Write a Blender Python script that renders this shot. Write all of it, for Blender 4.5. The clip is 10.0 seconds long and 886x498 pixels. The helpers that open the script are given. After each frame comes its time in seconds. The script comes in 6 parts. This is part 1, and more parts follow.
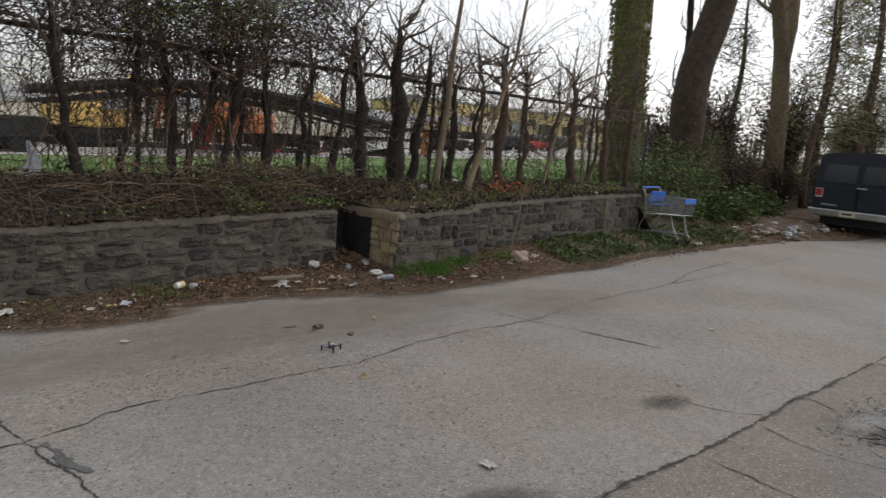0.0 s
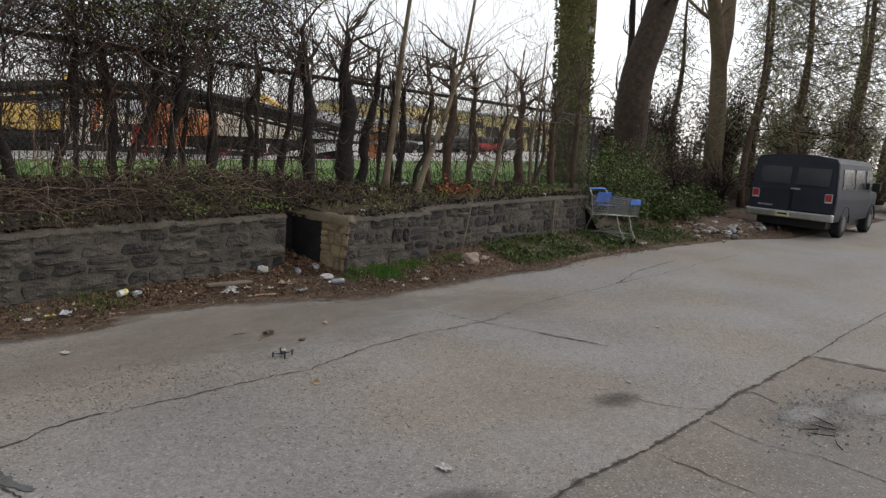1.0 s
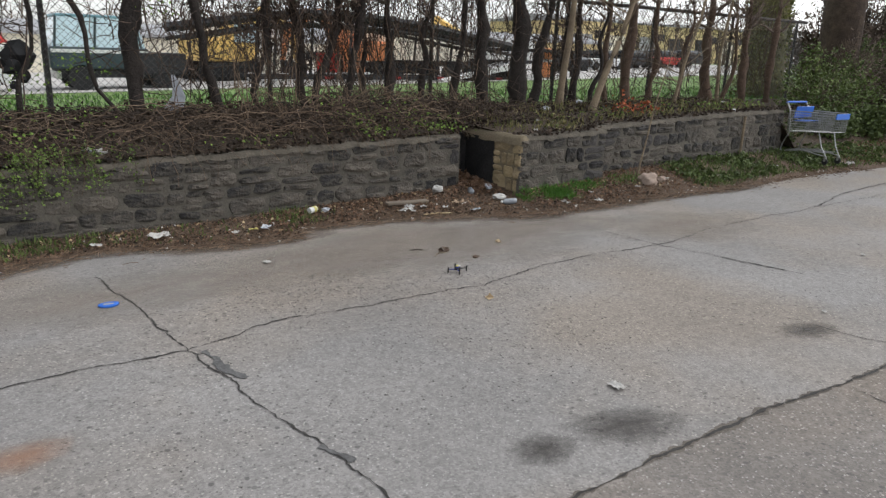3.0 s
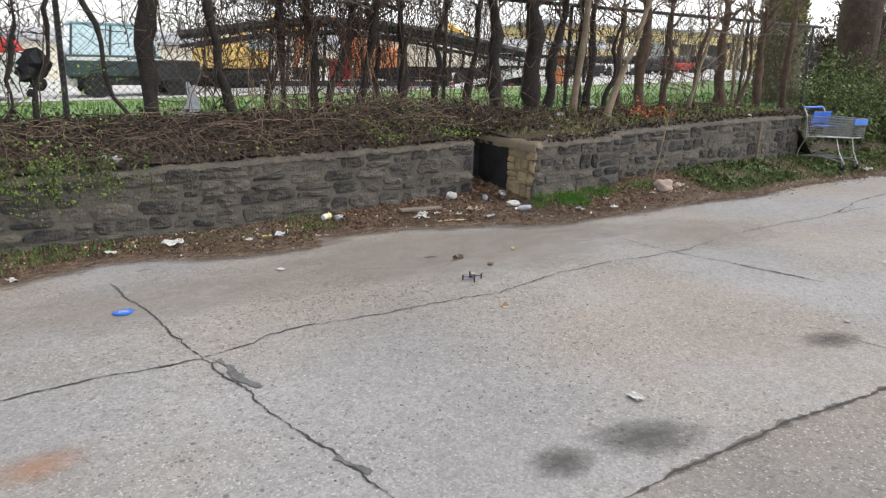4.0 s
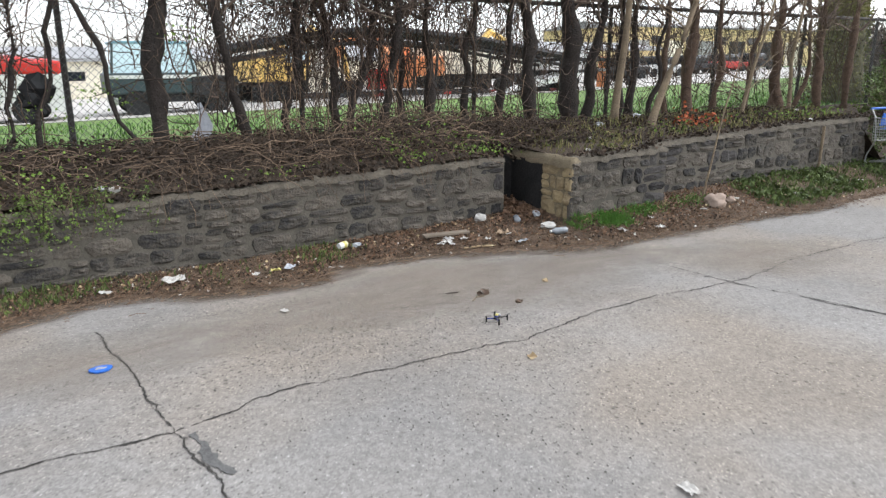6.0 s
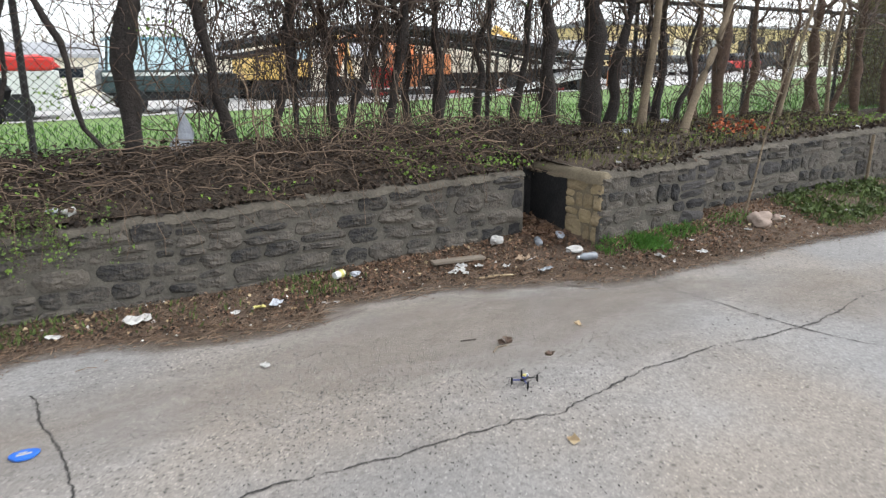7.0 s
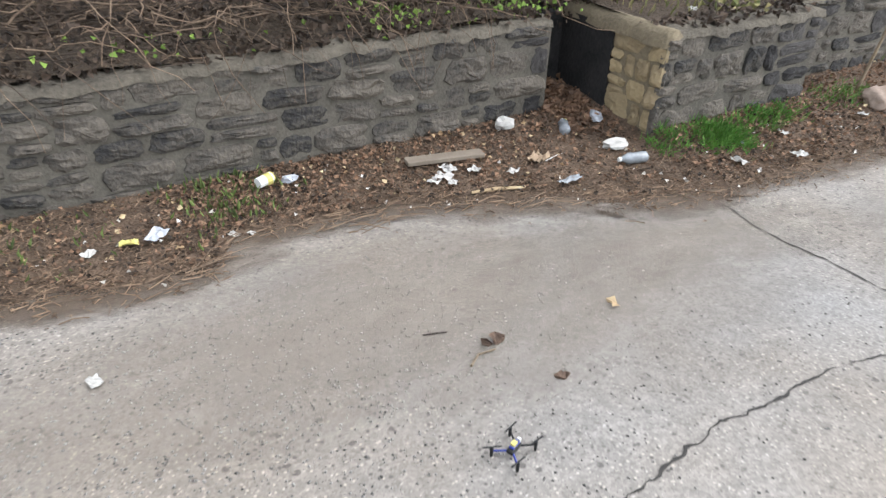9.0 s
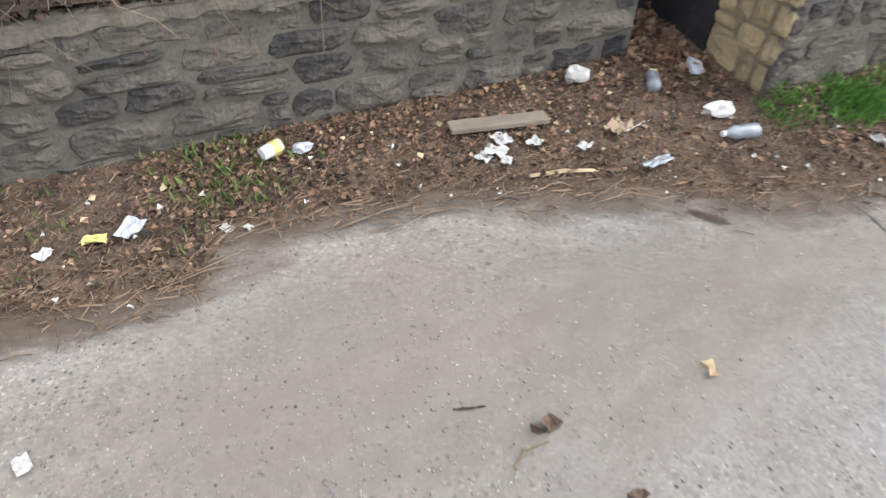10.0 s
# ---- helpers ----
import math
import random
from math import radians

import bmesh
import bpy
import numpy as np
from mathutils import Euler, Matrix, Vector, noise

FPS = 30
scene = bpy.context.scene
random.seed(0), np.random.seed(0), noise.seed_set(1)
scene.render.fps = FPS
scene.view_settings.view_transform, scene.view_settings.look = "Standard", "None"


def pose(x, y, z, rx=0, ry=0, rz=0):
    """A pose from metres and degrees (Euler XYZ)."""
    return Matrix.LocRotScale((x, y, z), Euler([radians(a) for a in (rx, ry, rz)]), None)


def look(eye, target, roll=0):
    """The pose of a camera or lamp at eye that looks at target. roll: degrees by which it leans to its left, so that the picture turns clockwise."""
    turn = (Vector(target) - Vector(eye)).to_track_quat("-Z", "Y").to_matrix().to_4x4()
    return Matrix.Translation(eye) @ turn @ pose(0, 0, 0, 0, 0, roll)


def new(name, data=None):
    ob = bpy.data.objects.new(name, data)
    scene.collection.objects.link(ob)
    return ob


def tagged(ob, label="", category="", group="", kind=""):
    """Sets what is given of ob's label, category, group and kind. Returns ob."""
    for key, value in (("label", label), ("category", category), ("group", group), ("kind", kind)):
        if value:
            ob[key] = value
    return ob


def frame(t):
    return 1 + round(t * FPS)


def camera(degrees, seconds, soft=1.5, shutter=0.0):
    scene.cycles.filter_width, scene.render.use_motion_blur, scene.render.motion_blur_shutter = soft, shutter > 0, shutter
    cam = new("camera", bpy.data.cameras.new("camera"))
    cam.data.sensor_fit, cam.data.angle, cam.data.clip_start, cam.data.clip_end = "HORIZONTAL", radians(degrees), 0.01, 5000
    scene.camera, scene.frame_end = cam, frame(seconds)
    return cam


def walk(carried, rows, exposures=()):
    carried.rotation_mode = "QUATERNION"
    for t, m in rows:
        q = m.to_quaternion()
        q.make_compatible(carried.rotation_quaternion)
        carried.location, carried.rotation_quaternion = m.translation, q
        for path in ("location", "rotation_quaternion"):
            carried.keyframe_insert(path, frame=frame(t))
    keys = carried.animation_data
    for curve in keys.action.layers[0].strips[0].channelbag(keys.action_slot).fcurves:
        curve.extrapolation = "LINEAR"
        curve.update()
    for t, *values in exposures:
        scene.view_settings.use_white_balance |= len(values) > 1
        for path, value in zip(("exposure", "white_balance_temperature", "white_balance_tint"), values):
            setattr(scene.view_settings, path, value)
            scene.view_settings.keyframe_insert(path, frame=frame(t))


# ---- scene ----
cam = camera(65.50, 10.0, soft=1.3, shutter=0.4)
# seconds, eye, point looked at, roll in degrees
ROWS = [
    (0, (0.907, 0.772, 1.67), (2.32, 2.149, 1.347), 4.1),
    (0.5, (0.919, 0.79, 1.656), (2.412, 2.086, 1.354), 3.9),
    (1, (0.895, 0.789, 1.675), (2.408, 2.06, 1.368), 4.0),
    (1.5, (0.873, 0.79, 1.682), (2.342, 2.111, 1.371), 3.9),
    (2, (0.868, 0.8, 1.637), (2.163, 2.238, 1.135), 3.2),
    (2.5, (0.873, 0.807, 1.647), (2.065, 2.312, 1.086), 2.3),
    (3, (0.876, 0.795, 1.641), (2.004, 2.353, 1.093), 1.7),
    (4.5, (0.881, 0.866, 1.641), (1.97, 2.462, 1.124), 0.8),
    (5, (0.908, 0.897, 1.641), (1.97, 2.523, 1.163), -1.0),
    (5.5, (1.114, 1.045, 1.64), (2.166, 2.673, 1.148), -0.9),
    (5.7, (1.242, 1.118, 1.663), (2.243, 2.771, 1.15), -0.6),
    (7, (1.8, 2.097, 1.722), (2.785, 3.757, 1.198), -0.1),
    (7.5, (2.158, 2.496, 1.675), (3.074, 4.166, 1.067), 0.4),
    (8, (2.458, 2.89, 1.716), (3.466, 4.443, 0.96), 0.5),
    (8.5, (2.787, 3.195, 1.767), (3.684, 4.725, 0.842), -1.1),
    (9, (2.985, 3.608, 1.73), (3.814, 5.105, 0.695), 1.8),
    (9.5, (3.261, 3.975, 1.747), (4.005, 5.423, 0.585), 1.1),
    (10, (3.414, 4.419, 1.735), (4.04, 5.799, 0.429), 2.1),
]
walk(cam, [(t, look(eye, target, roll)) for t, eye, target, roll in ROWS],
     [(0.0, 0.35, 6600, 11), (1.0, 0.35, 6600, 11), (2.0, 0.3, 6600, 11), (2.6, 0.55, 6500, 10), (3.2, 1.0, 6400, 10), (4.3, 1.4, 6420, 11), (7.0, 1.5, 6250, 9), (8.5, 1.78, 6220, 9), (10.0, 1.88, 6170, 9)])

# ---- sky and light: bright overcast evening ----
SUN_EL, SUN_AZ = 50.0, 110.0
world = bpy.data.worlds.new("sky")
scene.world = world
world.use_nodes = True
wn = world.node_tree.nodes
sky = wn.new("ShaderNodeTexSky")
sky.sky_type, sky.sun_disc = "NISHITA", False
sky.sun_elevation, sky.sun_rotation = radians(SUN_EL), radians(SUN_AZ)
sky.air_density, sky.dust_density, sky.ozone_density = 1.0, 1.5, 1.5
hsv = wn.new("ShaderNodeHueSaturation")
hsv.inputs["Saturation"].default_value = 0.22
world.node_tree.links.new(sky.outputs[0], hsv.inputs["Color"])
world.node_tree.links.new(hsv.outputs[0], wn["Background"].inputs[0])
wn["Background"].inputs[1].default_value = 0.15
sun_data = bpy.data.lights.new("sun", "SUN")
sun_data.energy, sun_data.angle, sun_data.color = 0.5, radians(60), (1.0, 0.97, 0.93)
sun = new("sun", sun_data)
az = radians(SUN_AZ)
sun.matrix_world = look((0, 0, 50), (0 - 40 * math.sin(az), 0 - 40 * math.cos(az), 50 - 40 * math.tan(radians(SUN_EL))))

# ---- materials ----


def mat(name, a, b=None, rough=0.85, scale=8.0, fine=60.0, bump=0.3, metal=0.0, random_by="", mottle=0.35, dist=0.01, spec=0.3):
    """Two-scale noise between colours a and b, with relief; random_by: 'object' or 'island' adds variation piece by piece."""
    m = bpy.data.materials.new(name)
    m.use_nodes = True
    nt = m.node_tree
    n, l = nt.nodes, nt.links
    p = n["Principled BSDF"]
    b = b or tuple(c * 0.6 for c in a)
    tc = n.new("ShaderNodeTexCoord")
    n1, n2 = n.new("ShaderNodeTexNoise"), n.new("ShaderNodeTexNoise")
    n1.inputs["Scale"].default_value, n1.inputs["Detail"].default_value = scale, 5
    n2.inputs["Scale"].default_value, n2.inputs["Detail"].default_value = fine, 3
    for k in (n1, n2):
        l.new(tc.outputs["Object"], k.inputs["Vector"])
    add = n.new("ShaderNodeMath")
    add.operation = "MULTIPLY_ADD"
    l.new(n2.outputs["Fac"], add.inputs[0])
    add.inputs[1].default_value = mottle
    l.new(n1.outputs["Fac"], add.inputs[2])
    last = add.outputs[0]
    off = 0.5 + mottle / 2
    if random_by:
        src = n.new("ShaderNodeObjectInfo" if random_by == "object" else "ShaderNodeNewGeometry")
        out = src.outputs["Random"] if random_by == "object" else src.outputs["Random Per Island"]
        ad2 = n.new("ShaderNodeMath")
        ad2.operation = "MULTIPLY_ADD"
        l.new(out, ad2.inputs[0])
        ad2.inputs[1].default_value = 0.5
        l.new(last, ad2.inputs[2])
        last, off = ad2.outputs[0], off + 0.25
    ramp = n.new("ShaderNodeMapRange")
    ramp.inputs["From Min"].default_value, ramp.inputs["From Max"].default_value = off - 0.3, off + 0.3
    l.new(last, ramp.inputs["Value"])
    mix = n.new("ShaderNodeMix")
    mix.data_type = "RGBA"
    mix.inputs["A"].default_value, mix.inputs["B"].default_value = (*b, 1), (*a, 1)
    l.new(ramp.outputs["Result"], mix.inputs["Factor"])
    l.new(mix.outputs["Result"], p.inputs["Base Color"])
    p.inputs["Roughness"].default_value, p.inputs["Metallic"].default_value = rough, metal
    p.inputs["Specular IOR Level"].default_value = spec
    if bump:
        bp = n.new("ShaderNodeBump")
        bp.inputs["Strength"].default_value, bp.inputs["Distance"].default_value = bump, dist
        l.new(add.outputs[0], bp.inputs["Height"])
        l.new(bp.outputs["Normal"], p.inputs["Normal"])
    return m


def road_material(name="worn_concrete", a=(0.282, 0.268, 0.252), b=(0.2, 0.191, 0.18)):
    """Old exposed-aggregate concrete: broad stains, tan wear, dark and pale grains."""
    m = mat(name, a, b, 0.8, 0.8, 14, 0.5, mottle=0.5, dist=0.006)
    n, l = m.node_tree.nodes, m.node_tree.links
    p = n["Principled BSDF"]
    base = p.inputs["Base Color"].links[0].from_socket
    tc = [k for k in n if k.bl_idname == "ShaderNodeTexCoord"][0]
    for size, low, high in ((95.0, 0.82, 1.14), (38.0, 0.9, 1.08)):
        v = n.new("ShaderNodeTexVoronoi")
        v.inputs["Scale"].default_value = size
        l.new(tc.outputs["Object"], v.inputs["Vector"])
        sep = n.new("ShaderNodeSeparateColor")
        l.new(v.outputs["Color"], sep.inputs[0])
        rng = n.new("ShaderNodeMapRange")
        rng.inputs["To Min"].default_value, rng.inputs["To Max"].default_value = low, high
        l.new(sep.outputs[0], rng.inputs["Value"])
        mix = n.new("ShaderNodeMix")
        mix.data_type, mix.blend_type = "RGBA", "MULTIPLY"
        mix.inputs["Factor"].default_value = 1.0
        l.new(base, mix.inputs["A"])
        l.new(rng.outputs[0], mix.inputs["B"])
        base = mix.outputs["Result"]
    for size, low, high, col, strength in ((70.0, 0.64, 0.7, (0.09, 0.087, 0.083), 0.5), (55.0, 0.655, 0.7, (0.55, 0.53, 0.5), 0.55), (130.0, 0.62, 0.7, (0.06, 0.058, 0.055), 0.6), (24.0, 0.68, 0.72, (0.1, 0.09, 0.08), 0.4)):
        v = n.new("ShaderNodeTexNoise")
        v.inputs["Scale"].default_value, v.inputs["Detail"].default_value = size, 2
        off = n.new("ShaderNodeVectorMath")
        off.operation = "ADD"
        off.inputs[1].default_value = (size, size * 0.3, 0)
        l.new(tc.outputs["Object"], off.inputs[0])
        l.new(off.outputs[0], v.inputs["Vector"])
        rng = n.new("ShaderNodeMapRange")
        rng.inputs["From Min"].default_value, rng.inputs["From Max"].default_value = low, high
        rng.inputs["To Max"].default_value = strength
        l.new(v.outputs["Fac"], rng.inputs["Value"])
        mix = n.new("ShaderNodeMix")
        mix.data_type = "RGBA"
        l.new(rng.outputs[0], mix.inputs["Factor"])
        l.new(base, mix.inputs["A"])
        mix.inputs["B"].default_value = (*col, 1)
        base = mix.outputs["Result"]
    for size, share, col, gain in ((46.0, 0.16, (0.075, 0.072, 0.07), 0.75), (62.0, 0.14, (0.5, 0.47, 0.42), 0.6), (27.0, 0.07, (0.07, 0.066, 0.064), 0.7)):
        v = n.new("ShaderNodeTexVoronoi")  # single pebbles worn bare
        v.inputs["Scale"].default_value = size
        l.new(tc.outputs["Object"], v.inputs["Vector"])
        sep = n.new("ShaderNodeSeparateColor")
        l.new(v.outputs["Color"], sep.inputs[0])
        pick = n.new("ShaderNodeMath")
        pick.operation = "LESS_THAN"
        pick.inputs[1].default_value = share
        l.new(sep.outputs[1], pick.inputs[0])
        rim = n.new("ShaderNodeMapRange")
        rim.inputs["From Min"].default_value, rim.inputs["From Max"].default_value = 0.26, 0.4
        rim.inputs["To Min"].default_value, rim.inputs["To Max"].default_value = gain, 0.0
        l.new(v.outputs["Distance"], rim.inputs["Value"])
        bare = n.new("ShaderNodeTexNoise")
        bare.inputs["Scale"].default_value, bare.inputs["Detail"].default_value = 0.9, 4
        l.new(tc.outputs["Object"], bare.inputs["Vector"])
        br = n.new("ShaderNodeMapRange")
        br.inputs["From Min"].default_value, br.inputs["From Max"].default_value = 0.38, 0.58
        br.inputs["To Min"].default_value = 0.25
        l.new(bare.outputs["Fac"], br.inputs["Value"])
        both = n.new("ShaderNodeMath")
        both.operation = "MULTIPLY"
        l.new(pick.outputs[0], both.inputs[0])
        l.new(rim.outputs[0], both.inputs[1])
        all3 = n.new("ShaderNodeMath")
        all3.operation = "MULTIPLY"
        l.new(both.outputs[0], all3.inputs[0])
        l.new(br.outputs[0], all3.inputs[1])
        mix = n.new("ShaderNodeMix")
        mix.data_type = "RGBA"
        l.new(all3.outputs[0], mix.inputs["Factor"])
        l.new(base, mix.inputs["A"])
        mix.inputs["B"].default_value = (*col, 1)
        base = mix.outputs["Result"]
    # broad tan wear
    big = n.new("ShaderNodeTexNoise")
    big.inputs["Scale"].default_value, big.inputs["Detail"].default_value = 0.45, 4
    l.new(tc.outputs["Object"], big.inputs["Vector"])
    rng = n.new("ShaderNodeMapRange")
    rng.inputs["From Min"].default_value, rng.inputs["From Max"].default_value = 0.42, 0.6
    rng.inputs["To Max"].default_value = 0.6
    l.new(big.outputs["Fac"], rng.inputs["Value"])
    mix = n.new("ShaderNodeMix")
    mix.data_type, mix.blend_type = "RGBA", "MULTIPLY"
    l.new(rng.outputs[0], mix.inputs["Factor"])
    l.new(base, mix.inputs["A"])
    mix.inputs["B"].default_value = (1.04, 0.9, 0.74, 1)
    l.new(mix.outputs["Result"], p.inputs["Base Color"])
    return m


def stain(name, a, b, rough=0.8, solid_to=0.35, most=0.85):
    """A stain that thins out towards its edge, in the unit circle of its object."""
    m = mat(name, a, b, rough, 3, 30, 0.3, mottle=0.7)
    n, l = m.node_tree.nodes, m.node_tree.links
    tc = [k for k in n if k.bl_idname == "ShaderNodeTexCoord"][0]
    length = n.new("ShaderNodeVectorMath")
    length.operation = "LENGTH"
    l.new(tc.outputs["Object"], length.inputs[0])
    nz = n.new("ShaderNodeTexNoise")
    nz.inputs["Scale"].default_value, nz.inputs["Detail"].default_value = 3.0, 6
    l.new(tc.outputs["Object"], nz.inputs["Vector"])
    ad = n.new("ShaderNodeMath")
    ad.operation = "MULTIPLY_ADD"
    l.new(nz.outputs["Fac"], ad.inputs[0])
    ad.inputs[1].default_value = 0.9
    l.new(length.outputs["Value"], ad.inputs[2])
    rng = n.new("ShaderNodeMapRange")
    rng.inputs["From Min"].default_value, rng.inputs["From Max"].default_value = solid_to + 0.45, 1.45
    rng.inputs["To Min"].default_value, rng.inputs["To Max"].default_value = most, 0.0
    l.new(ad.outputs[0], rng.inputs["Value"])
    l.new(rng.outputs[0], n["Principled BSDF"].inputs["Alpha"])
    return m


ROAD = road_material()
SLAB = stain("broken_pale_concrete", (0.36, 0.345, 0.32), (0.15, 0.14, 0.13), 0.85)
TAR = mat("black_crack_fill", (0.06, 0.056, 0.05), (0.024, 0.022, 0.02), 0.8, 9, 60, 0.5)
OIL = stain("oil_stained_concrete", (0.1, 0.09, 0.08), (0.055, 0.05, 0.045), 0.65, 0.05, 0.75)
TANWEAR = stain("tan_soil_wear", (0.32, 0.275, 0.225), (0.24, 0.205, 0.168), 0.9, 0.05, 0.5)
ORANGE_PAINT = stain("faded_orange_paint", (0.45, 0.22, 0.12), (0.3, 0.19, 0.13), 0.85, 0.1, 0.55)
SPILL = stain("spilt_soil", (0.19, 0.14, 0.1), (0.09, 0.066, 0.048), 0.95, 0.0, 0.85)
DIRT = mat("leaf_mould_soil", (0.16, 0.11, 0.075), (0.055, 0.038, 0.026), 0.95, 5, 55, 1.0, mottle=0.9, dist=0.03)
BANK = mat("bank_soil", (0.085, 0.06, 0.04), (0.026, 0.02, 0.014), 0.95, 3, 40, 1.0, mottle=0.9, dist=0.04)
GRASS_GROUND = mat("lawn_ground", (0.19, 0.29, 0.085), (0.11, 0.18, 0.05), 0.95, 1.5, 30, 0.8, mottle=0.9, dist=0.03)
LOT = mat("pale_yard_concrete", (0.56, 0.54, 0.5), (0.44, 0.42, 0.39), 0.85, 1.0, 12, 0.2)
MORTAR = mat("weathered_mortar", (0.14, 0.126, 0.102), (0.068, 0.062, 0.051), 0.95, 4, 60, 0.8, mottle=0.7)
STONE = mat("grey_brown_rubble_stone", (0.125, 0.108, 0.088), (0.031, 0.03, 0.029), 0.9, 9, 45, 1.0, random_by="object", mottle=0.8, dist=0.02)
TAN_MORTAR = mat("tan_face_mortar", (0.235, 0.192, 0.125), (0.125, 0.102, 0.07), 0.95, 5, 50, 0.9, mottle=0.7, dist=0.015)
STONE_TAN = mat("tan_quoin_stone", (0.36, 0.28, 0.16), (0.2, 0.155, 0.095), 0.9, 6, 40, 0.9, random_by="object", mottle=0.5, dist=0.02)
NEAR_BLACK_STONE = mat("near_black_stone", (0.03, 0.028, 0.027), (0.01, 0.01, 0.01), 0.9, 5, 40, 0.8, mottle=0.6, dist=0.015)
COPING = mat("mortar_capping", (0.135, 0.117, 0.09), (0.055, 0.048, 0.038), 0.95, 4, 40, 0.9, mottle=0.7, dist=0.02)
BARK_DARK = mat("dark_bark", (0.052, 0.042, 0.036), (0.018, 0.015, 0.013), 0.95, 9, 50, 1.0, mottle=0.8, dist=0.02)
BARK_RED = mat("reddish_bark", (0.15, 0.1, 0.07), (0.06, 0.04, 0.03), 0.95, 9, 50, 1.0, mottle=0.8, dist=0.02)
BARK_PALE = mat("pale_bark", (0.26, 0.2, 0.13), (0.13, 0.1, 0.07), 0.9, 8, 50, 0.8, mottle=0.7, dist=0.02)
BARK_GREEN = mat("mossy_bark", (0.17, 0.16, 0.07), (0.07, 0.06, 0.03), 0.95, 6, 40, 1.0, mottle=0.8, dist=0.03)
VINE = mat("dry_vine", (0.13, 0.09, 0.066), (0.03, 0.023, 0.02), 0.9, 20, 80, 0.3, random_by="island")
TWIG = mat("bare_twig", (0.2, 0.15, 0.115), (0.065, 0.05, 0.04), 0.9, 20, 80, 0.2, random_by="island")
BRAMBLE = mat("dry_bramble", (0.1, 0.07, 0.047), (0.018, 0.014, 0.012), 0.9, 12, 60, 0.3, random_by="island")
STRAW = mat("pale_straw", (0.36, 0.26, 0.16), (0.09, 0.06, 0.04), 0.9, 12, 60, 0.3, random_by="island")
DARKER_STONE = mat("blackish_rubble_stone", (0.07, 0.064, 0.06), (0.018, 0.017, 0.017), 0.9, 7, 38, 1.0, random_by="object", mottle=0.5, dist=0.02)
DARK_LEAF = mat("withered_dark_leaf", (0.078, 0.053, 0.036), (0.018, 0.014, 0.011), 0.85, 10, 40, 0.2, random_by="island")
BROWN_LEAF = mat("fallen_brown_leaf", (0.26, 0.155, 0.095), (0.085, 0.052, 0.034), 0.8, 12, 60, 0.3, random_by="island")
TAN_LEAF = mat("fallen_tan_leaf", (0.5, 0.4, 0.24), (0.24, 0.15, 0.08), 0.8, 12, 60, 0.3, random_by="island")
BUD = mat("spring_leaf", (0.2, 0.3, 0.055), (0.09, 0.15, 0.025), 0.7, 10, 40, 0.1, random_by="island")
IVY = mat("ivy_leaf", (0.12, 0.16, 0.05), (0.035, 0.05, 0.018), 0.6, 10, 40, 0.1, random_by="island", spec=0.2)
SHRUB = mat("shrub_leaf", (0.15, 0.2, 0.055), (0.045, 0.065, 0.02), 0.65, 10, 40, 0.1, random_by="island")
PINE = mat("evergreen_needles", (0.3, 0.28, 0.15), (0.12, 0.11, 0.065), 0.8, 10, 40, 0.1, random_by="island")
GRASS = mat("bright_grass_blade", (0.13, 0.27, 0.045), (0.045, 0.12, 0.018), 0.7, 10, 40, 0.1, random_by="island")
DRY_GRASS = mat("dry_grass_blade", (0.27, 0.23, 0.1), (0.1, 0.12, 0.04), 0.8, 10, 40, 0.1, random_by="island")
RUST_LEAF = mat("rusty_red_leaf", (0.45, 0.13, 0.05), (0.2, 0.05, 0.025), 0.8, 10, 40, 0.1, random_by="island")
GALV = mat("galvanised_wire", (0.16, 0.16, 0.155), (0.08, 0.075, 0.07), 0.55, 10, 60, 0.0, metal=0.6)
RAIL = mat("dark_fence_pipe", (0.07, 0.065, 0.06), (0.03, 0.027, 0.025), 0.7, 6, 40, 0.3, metal=0.3)
VAN_PAINT = mat("dull_black_paint", (0.026, 0.031, 0.042), (0.016, 0.019, 0.027), 0.45, 1.5, 25, 0.05, mottle=0.3, spec=0.2)
CHROME = mat("dull_chrome", (0.55, 0.55, 0.54), (0.35, 0.35, 0.34), 0.3, 6, 40, 0.05, metal=0.9)
DARK_GLASS = mat("dark_window_glass", (0.02, 0.024, 0.03), (0.012, 0.014, 0.018), 0.15, 2, 10, 0.0, spec=0.4)
RUBBER = mat("tyre_rubber", (0.025, 0.025, 0.025), (0.014, 0.014, 0.014), 0.85, 10, 60, 0.3)
RED_LENS = mat("red_lens", (0.42, 0.03, 0.03), (0.28, 0.02, 0.02), 0.3, 20, 60, 0.1, spec=0.6)
WHITE_PLASTIC = mat("white_plastic", (0.72, 0.72, 0.7), (0.55, 0.55, 0.53), 0.5, 6, 40, 0.15)
PLATE = mat("pale_yellow_plate", (0.6, 0.56, 0.36), (0.5, 0.46, 0.3), 0.5, 6, 40, 0.05)
BLACK = mat("black_plastic", (0.02, 0.02, 0.021), (0.012, 0.012, 0.012), 0.5, 10, 60, 0.1)
CART_METAL = mat("grey_cart_wire", (0.42, 0.42, 0.41), (0.26, 0.26, 0.25), 0.4, 10, 60, 0.05, metal=0.7)
BLUE_PLASTIC = mat("blue_plastic", (0.03, 0.16, 0.6), (0.02, 0.1, 0.42), 0.45, 4, 30, 0.08, spec=0.5)
DRONE_BLUE = mat("dark_blue_plastic", (0.02, 0.04, 0.3), (0.015, 0.025, 0.16), 0.4, 6, 30, 0.05, spec=0.5)
PAPER = mat("dirty_white_paper", (0.56, 0.55, 0.52), (0.33, 0.31, 0.28), 0.8, 9, 50, 0.4)
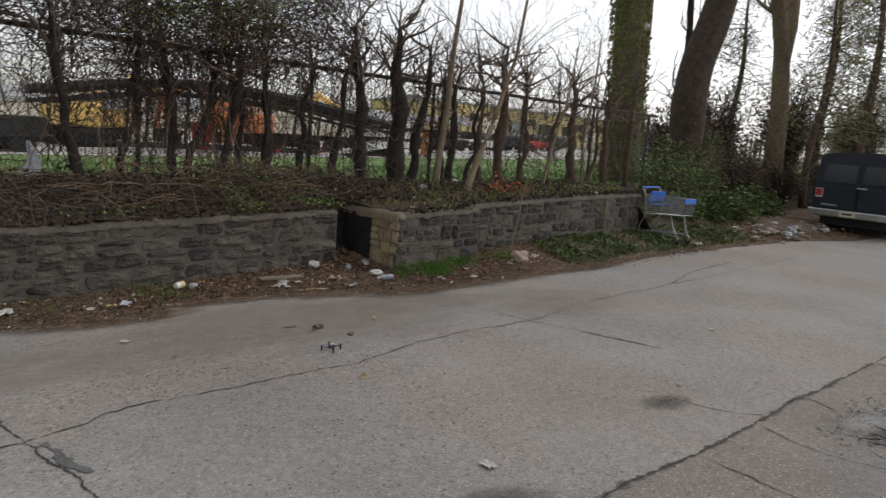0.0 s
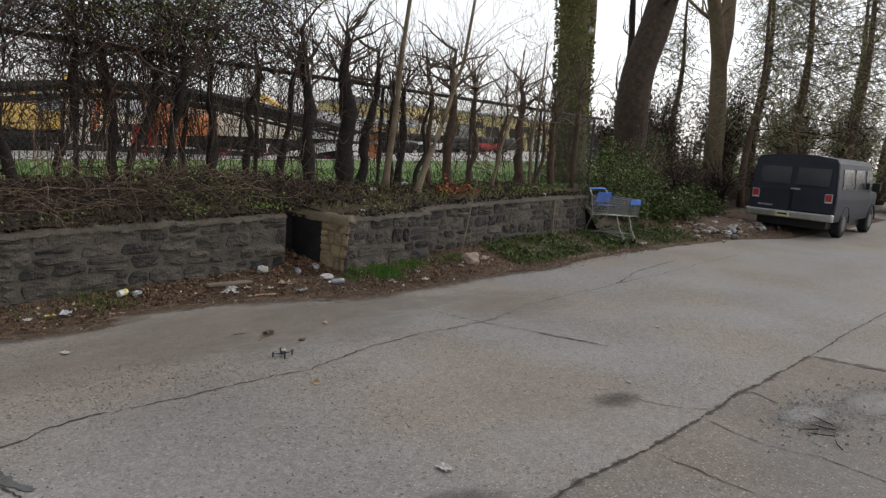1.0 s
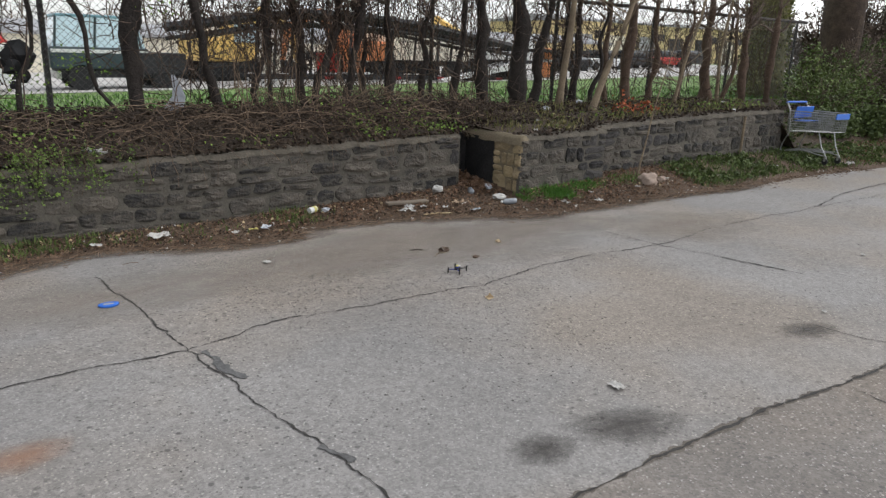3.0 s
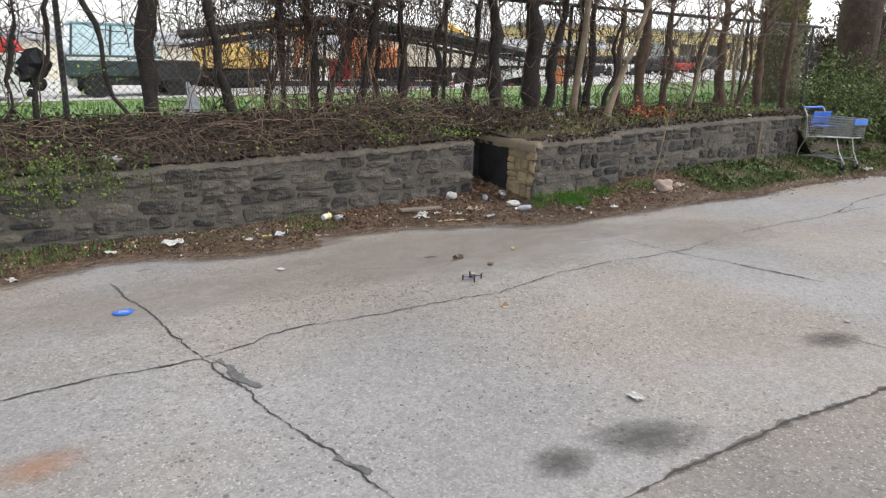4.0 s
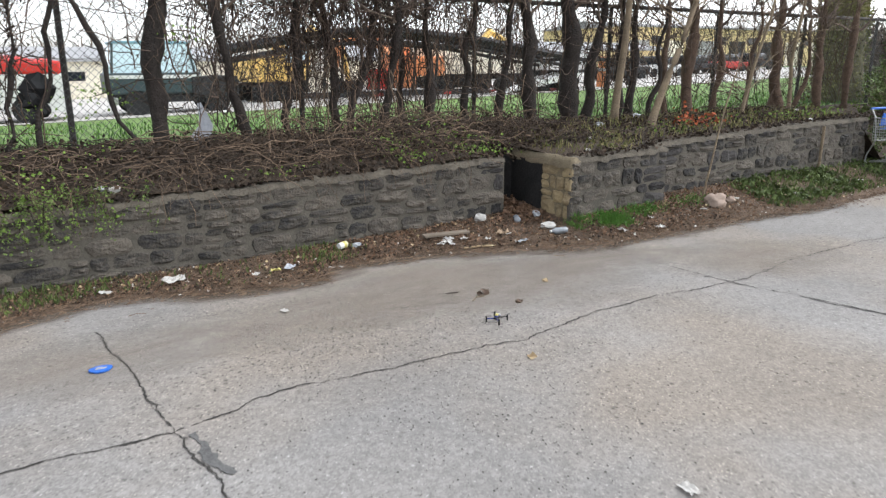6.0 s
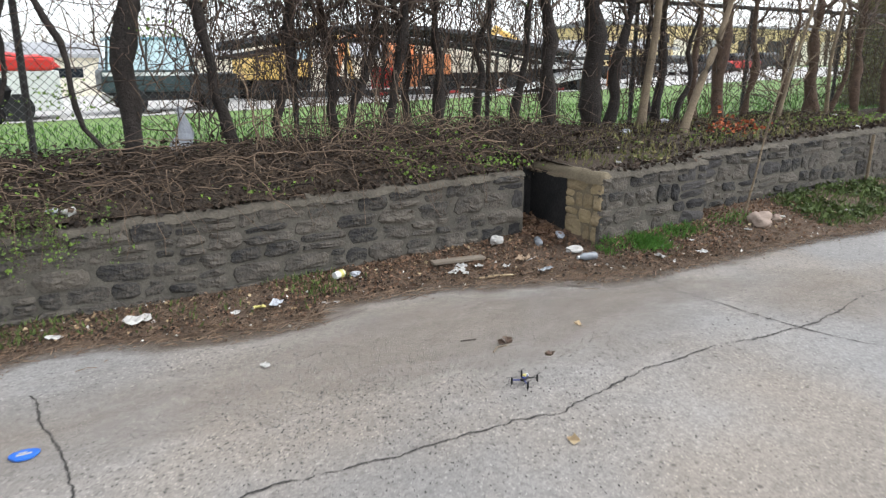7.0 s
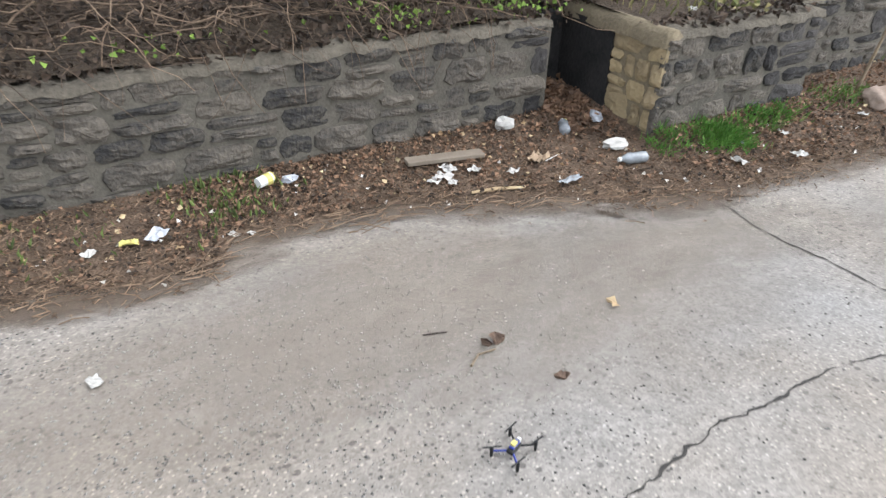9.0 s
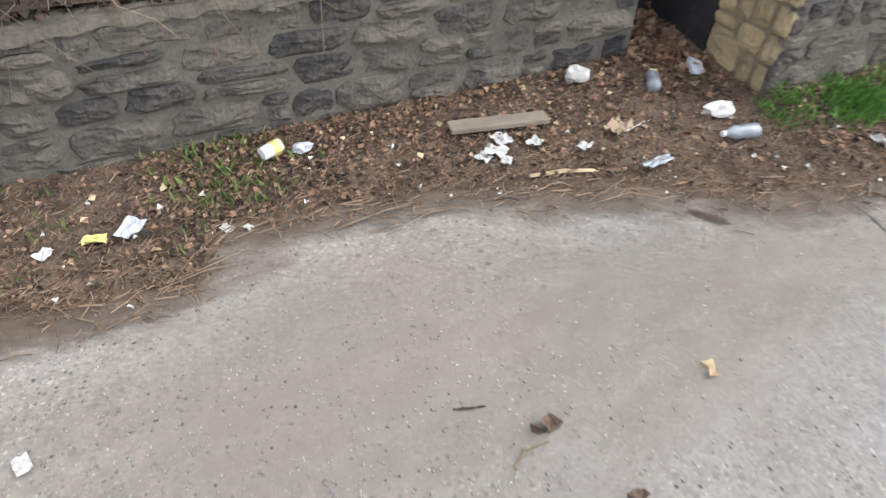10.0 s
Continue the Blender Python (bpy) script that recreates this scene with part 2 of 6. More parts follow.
CLEAR = mat("cloudy_clear_plastic", (0.27, 0.29, 0.31), (0.13, 0.14, 0.15), 0.25, 12, 50, 0.4, spec=0.7)
YELLOW = mat("yellow_print", (0.6, 0.54, 0.16), (0.45, 0.4, 0.14), 0.5, 9, 50, 0.2)
BOARD = mat("weathered_board", (0.24, 0.2, 0.155), (0.13, 0.105, 0.08), 0.9, 5, 60, 0.6)
CARD = mat("torn_cardboard", (0.4, 0.3, 0.2), (0.25, 0.18, 0.12), 0.85, 6, 50, 0.3)
GREY_BAG = mat("grey_white_plastic_bag", (0.5, 0.52, 0.55), (0.32, 0.33, 0.36), 0.5, 9, 40, 0.6, dist=0.03)
ROCK = mat("pinkish_boulder", (0.4, 0.31, 0.25), (0.26, 0.2, 0.16), 0.9, 5, 40, 0.8, dist=0.02)
TRUCK_RED = mat("red_truck_paint", (0.6, 0.04, 0.03), (0.45, 0.03, 0.025), 0.5, 2, 20, 0.05)
TRUCK_BLUE = mat("pale_blue_truck_paint", (0.2, 0.36, 0.42), (0.14, 0.26, 0.32), 0.45, 2, 20, 0.05)
TRUCK_WHITE = mat("white_truck_paint", (0.7, 0.7, 0.68), (0.55, 0.55, 0.53), 0.5, 2, 20, 0.05)
STEEL_DARK = mat("dark_steel_frame", (0.035, 0.034, 0.036), (0.02, 0.019, 0.02), 0.7, 4, 30, 0.2)
MACHINE_YELLOW = mat("machine_yellow_paint", (0.86, 0.6, 0.2), (0.72, 0.46, 0.13), 0.5, 3, 20, 0.1)
MACHINE_ORANGE = mat("machine_orange_paint", (0.86, 0.36, 0.16), (0.72, 0.26, 0.1), 0.5, 3, 20, 0.1)
SHED = mat("yellow_tan_cladding", (0.78, 0.62, 0.32), (0.66, 0.52, 0.27), 0.7, 0.6, 8, 0.1)
SHED_ROOF = mat("grey_shed_roof", (0.4, 0.4, 0.4), (0.28, 0.28, 0.28), 0.7, 0.6, 8, 0.1)
HOUSE = mat("pale_wall_paint", (0.86, 0.8, 0.66), (0.74, 0.68, 0.55), 0.8, 0.6, 8, 0.1)


def window_glass():
    """Clear, slightly tinted pane."""
    m = bpy.data.materials.new("windscreen_glass")
    m.use_nodes = True
    p = m.node_tree.nodes["Principled BSDF"]
    p.inputs["Base Color"].default_value = (0.5, 0.64, 0.7, 1)
    p.inputs["Roughness"].default_value = 0.08
    p.inputs["Specular IOR Level"].default_value = 0.9
    return m


GLASS = window_glass()
rnd = random.Random(7)
U = rnd.uniform

# ---- mesh building ----


class Geo:
    """Collects vertices and faces, and becomes one mesh."""

    def __init__(self):
        self.v, self.f = [], []

    def add(self, verts, faces):
        k = len(self.v)
        self.v += [tuple(p) for p in verts]
        self.f += [tuple(i + k for i in q) for q in faces]
        return self

    def box(self, a, b, m=None, bevel=0.0):
        if bevel:
            bm = bmesh.new()
            bmesh.ops.create_cube(bm, size=1)
            for p in bm.verts:
                p.co = Vector([(a[i] + b[i]) / 2 + p.co[i] * (b[i] - a[i]) for i in range(3)])
            bmesh.ops.bevel(bm, geom=bm.edges[:] + bm.verts[:], offset=bevel, segments=2, affect="EDGES", profile=0.5)
            return self.bm(bm, m)
        vs = [Vector((x, y, z)) for z in (a[2], b[2]) for x, y in ((a[0], a[1]), (b[0], a[1]), (b[0], b[1]), (a[0], b[1]))]
        if m:
            vs = [m @ p for p in vs]
        return self.add(vs, [(3, 2, 1, 0), (4, 5, 6, 7), (0, 1, 5, 4), (1, 2, 6, 5), (2, 3, 7, 6), (3, 0, 4, 7)])

    def bm(self, bm, m=None):
        bm.verts.index_update()
        self.add([(m @ p.co if m else p.co.copy()) for p in bm.verts], [[p.index for p in q.verts] for q in bm.faces])
        bm.free()
        return self

    def tube(self, pts, radii, n=6, cap=True):
        pts = [Vector(p) for p in pts]
        if not isinstance(radii, (list, tuple)):
            radii = [radii] * len(pts)
        vs, fs = [], []
        for i, p in enumerate(pts):
            d = (pts[min(i + 1, len(pts) - 1)] - pts[max(i - 1, 0)])
            d = d.normalized() if d.length > 1e-9 else Vector((0, 0, 1))
            s = d.cross(Vector((0, 0, 1)) if abs(d.z) < 0.84 else Vector((1, 0, 0))).normalized()
            u = s.cross(d)
            for k in range(n):
                a = 2 * math.pi * k / n
                vs.append(p + (s * math.cos(a) + u * math.sin(a)) * radii[i])
        for i in range(len(pts) - 1):
            for k in range(n):
                fs.append((i * n + k, i * n + (k + 1) % n, (i + 1) * n + (k + 1) % n, (i + 1) * n + k))
        if cap:
            fs += [tuple(range(n - 1, -1, -1)), tuple((len(pts) - 1) * n + k for k in range(n))]
        return self.add(vs, fs)

    def leaf(self, p, size, way=None, fold=0.3, wide=0.55):
        p = Vector(p)
        d = Vector(way or (U(-1, 1), U(-1, 1), U(-1, 1))).normalized() * size
        s = d.cross(Vector((U(-1, 1), U(-1, 1), U(-1, 1)))).normalized() * size * wide
        up = d.cross(s).normalized() * size * fold
        return self.add([p, p + d * 0.5 + s + up, p + d, p + d * 0.5 - s + up], [(0, 1, 2), (0, 2, 3)])

    def lump(self, c, r, rough=0.25, sub=2, squash=(1, 1, 1), seed=0.0):
        bm = bmesh.new()
        bmesh.ops.create_icosphere(bm, subdivisions=sub, radius=1)
        for p in bm.verts:
            k = 1 + rough * 2 * noise.noise(p.co * 1.9 + Vector((seed, seed * 2.3, 7.1)))
            p.co = Vector(c) + Vector((p.co.x * squash[0], p.co.y * squash[1], p.co.z * squash[2])) * r * k
        return self.bm(bm)

    def mesh(self, name, material, smooth=False):
        me = bpy.data.meshes.new(name)
        me.from_pydata(self.v, [], self.f)
        me.materials.append(material)
        if smooth:
            me.polygons.foreach_set("use_smooth", [True] * len(me.polygons))
        me.update()
        return me


def part(name, geo, material, parent, label="", smooth=False, kind=""):
    ob = new(name, geo.mesh(name, material, smooth))
    ob.parent = parent
    return tagged(ob, label, kind=kind)


def thing(name, label, category, at=(0, 0, 0), turn=0.0, group="", kind=""):
    ob = new(name)
    ob.matrix_world = pose(*at, 0, 0, turn)
    return tagged(ob, label, category, group, kind)


def solid(name, geo, material, label="", category="", group="", kind="", smooth=False, at=(0, 0, 0), turn=0.0):
    ob = new(name, geo.mesh(name, material, smooth))
    ob.matrix_world = pose(*at, 0, 0, turn)
    return tagged(ob, label, category, group, kind)


def lerp(table, x):
    """Piecewise-linear reading of a table of (x, value)."""
    if x <= table[0][0]:
        return table[0][1]
    for (x0, a), (x1, b) in zip(table, table[1:]):
        if x <= x1:
            return a + (b - a) * (x - x0) / (x1 - x0)
    return table[-1][1]


# ---- plan: x runs along the stone wall, y across the road towards it ----
EDGE = [(-30, 6.5), (0.9, 6.5), (1.3, 6.67), (1.75, 6.76), (2.5, 6.5), (3.05, 6.38), (3.35, 6.4), (3.5, 6.66), (4.3, 6.6), (5.1, 6.38), (5.6, 6.08), (6.1, 5.98), (7, 5.97), (8.1, 6.0), (9.5, 5.87), (11, 6.0), (12.8, 5.9), (16.5, 5.57), (18.3, 4.9), (26, 4.6), (60, 4.6)]
TOP = [(-5, 0.58), (1.0, 0.61), (5.75, 0.72), (6.2, 0.73), (7.6, 0.77), (10.4, 0.86), (13.6, 0.9)]
FOOT = [(-5, 0.0), (2.6, 0.01), (4.0, 0.05), (5.75, 0.11), (6.2, 0.12), (7.6, 0.16), (10.4, 0.2), (13.6, 0.2)]
LEFT_Y, PIER_Y, RIGHT_Y = 7.24, 6.63, 6.93
GAP0, GAP1, PIER_END, WALL_END = 5.74, 6.15, 7.55, 12.2
FENCE_Y = 9.1


def field_z(x, y):
    far = -0.15 + 0.022 * max(-20, min(x, 60))
    k = max(0.0, min(1.0, (y - 9.4) / 20.0))
    k = k * k * (3 - 2 * k)
    return 0.84 * (1 - k) + far * k


def bank_z(x, y):
    """Ground behind and above the wall."""
    t = max(0.0, min(1.0, (y - 7.0) / 1.9))
    z = lerp(TOP, x) + 0.015
    z = z + (0.84 + 0.1 * max(0, min(1, 1 - abs(y - 8.3))) - z) * t
    if x > WALL_END - 0.3:
        k = max(0.0, min(1.0, (y - 6.6 - 0.15 * (x - 13.3)) / 2.2))
        z = min(z, 0.16 + (z - 0.16) * k) if x > WALL_END else z
    return z if y < 9.4 else field_z(x, y)


def verge_z(x, y):
    e = lerp(EDGE, x)
    w = LEFT_Y if x < GAP1 else (PIER_Y if x < PIER_END else RIGHT_Y)
    k = max(0.0, (y - e) / max(0.3, w - e))
    return 0.012 + (lerp(FOOT, x) + 0.01) * min(1.6, k) ** 1.2


def sheet(xs, ys, height, jitter=0.0):
    g = Geo()
    vs = [(x, y, height(x, y) + (noise.noise(Vector((x * 3, y * 3, 0))) * jitter)) for y in ys for x in xs]
    w = len(xs)
    g.add(vs, [(j * w + i, j * w + i + 1, (j + 1) * w + i + 1, (j + 1) * w + i) for j in range(len(ys) - 1) for i in range(w - 1)])
    return g


def steps(a, b, s):
    n = max(1, round((b - a) / s))
    return [a + (b - a) * i / n for i in range(n + 1)]


# road and the far ground are one sheet
road = solid("road", sheet([-400, -60, -12, 0, 6, 12, 30, 90, 500], [-400, -60, -10, 0, 3, 5, 7.6, 8.5], lambda x, y: 0.0), ROAD,
             "old worn grey concrete road with exposed gravel and long cracks", "road", kind="structure")


def ribbon(name, pts, width, material, z=0.004, parent=road, wander=0.035, step=0.018, ragged=1.0, label=""):
    """A ragged strip lying on the road along a line of points."""
    g = Geo()
    line = []
    for (x0, y0), (x1, y1) in zip(pts, pts[1:]):
        n = max(1, int(math.hypot(x1 - x0, y1 - y0) / step))
        line += [(x0 + (x1 - x0) * i / n, y0 + (y1 - y0) * i / n) for i in range(n)]
    line.append(pts[-1])
    vs = []
    for i, (x, y) in enumerate(line):
        a, b = line[max(0, i - 1)], line[min(len(line) - 1, i + 1)]
        d = Vector((b[0] - a[0], b[1] - a[1])).normalized()
        o = wander * (noise.noise(Vector((x * 3.1, y * 3.1, 2))) + 0.5 * noise.noise(Vector((x * 11, y * 11, 5))) + 0.28 * noise.noise(Vector((x * 37, y * 37, 8))))
        w = width * 0.5 * max(0.12, 1 + ragged * (1.2 * noise.noise(Vector((x * 4, y * 4, 9))) + 1.6 * noise.noise(Vector((x * 23, y * 23, 3)))))
        vs += [(x - d.y * (o + w), y + d.x * (o + w), z), (x - d.y * (o - w), y + d.x * (o - w), z)]
    g.add(vs, [(2 * i, 2 * i + 1, 2 * i + 3, 2 * i + 2) for i in range(len(line) - 1)])
    return part(name, g, material, parent, label)


def blot(name, c, rx, ry, material, z=0.004, turn=0.0, rough=0.35, parent=road, label=""):
    g = Geo()
    n = 32
    g.add([(0, 0, 0)] + [(math.cos(2 * math.pi * k / n), math.sin(2 * math.pi * k / n), 0) for k in range(n)], [(0, 1 + k, 1 + (k + 1) % n) for k in range(n)])
    ob = part(name, g, material, parent, label)
    ob.matrix_basis = pose(c[0], c[1], z, 0, 0, turn) @ Matrix.Diagonal((rx * 1.35, ry * 1.35, 1, 1))
    return ob


# cracks and joints
ribbon("crack", [(-6, 4.45), (0.8, 4.49), (1.3, 4.53), (1.8, 4.47)], 0.01, TAR, label="black crack along the road")
ribbon("crack", [(1.8, 4.47), (2.28, 4.63), (2.65, 4.63), (3.03, 4.57), (3.5, 4.57), (3.95, 4.51), (4.3, 4.6), (4.66, 4.67), (5.3, 4.65), (6.06, 4.57), (7.2, 4.75), (9.4, 4.72), (14, 4.7)], 0.008, TAR, wander=0.045)
ribbon("crack", [(1.6, 6.1), (1.65, 5.8), (1.74, 5.15), (1.8, 4.47), (1.85, 4.17), (1.9, 3.8), (1.96, 3.43), (2.03, 3.06), (2.15, 1.9)], 0.0085, TAR, wander=0.04)
ribbon("crack", [(6.0, 6.0), (5.96, 5.62), (5.99, 5.27), (6.03, 4.9), (6.05, 4.57), (6.18, 4.2), (6.22, 3.85), (6.33, 3.5)], 0.009, TAR, wander=0.03)
ribbon("crack", [(6.2, 4.1), (6.36, 3.4)], 0.012, TAR, z=0.005, wander=0.01)
JOINT = [(-2, 2.38), (2.95, 2.34), (3.4, 2.35), (3.85, 2.33), (4.65, 2.24), (6.0, 2.19), (7.65, 2.07)]
APRON = road_material("brownish_apron_concrete", (0.235, 0.212, 0.188), (0.15, 0.136, 0.122))
apron = Geo()
apron.add([(x, y, 0.003) for x, y in JOINT] + [(x, -9.0, 0.003) for x, y in JOINT], [(i, 7 + i, 8 + i, i + 1) for i in range(6)])
solid("apron", apron, APRON, "brownish worn concrete apron beside the road", "pavement", kind="structure")
JOINT_DIRT = mat("joint_soil", (0.18, 0.158, 0.132), (0.085, 0.073, 0.062), 0.95, 9, 70, 0.8, mottle=0.8)
ribbon("joint_soil", JOINT, 0.03, JOINT_DIRT, z=0.005, wander=0.02, ragged=1.3)
ribbon("road_joint", [(7.65, 2.07), (9.05, 2.03), (10.7, 1.91), (30, 1.3)], 0.008, TAR, z=0.005, wander=0.022)
ribbon("joint_soil", [(7.65, 2.07), (7.75, 1.54), (7.9, 1.0), (8.1, 0.4)], 0.05, JOINT_DIRT, z=0.006, wander=0.02, ragged=1.3)
ribbon("road_joint", JOINT, 0.012, TAR, z=0.0068, wander=0.022, label="dark open joint between road and apron")
ribbon("crack", [(4.58, 2.2), (4.55, 1.9), (4.52, 1.67), (4.6, 1.2)], 0.007, TAR, z=0.0072)
ribbon("crack", [(5.35, 2.18), (5.25, 1.95), (5.2, 1.75), (5.3, 1.5), (5.22, 1.1)], 0.006, TAR, z=0.0072)
ribbon("crack", [(6.15, 2.15), (6.05, 1.95), (6.2, 1.75), (6.5, 1.6)], 0.006, TAR, z=0.0072)
ribbon("crack", [(5.55, 2.2), (5.35, 2.5), (5.3, 2.9)], 0.005, TAR, z=0.0045)
for x, y, a in ((5.5, 1.42, 25), (5.75, 1.6, 140), (5.82, 1.52, 100), (5.9, 1.55, 60), (5.7, 1.5, 120)):
    solid("twig", Geo().tube([(0, 0, 0.016), (0.07, 0.01, 0.018), (0.16, 0.0, 0.016)], [0.004, 0.004, 0.002], 5), BARK_DARK, "thin dark twig on the apron", "twig", at=(x, y, 0.0), turn=a)
chips = Geo()
for _ in range(900):
    cx, cy, sx, sy = rnd.choice(((6.0, 1.74, 0.28, 0.09), (6.7, 1.42, 0.4, 0.14), (6.3, 1.6, 0.5, 0.16)))
    x, y, k = rnd.gauss(cx, sx), rnd.gauss(cy, sy), U(0.004, 0.013)
    chips.add([(x - k, y, 0.006), (x + k * 0.2, y - k, 0.006), (x + k, y + k * 0.3, 0.006), (x, y + k, 0.006), (x + k * 0.1, y, 0.008 + k * 0.6)], [(0, 1, 4), (1, 2, 4), (2, 3, 4), (3, 0, 4)])
solid("concrete_chips", chips, mat("crumbled_concrete", (0.42, 0.43, 0.42), (0.07, 0.07, 0.07), 0.9, 10, 40, 0, random_by="island", mottle=0.1), "crumbled pale and dark concrete chips on the apron", "rubble", kind="stuff")
ribbon("crack", [(9.2, 4.73), (10.4, 5.0), (12.0, 5.1)], 0.014, TAR, z=0.005)
FILLER = mat("grey_crack_filler", (0.15, 0.148, 0.143), (0.075, 0.074, 0.072), 0.85, 8, 60, 0.6, mottle=0.8)
ribbon("patch", [(1.86, 4.42), (1.9, 4.3), (1.9, 4.12), (1.96, 3.98)], 0.03, FILLER, z=0.0055, wander=0.03, label="grey filler patch beside the crack")
ribbon("patch", [(1.99, 3.2), (2.04, 3.1), (2.06, 3.02)], 0.022, FILLER, z=0.0055, wander=0.03)
blot("oil_stain", (3.27, 2.6), 0.26, 0.13, OIL, 0.003, -20, label="dark oil stain")
blot("oil_stain", (2.8, 2.66), 0.14, 0.1, OIL, 0.003, -10)
blot("oil_stain", (5.2, 2.75), 0.2, 0.1, OIL, 0.003, -15)
blot("soil_stain", (4.9, 5.4), 1.1, 0.5, TANWEAR, 0.002, 10, label="tan wear on the road")
blot("soil_stain", (3.4, 5.75), 1.2, 0.45, TANWEAR, 0.0022, 8)
blot("soil_stain", (1.6, 5.6), 0.9, 0.4, TANWEAR, 0.0026, 2)
blot("soil_stain", (4.1, 5.75), 1.0, 0.55, TANWEAR, 0.0028, 4)
blot("soil_stain", (5.5, 5.7), 0.9, 0.3, TANWEAR, 0.0024, -12)
blot("soil_stain", (6.9, 5.0), 0.8, 0.5, TANWEAR, 0.0025, -10)
for i in range(22):  # soil washed out from the verge
    x = 0.7 + 0.42 * i + U(-0.12, 0.12)
    slope = math.degrees(math.atan2(lerp(EDGE, x + 0.2) - lerp(EDGE, x - 0.2), 0.4))
    blot("soil_spill", (x, lerp(EDGE, x) - U(-0.02, 0.04)), U(0.32, 0.5), U(0.1, 0.2), SPILL, 0.003 + 0.0003 * i, slope, label="thin brown soil washed over the road's edge")
blot("paint_mark", (0.95, 3.78), 0.16, 0.1, ORANGE_PAINT, 0.003, 10, label="faded orange paint mark")
blot("worn_patch", (6.0, 1.74), 0.3, 0.13, SLAB, 0.009, -14, label="rough pale broken concrete")
blot("worn_patch", (6.7, 1.42), 0.45, 0.2, SLAB, 0.0095, -8)
blot("oil_stain", (5.86, 1.56), 0.16, 0.08, OIL, 0.01, -30)

# verge, bank and field
verge_ob = solid("verge", sheet(steps(-8, 30, 0.16), [0, 0.06, 0.14, 0.25, 0.4, 0.6, 0.8, 1.0], lambda x, y: 0.0), DIRT,
                 "strip of dark leaf mould between road and wall", "ground", kind="structure")
for p in verge_ob.data.vertices:
    x, k = p.co.x, p.co.y
    e = lerp(EDGE, x) + 0.07 * noise.noise(Vector((x * 2.7, 0, 1))) + 0.05 * noise.noise(Vector((x * 8, 0, 4)))
    w = (LEFT_Y if x < GAP0 + 0.02 else (7.75 if x < GAP1 + 0.05 else (PIER_Y if x < PIER_END else RIGHT_Y if x < WALL_END else 7.3))) + 0.12
    y = e + (w - e) * k
    p.co = Vector((x, y, (verge_z(x, y) if k > 0 else 0.001) + (0.03 * noise.noise(Vector((x * 5, y * 5, 0))) if k > 0.1 else 0)))


def bank_rows():
    xs = steps(-10, 3, 0.4)[:-1] + steps(3, 9, 0.1)[:-1] + steps(9, 45, 0.3)
    ys = steps(6.7, 9.4, 0.2)
    g = Geo()
    vs = []
    for y in ys:
        for x in xs:
            lo = (LEFT_Y if x < GAP0 else 7.75 if x < GAP1 else PIER_Y if x < PIER_END else RIGHT_Y) + 0.07
            yy = max(y, lo) if x < WALL_END else y
            vs.append((x, yy, bank_z(x, yy) + 0.05 * noise.noise(Vector((x * 2, yy * 2, 3)))))
    w = len(xs)
    g.add(vs, [(j * w + i, j * w + i + 1, (j + 1) * w + i + 1, (j + 1) * w + i) for j in range(len(ys) - 1) for i in range(w - 1)])
    return g


solid("bank", bank_rows(), BANK, "earth bank behind the stone wall, strewn with litter", "ground", kind="structure", smooth=True)
solid("lawn", sheet([-300, -60] + steps(-20, 60, 4) + [120, 400], [9.3] + steps(10, 30, 1) + [60, 120, 400], lambda x, y: field_z(x, min(y, 60)) + 0.01), GRASS_GROUND,
      "open green lawn behind the fence", "ground", kind="structure", smooth=True)
solid("yard", sheet(steps(-40, 70, 5), [27.0, 29, 31, 40, 70], lambda x, y: field_z(x, y) + 0.03), LOT, "pale concrete yard beyond the lawn", "ground", kind="structure")

# ---- stone walls ----


def wall_core(name, x0, x1, y, thick, label, cap=True):
    g = Geo()
    xs = steps(x0, x1, 0.045)
    vs = []
    for x in xs:
        t = lerp(TOP, x) - 0.005
        for yy, z in ((y, -0.1), (y, t - 0.02), (y + 0.03, t), (y + thick, t), (y + thick, -0.1)):
            vs.append((x, yy + 0.008 * noise.noise(Vector((x * 4, z * 9, 1))), z + (0.015 * noise.noise(Vector((x * 3, 7, 0))) if z > 0.2 else 0)))
    fs = [(5 * i + k, 5 * i + k + 1, 5 * i + k + 6, 5 * i + k + 5) for i in range(len(xs) - 1) for k in range(4)]
    fs += [(0, 4, 3, 2, 1), tuple(5 * (len(xs) - 1) + k for k in (0, 1, 2, 3, 4))]
    g.add(vs, [q[::-1] for q in fs])
    ob = solid(name, g, MORTAR, label, "wall", kind="structure")
    if cap:
        c = Geo()
        vs = []
        for x in xs:
            t = lerp(TOP, x)
            j = 0.02 * noise.noise(Vector((x * 2.3, 3, 8)))
            q = 0.024 * noise.noise(Vector((x * 7, 3, y))) + 0.02 * noise.noise(Vector((x * 23, 5, y)))
            for yy, z in ((y - 0.022 + j + q, t - 0.035 + q * 0.8), (y - 0.004 + j + q, t + 0.004 + j), (y + 0.1 + j, t + 0.02 + q + 0.02 * noise.noise(Vector((x * 31, 9, y)))), (y + 0.24, t + 0.005)):
                vs.append((x, yy, z))
        c.add(vs, [(4 * i + k + 4, 4 * i + k + 5, 4 * i + k + 1, 4 * i + k) for i in range(len(xs) - 1) for k in range(3)])
        part("coping", c, COPING, ob, "crumbling brown-grey mortar capping", True)
    return ob


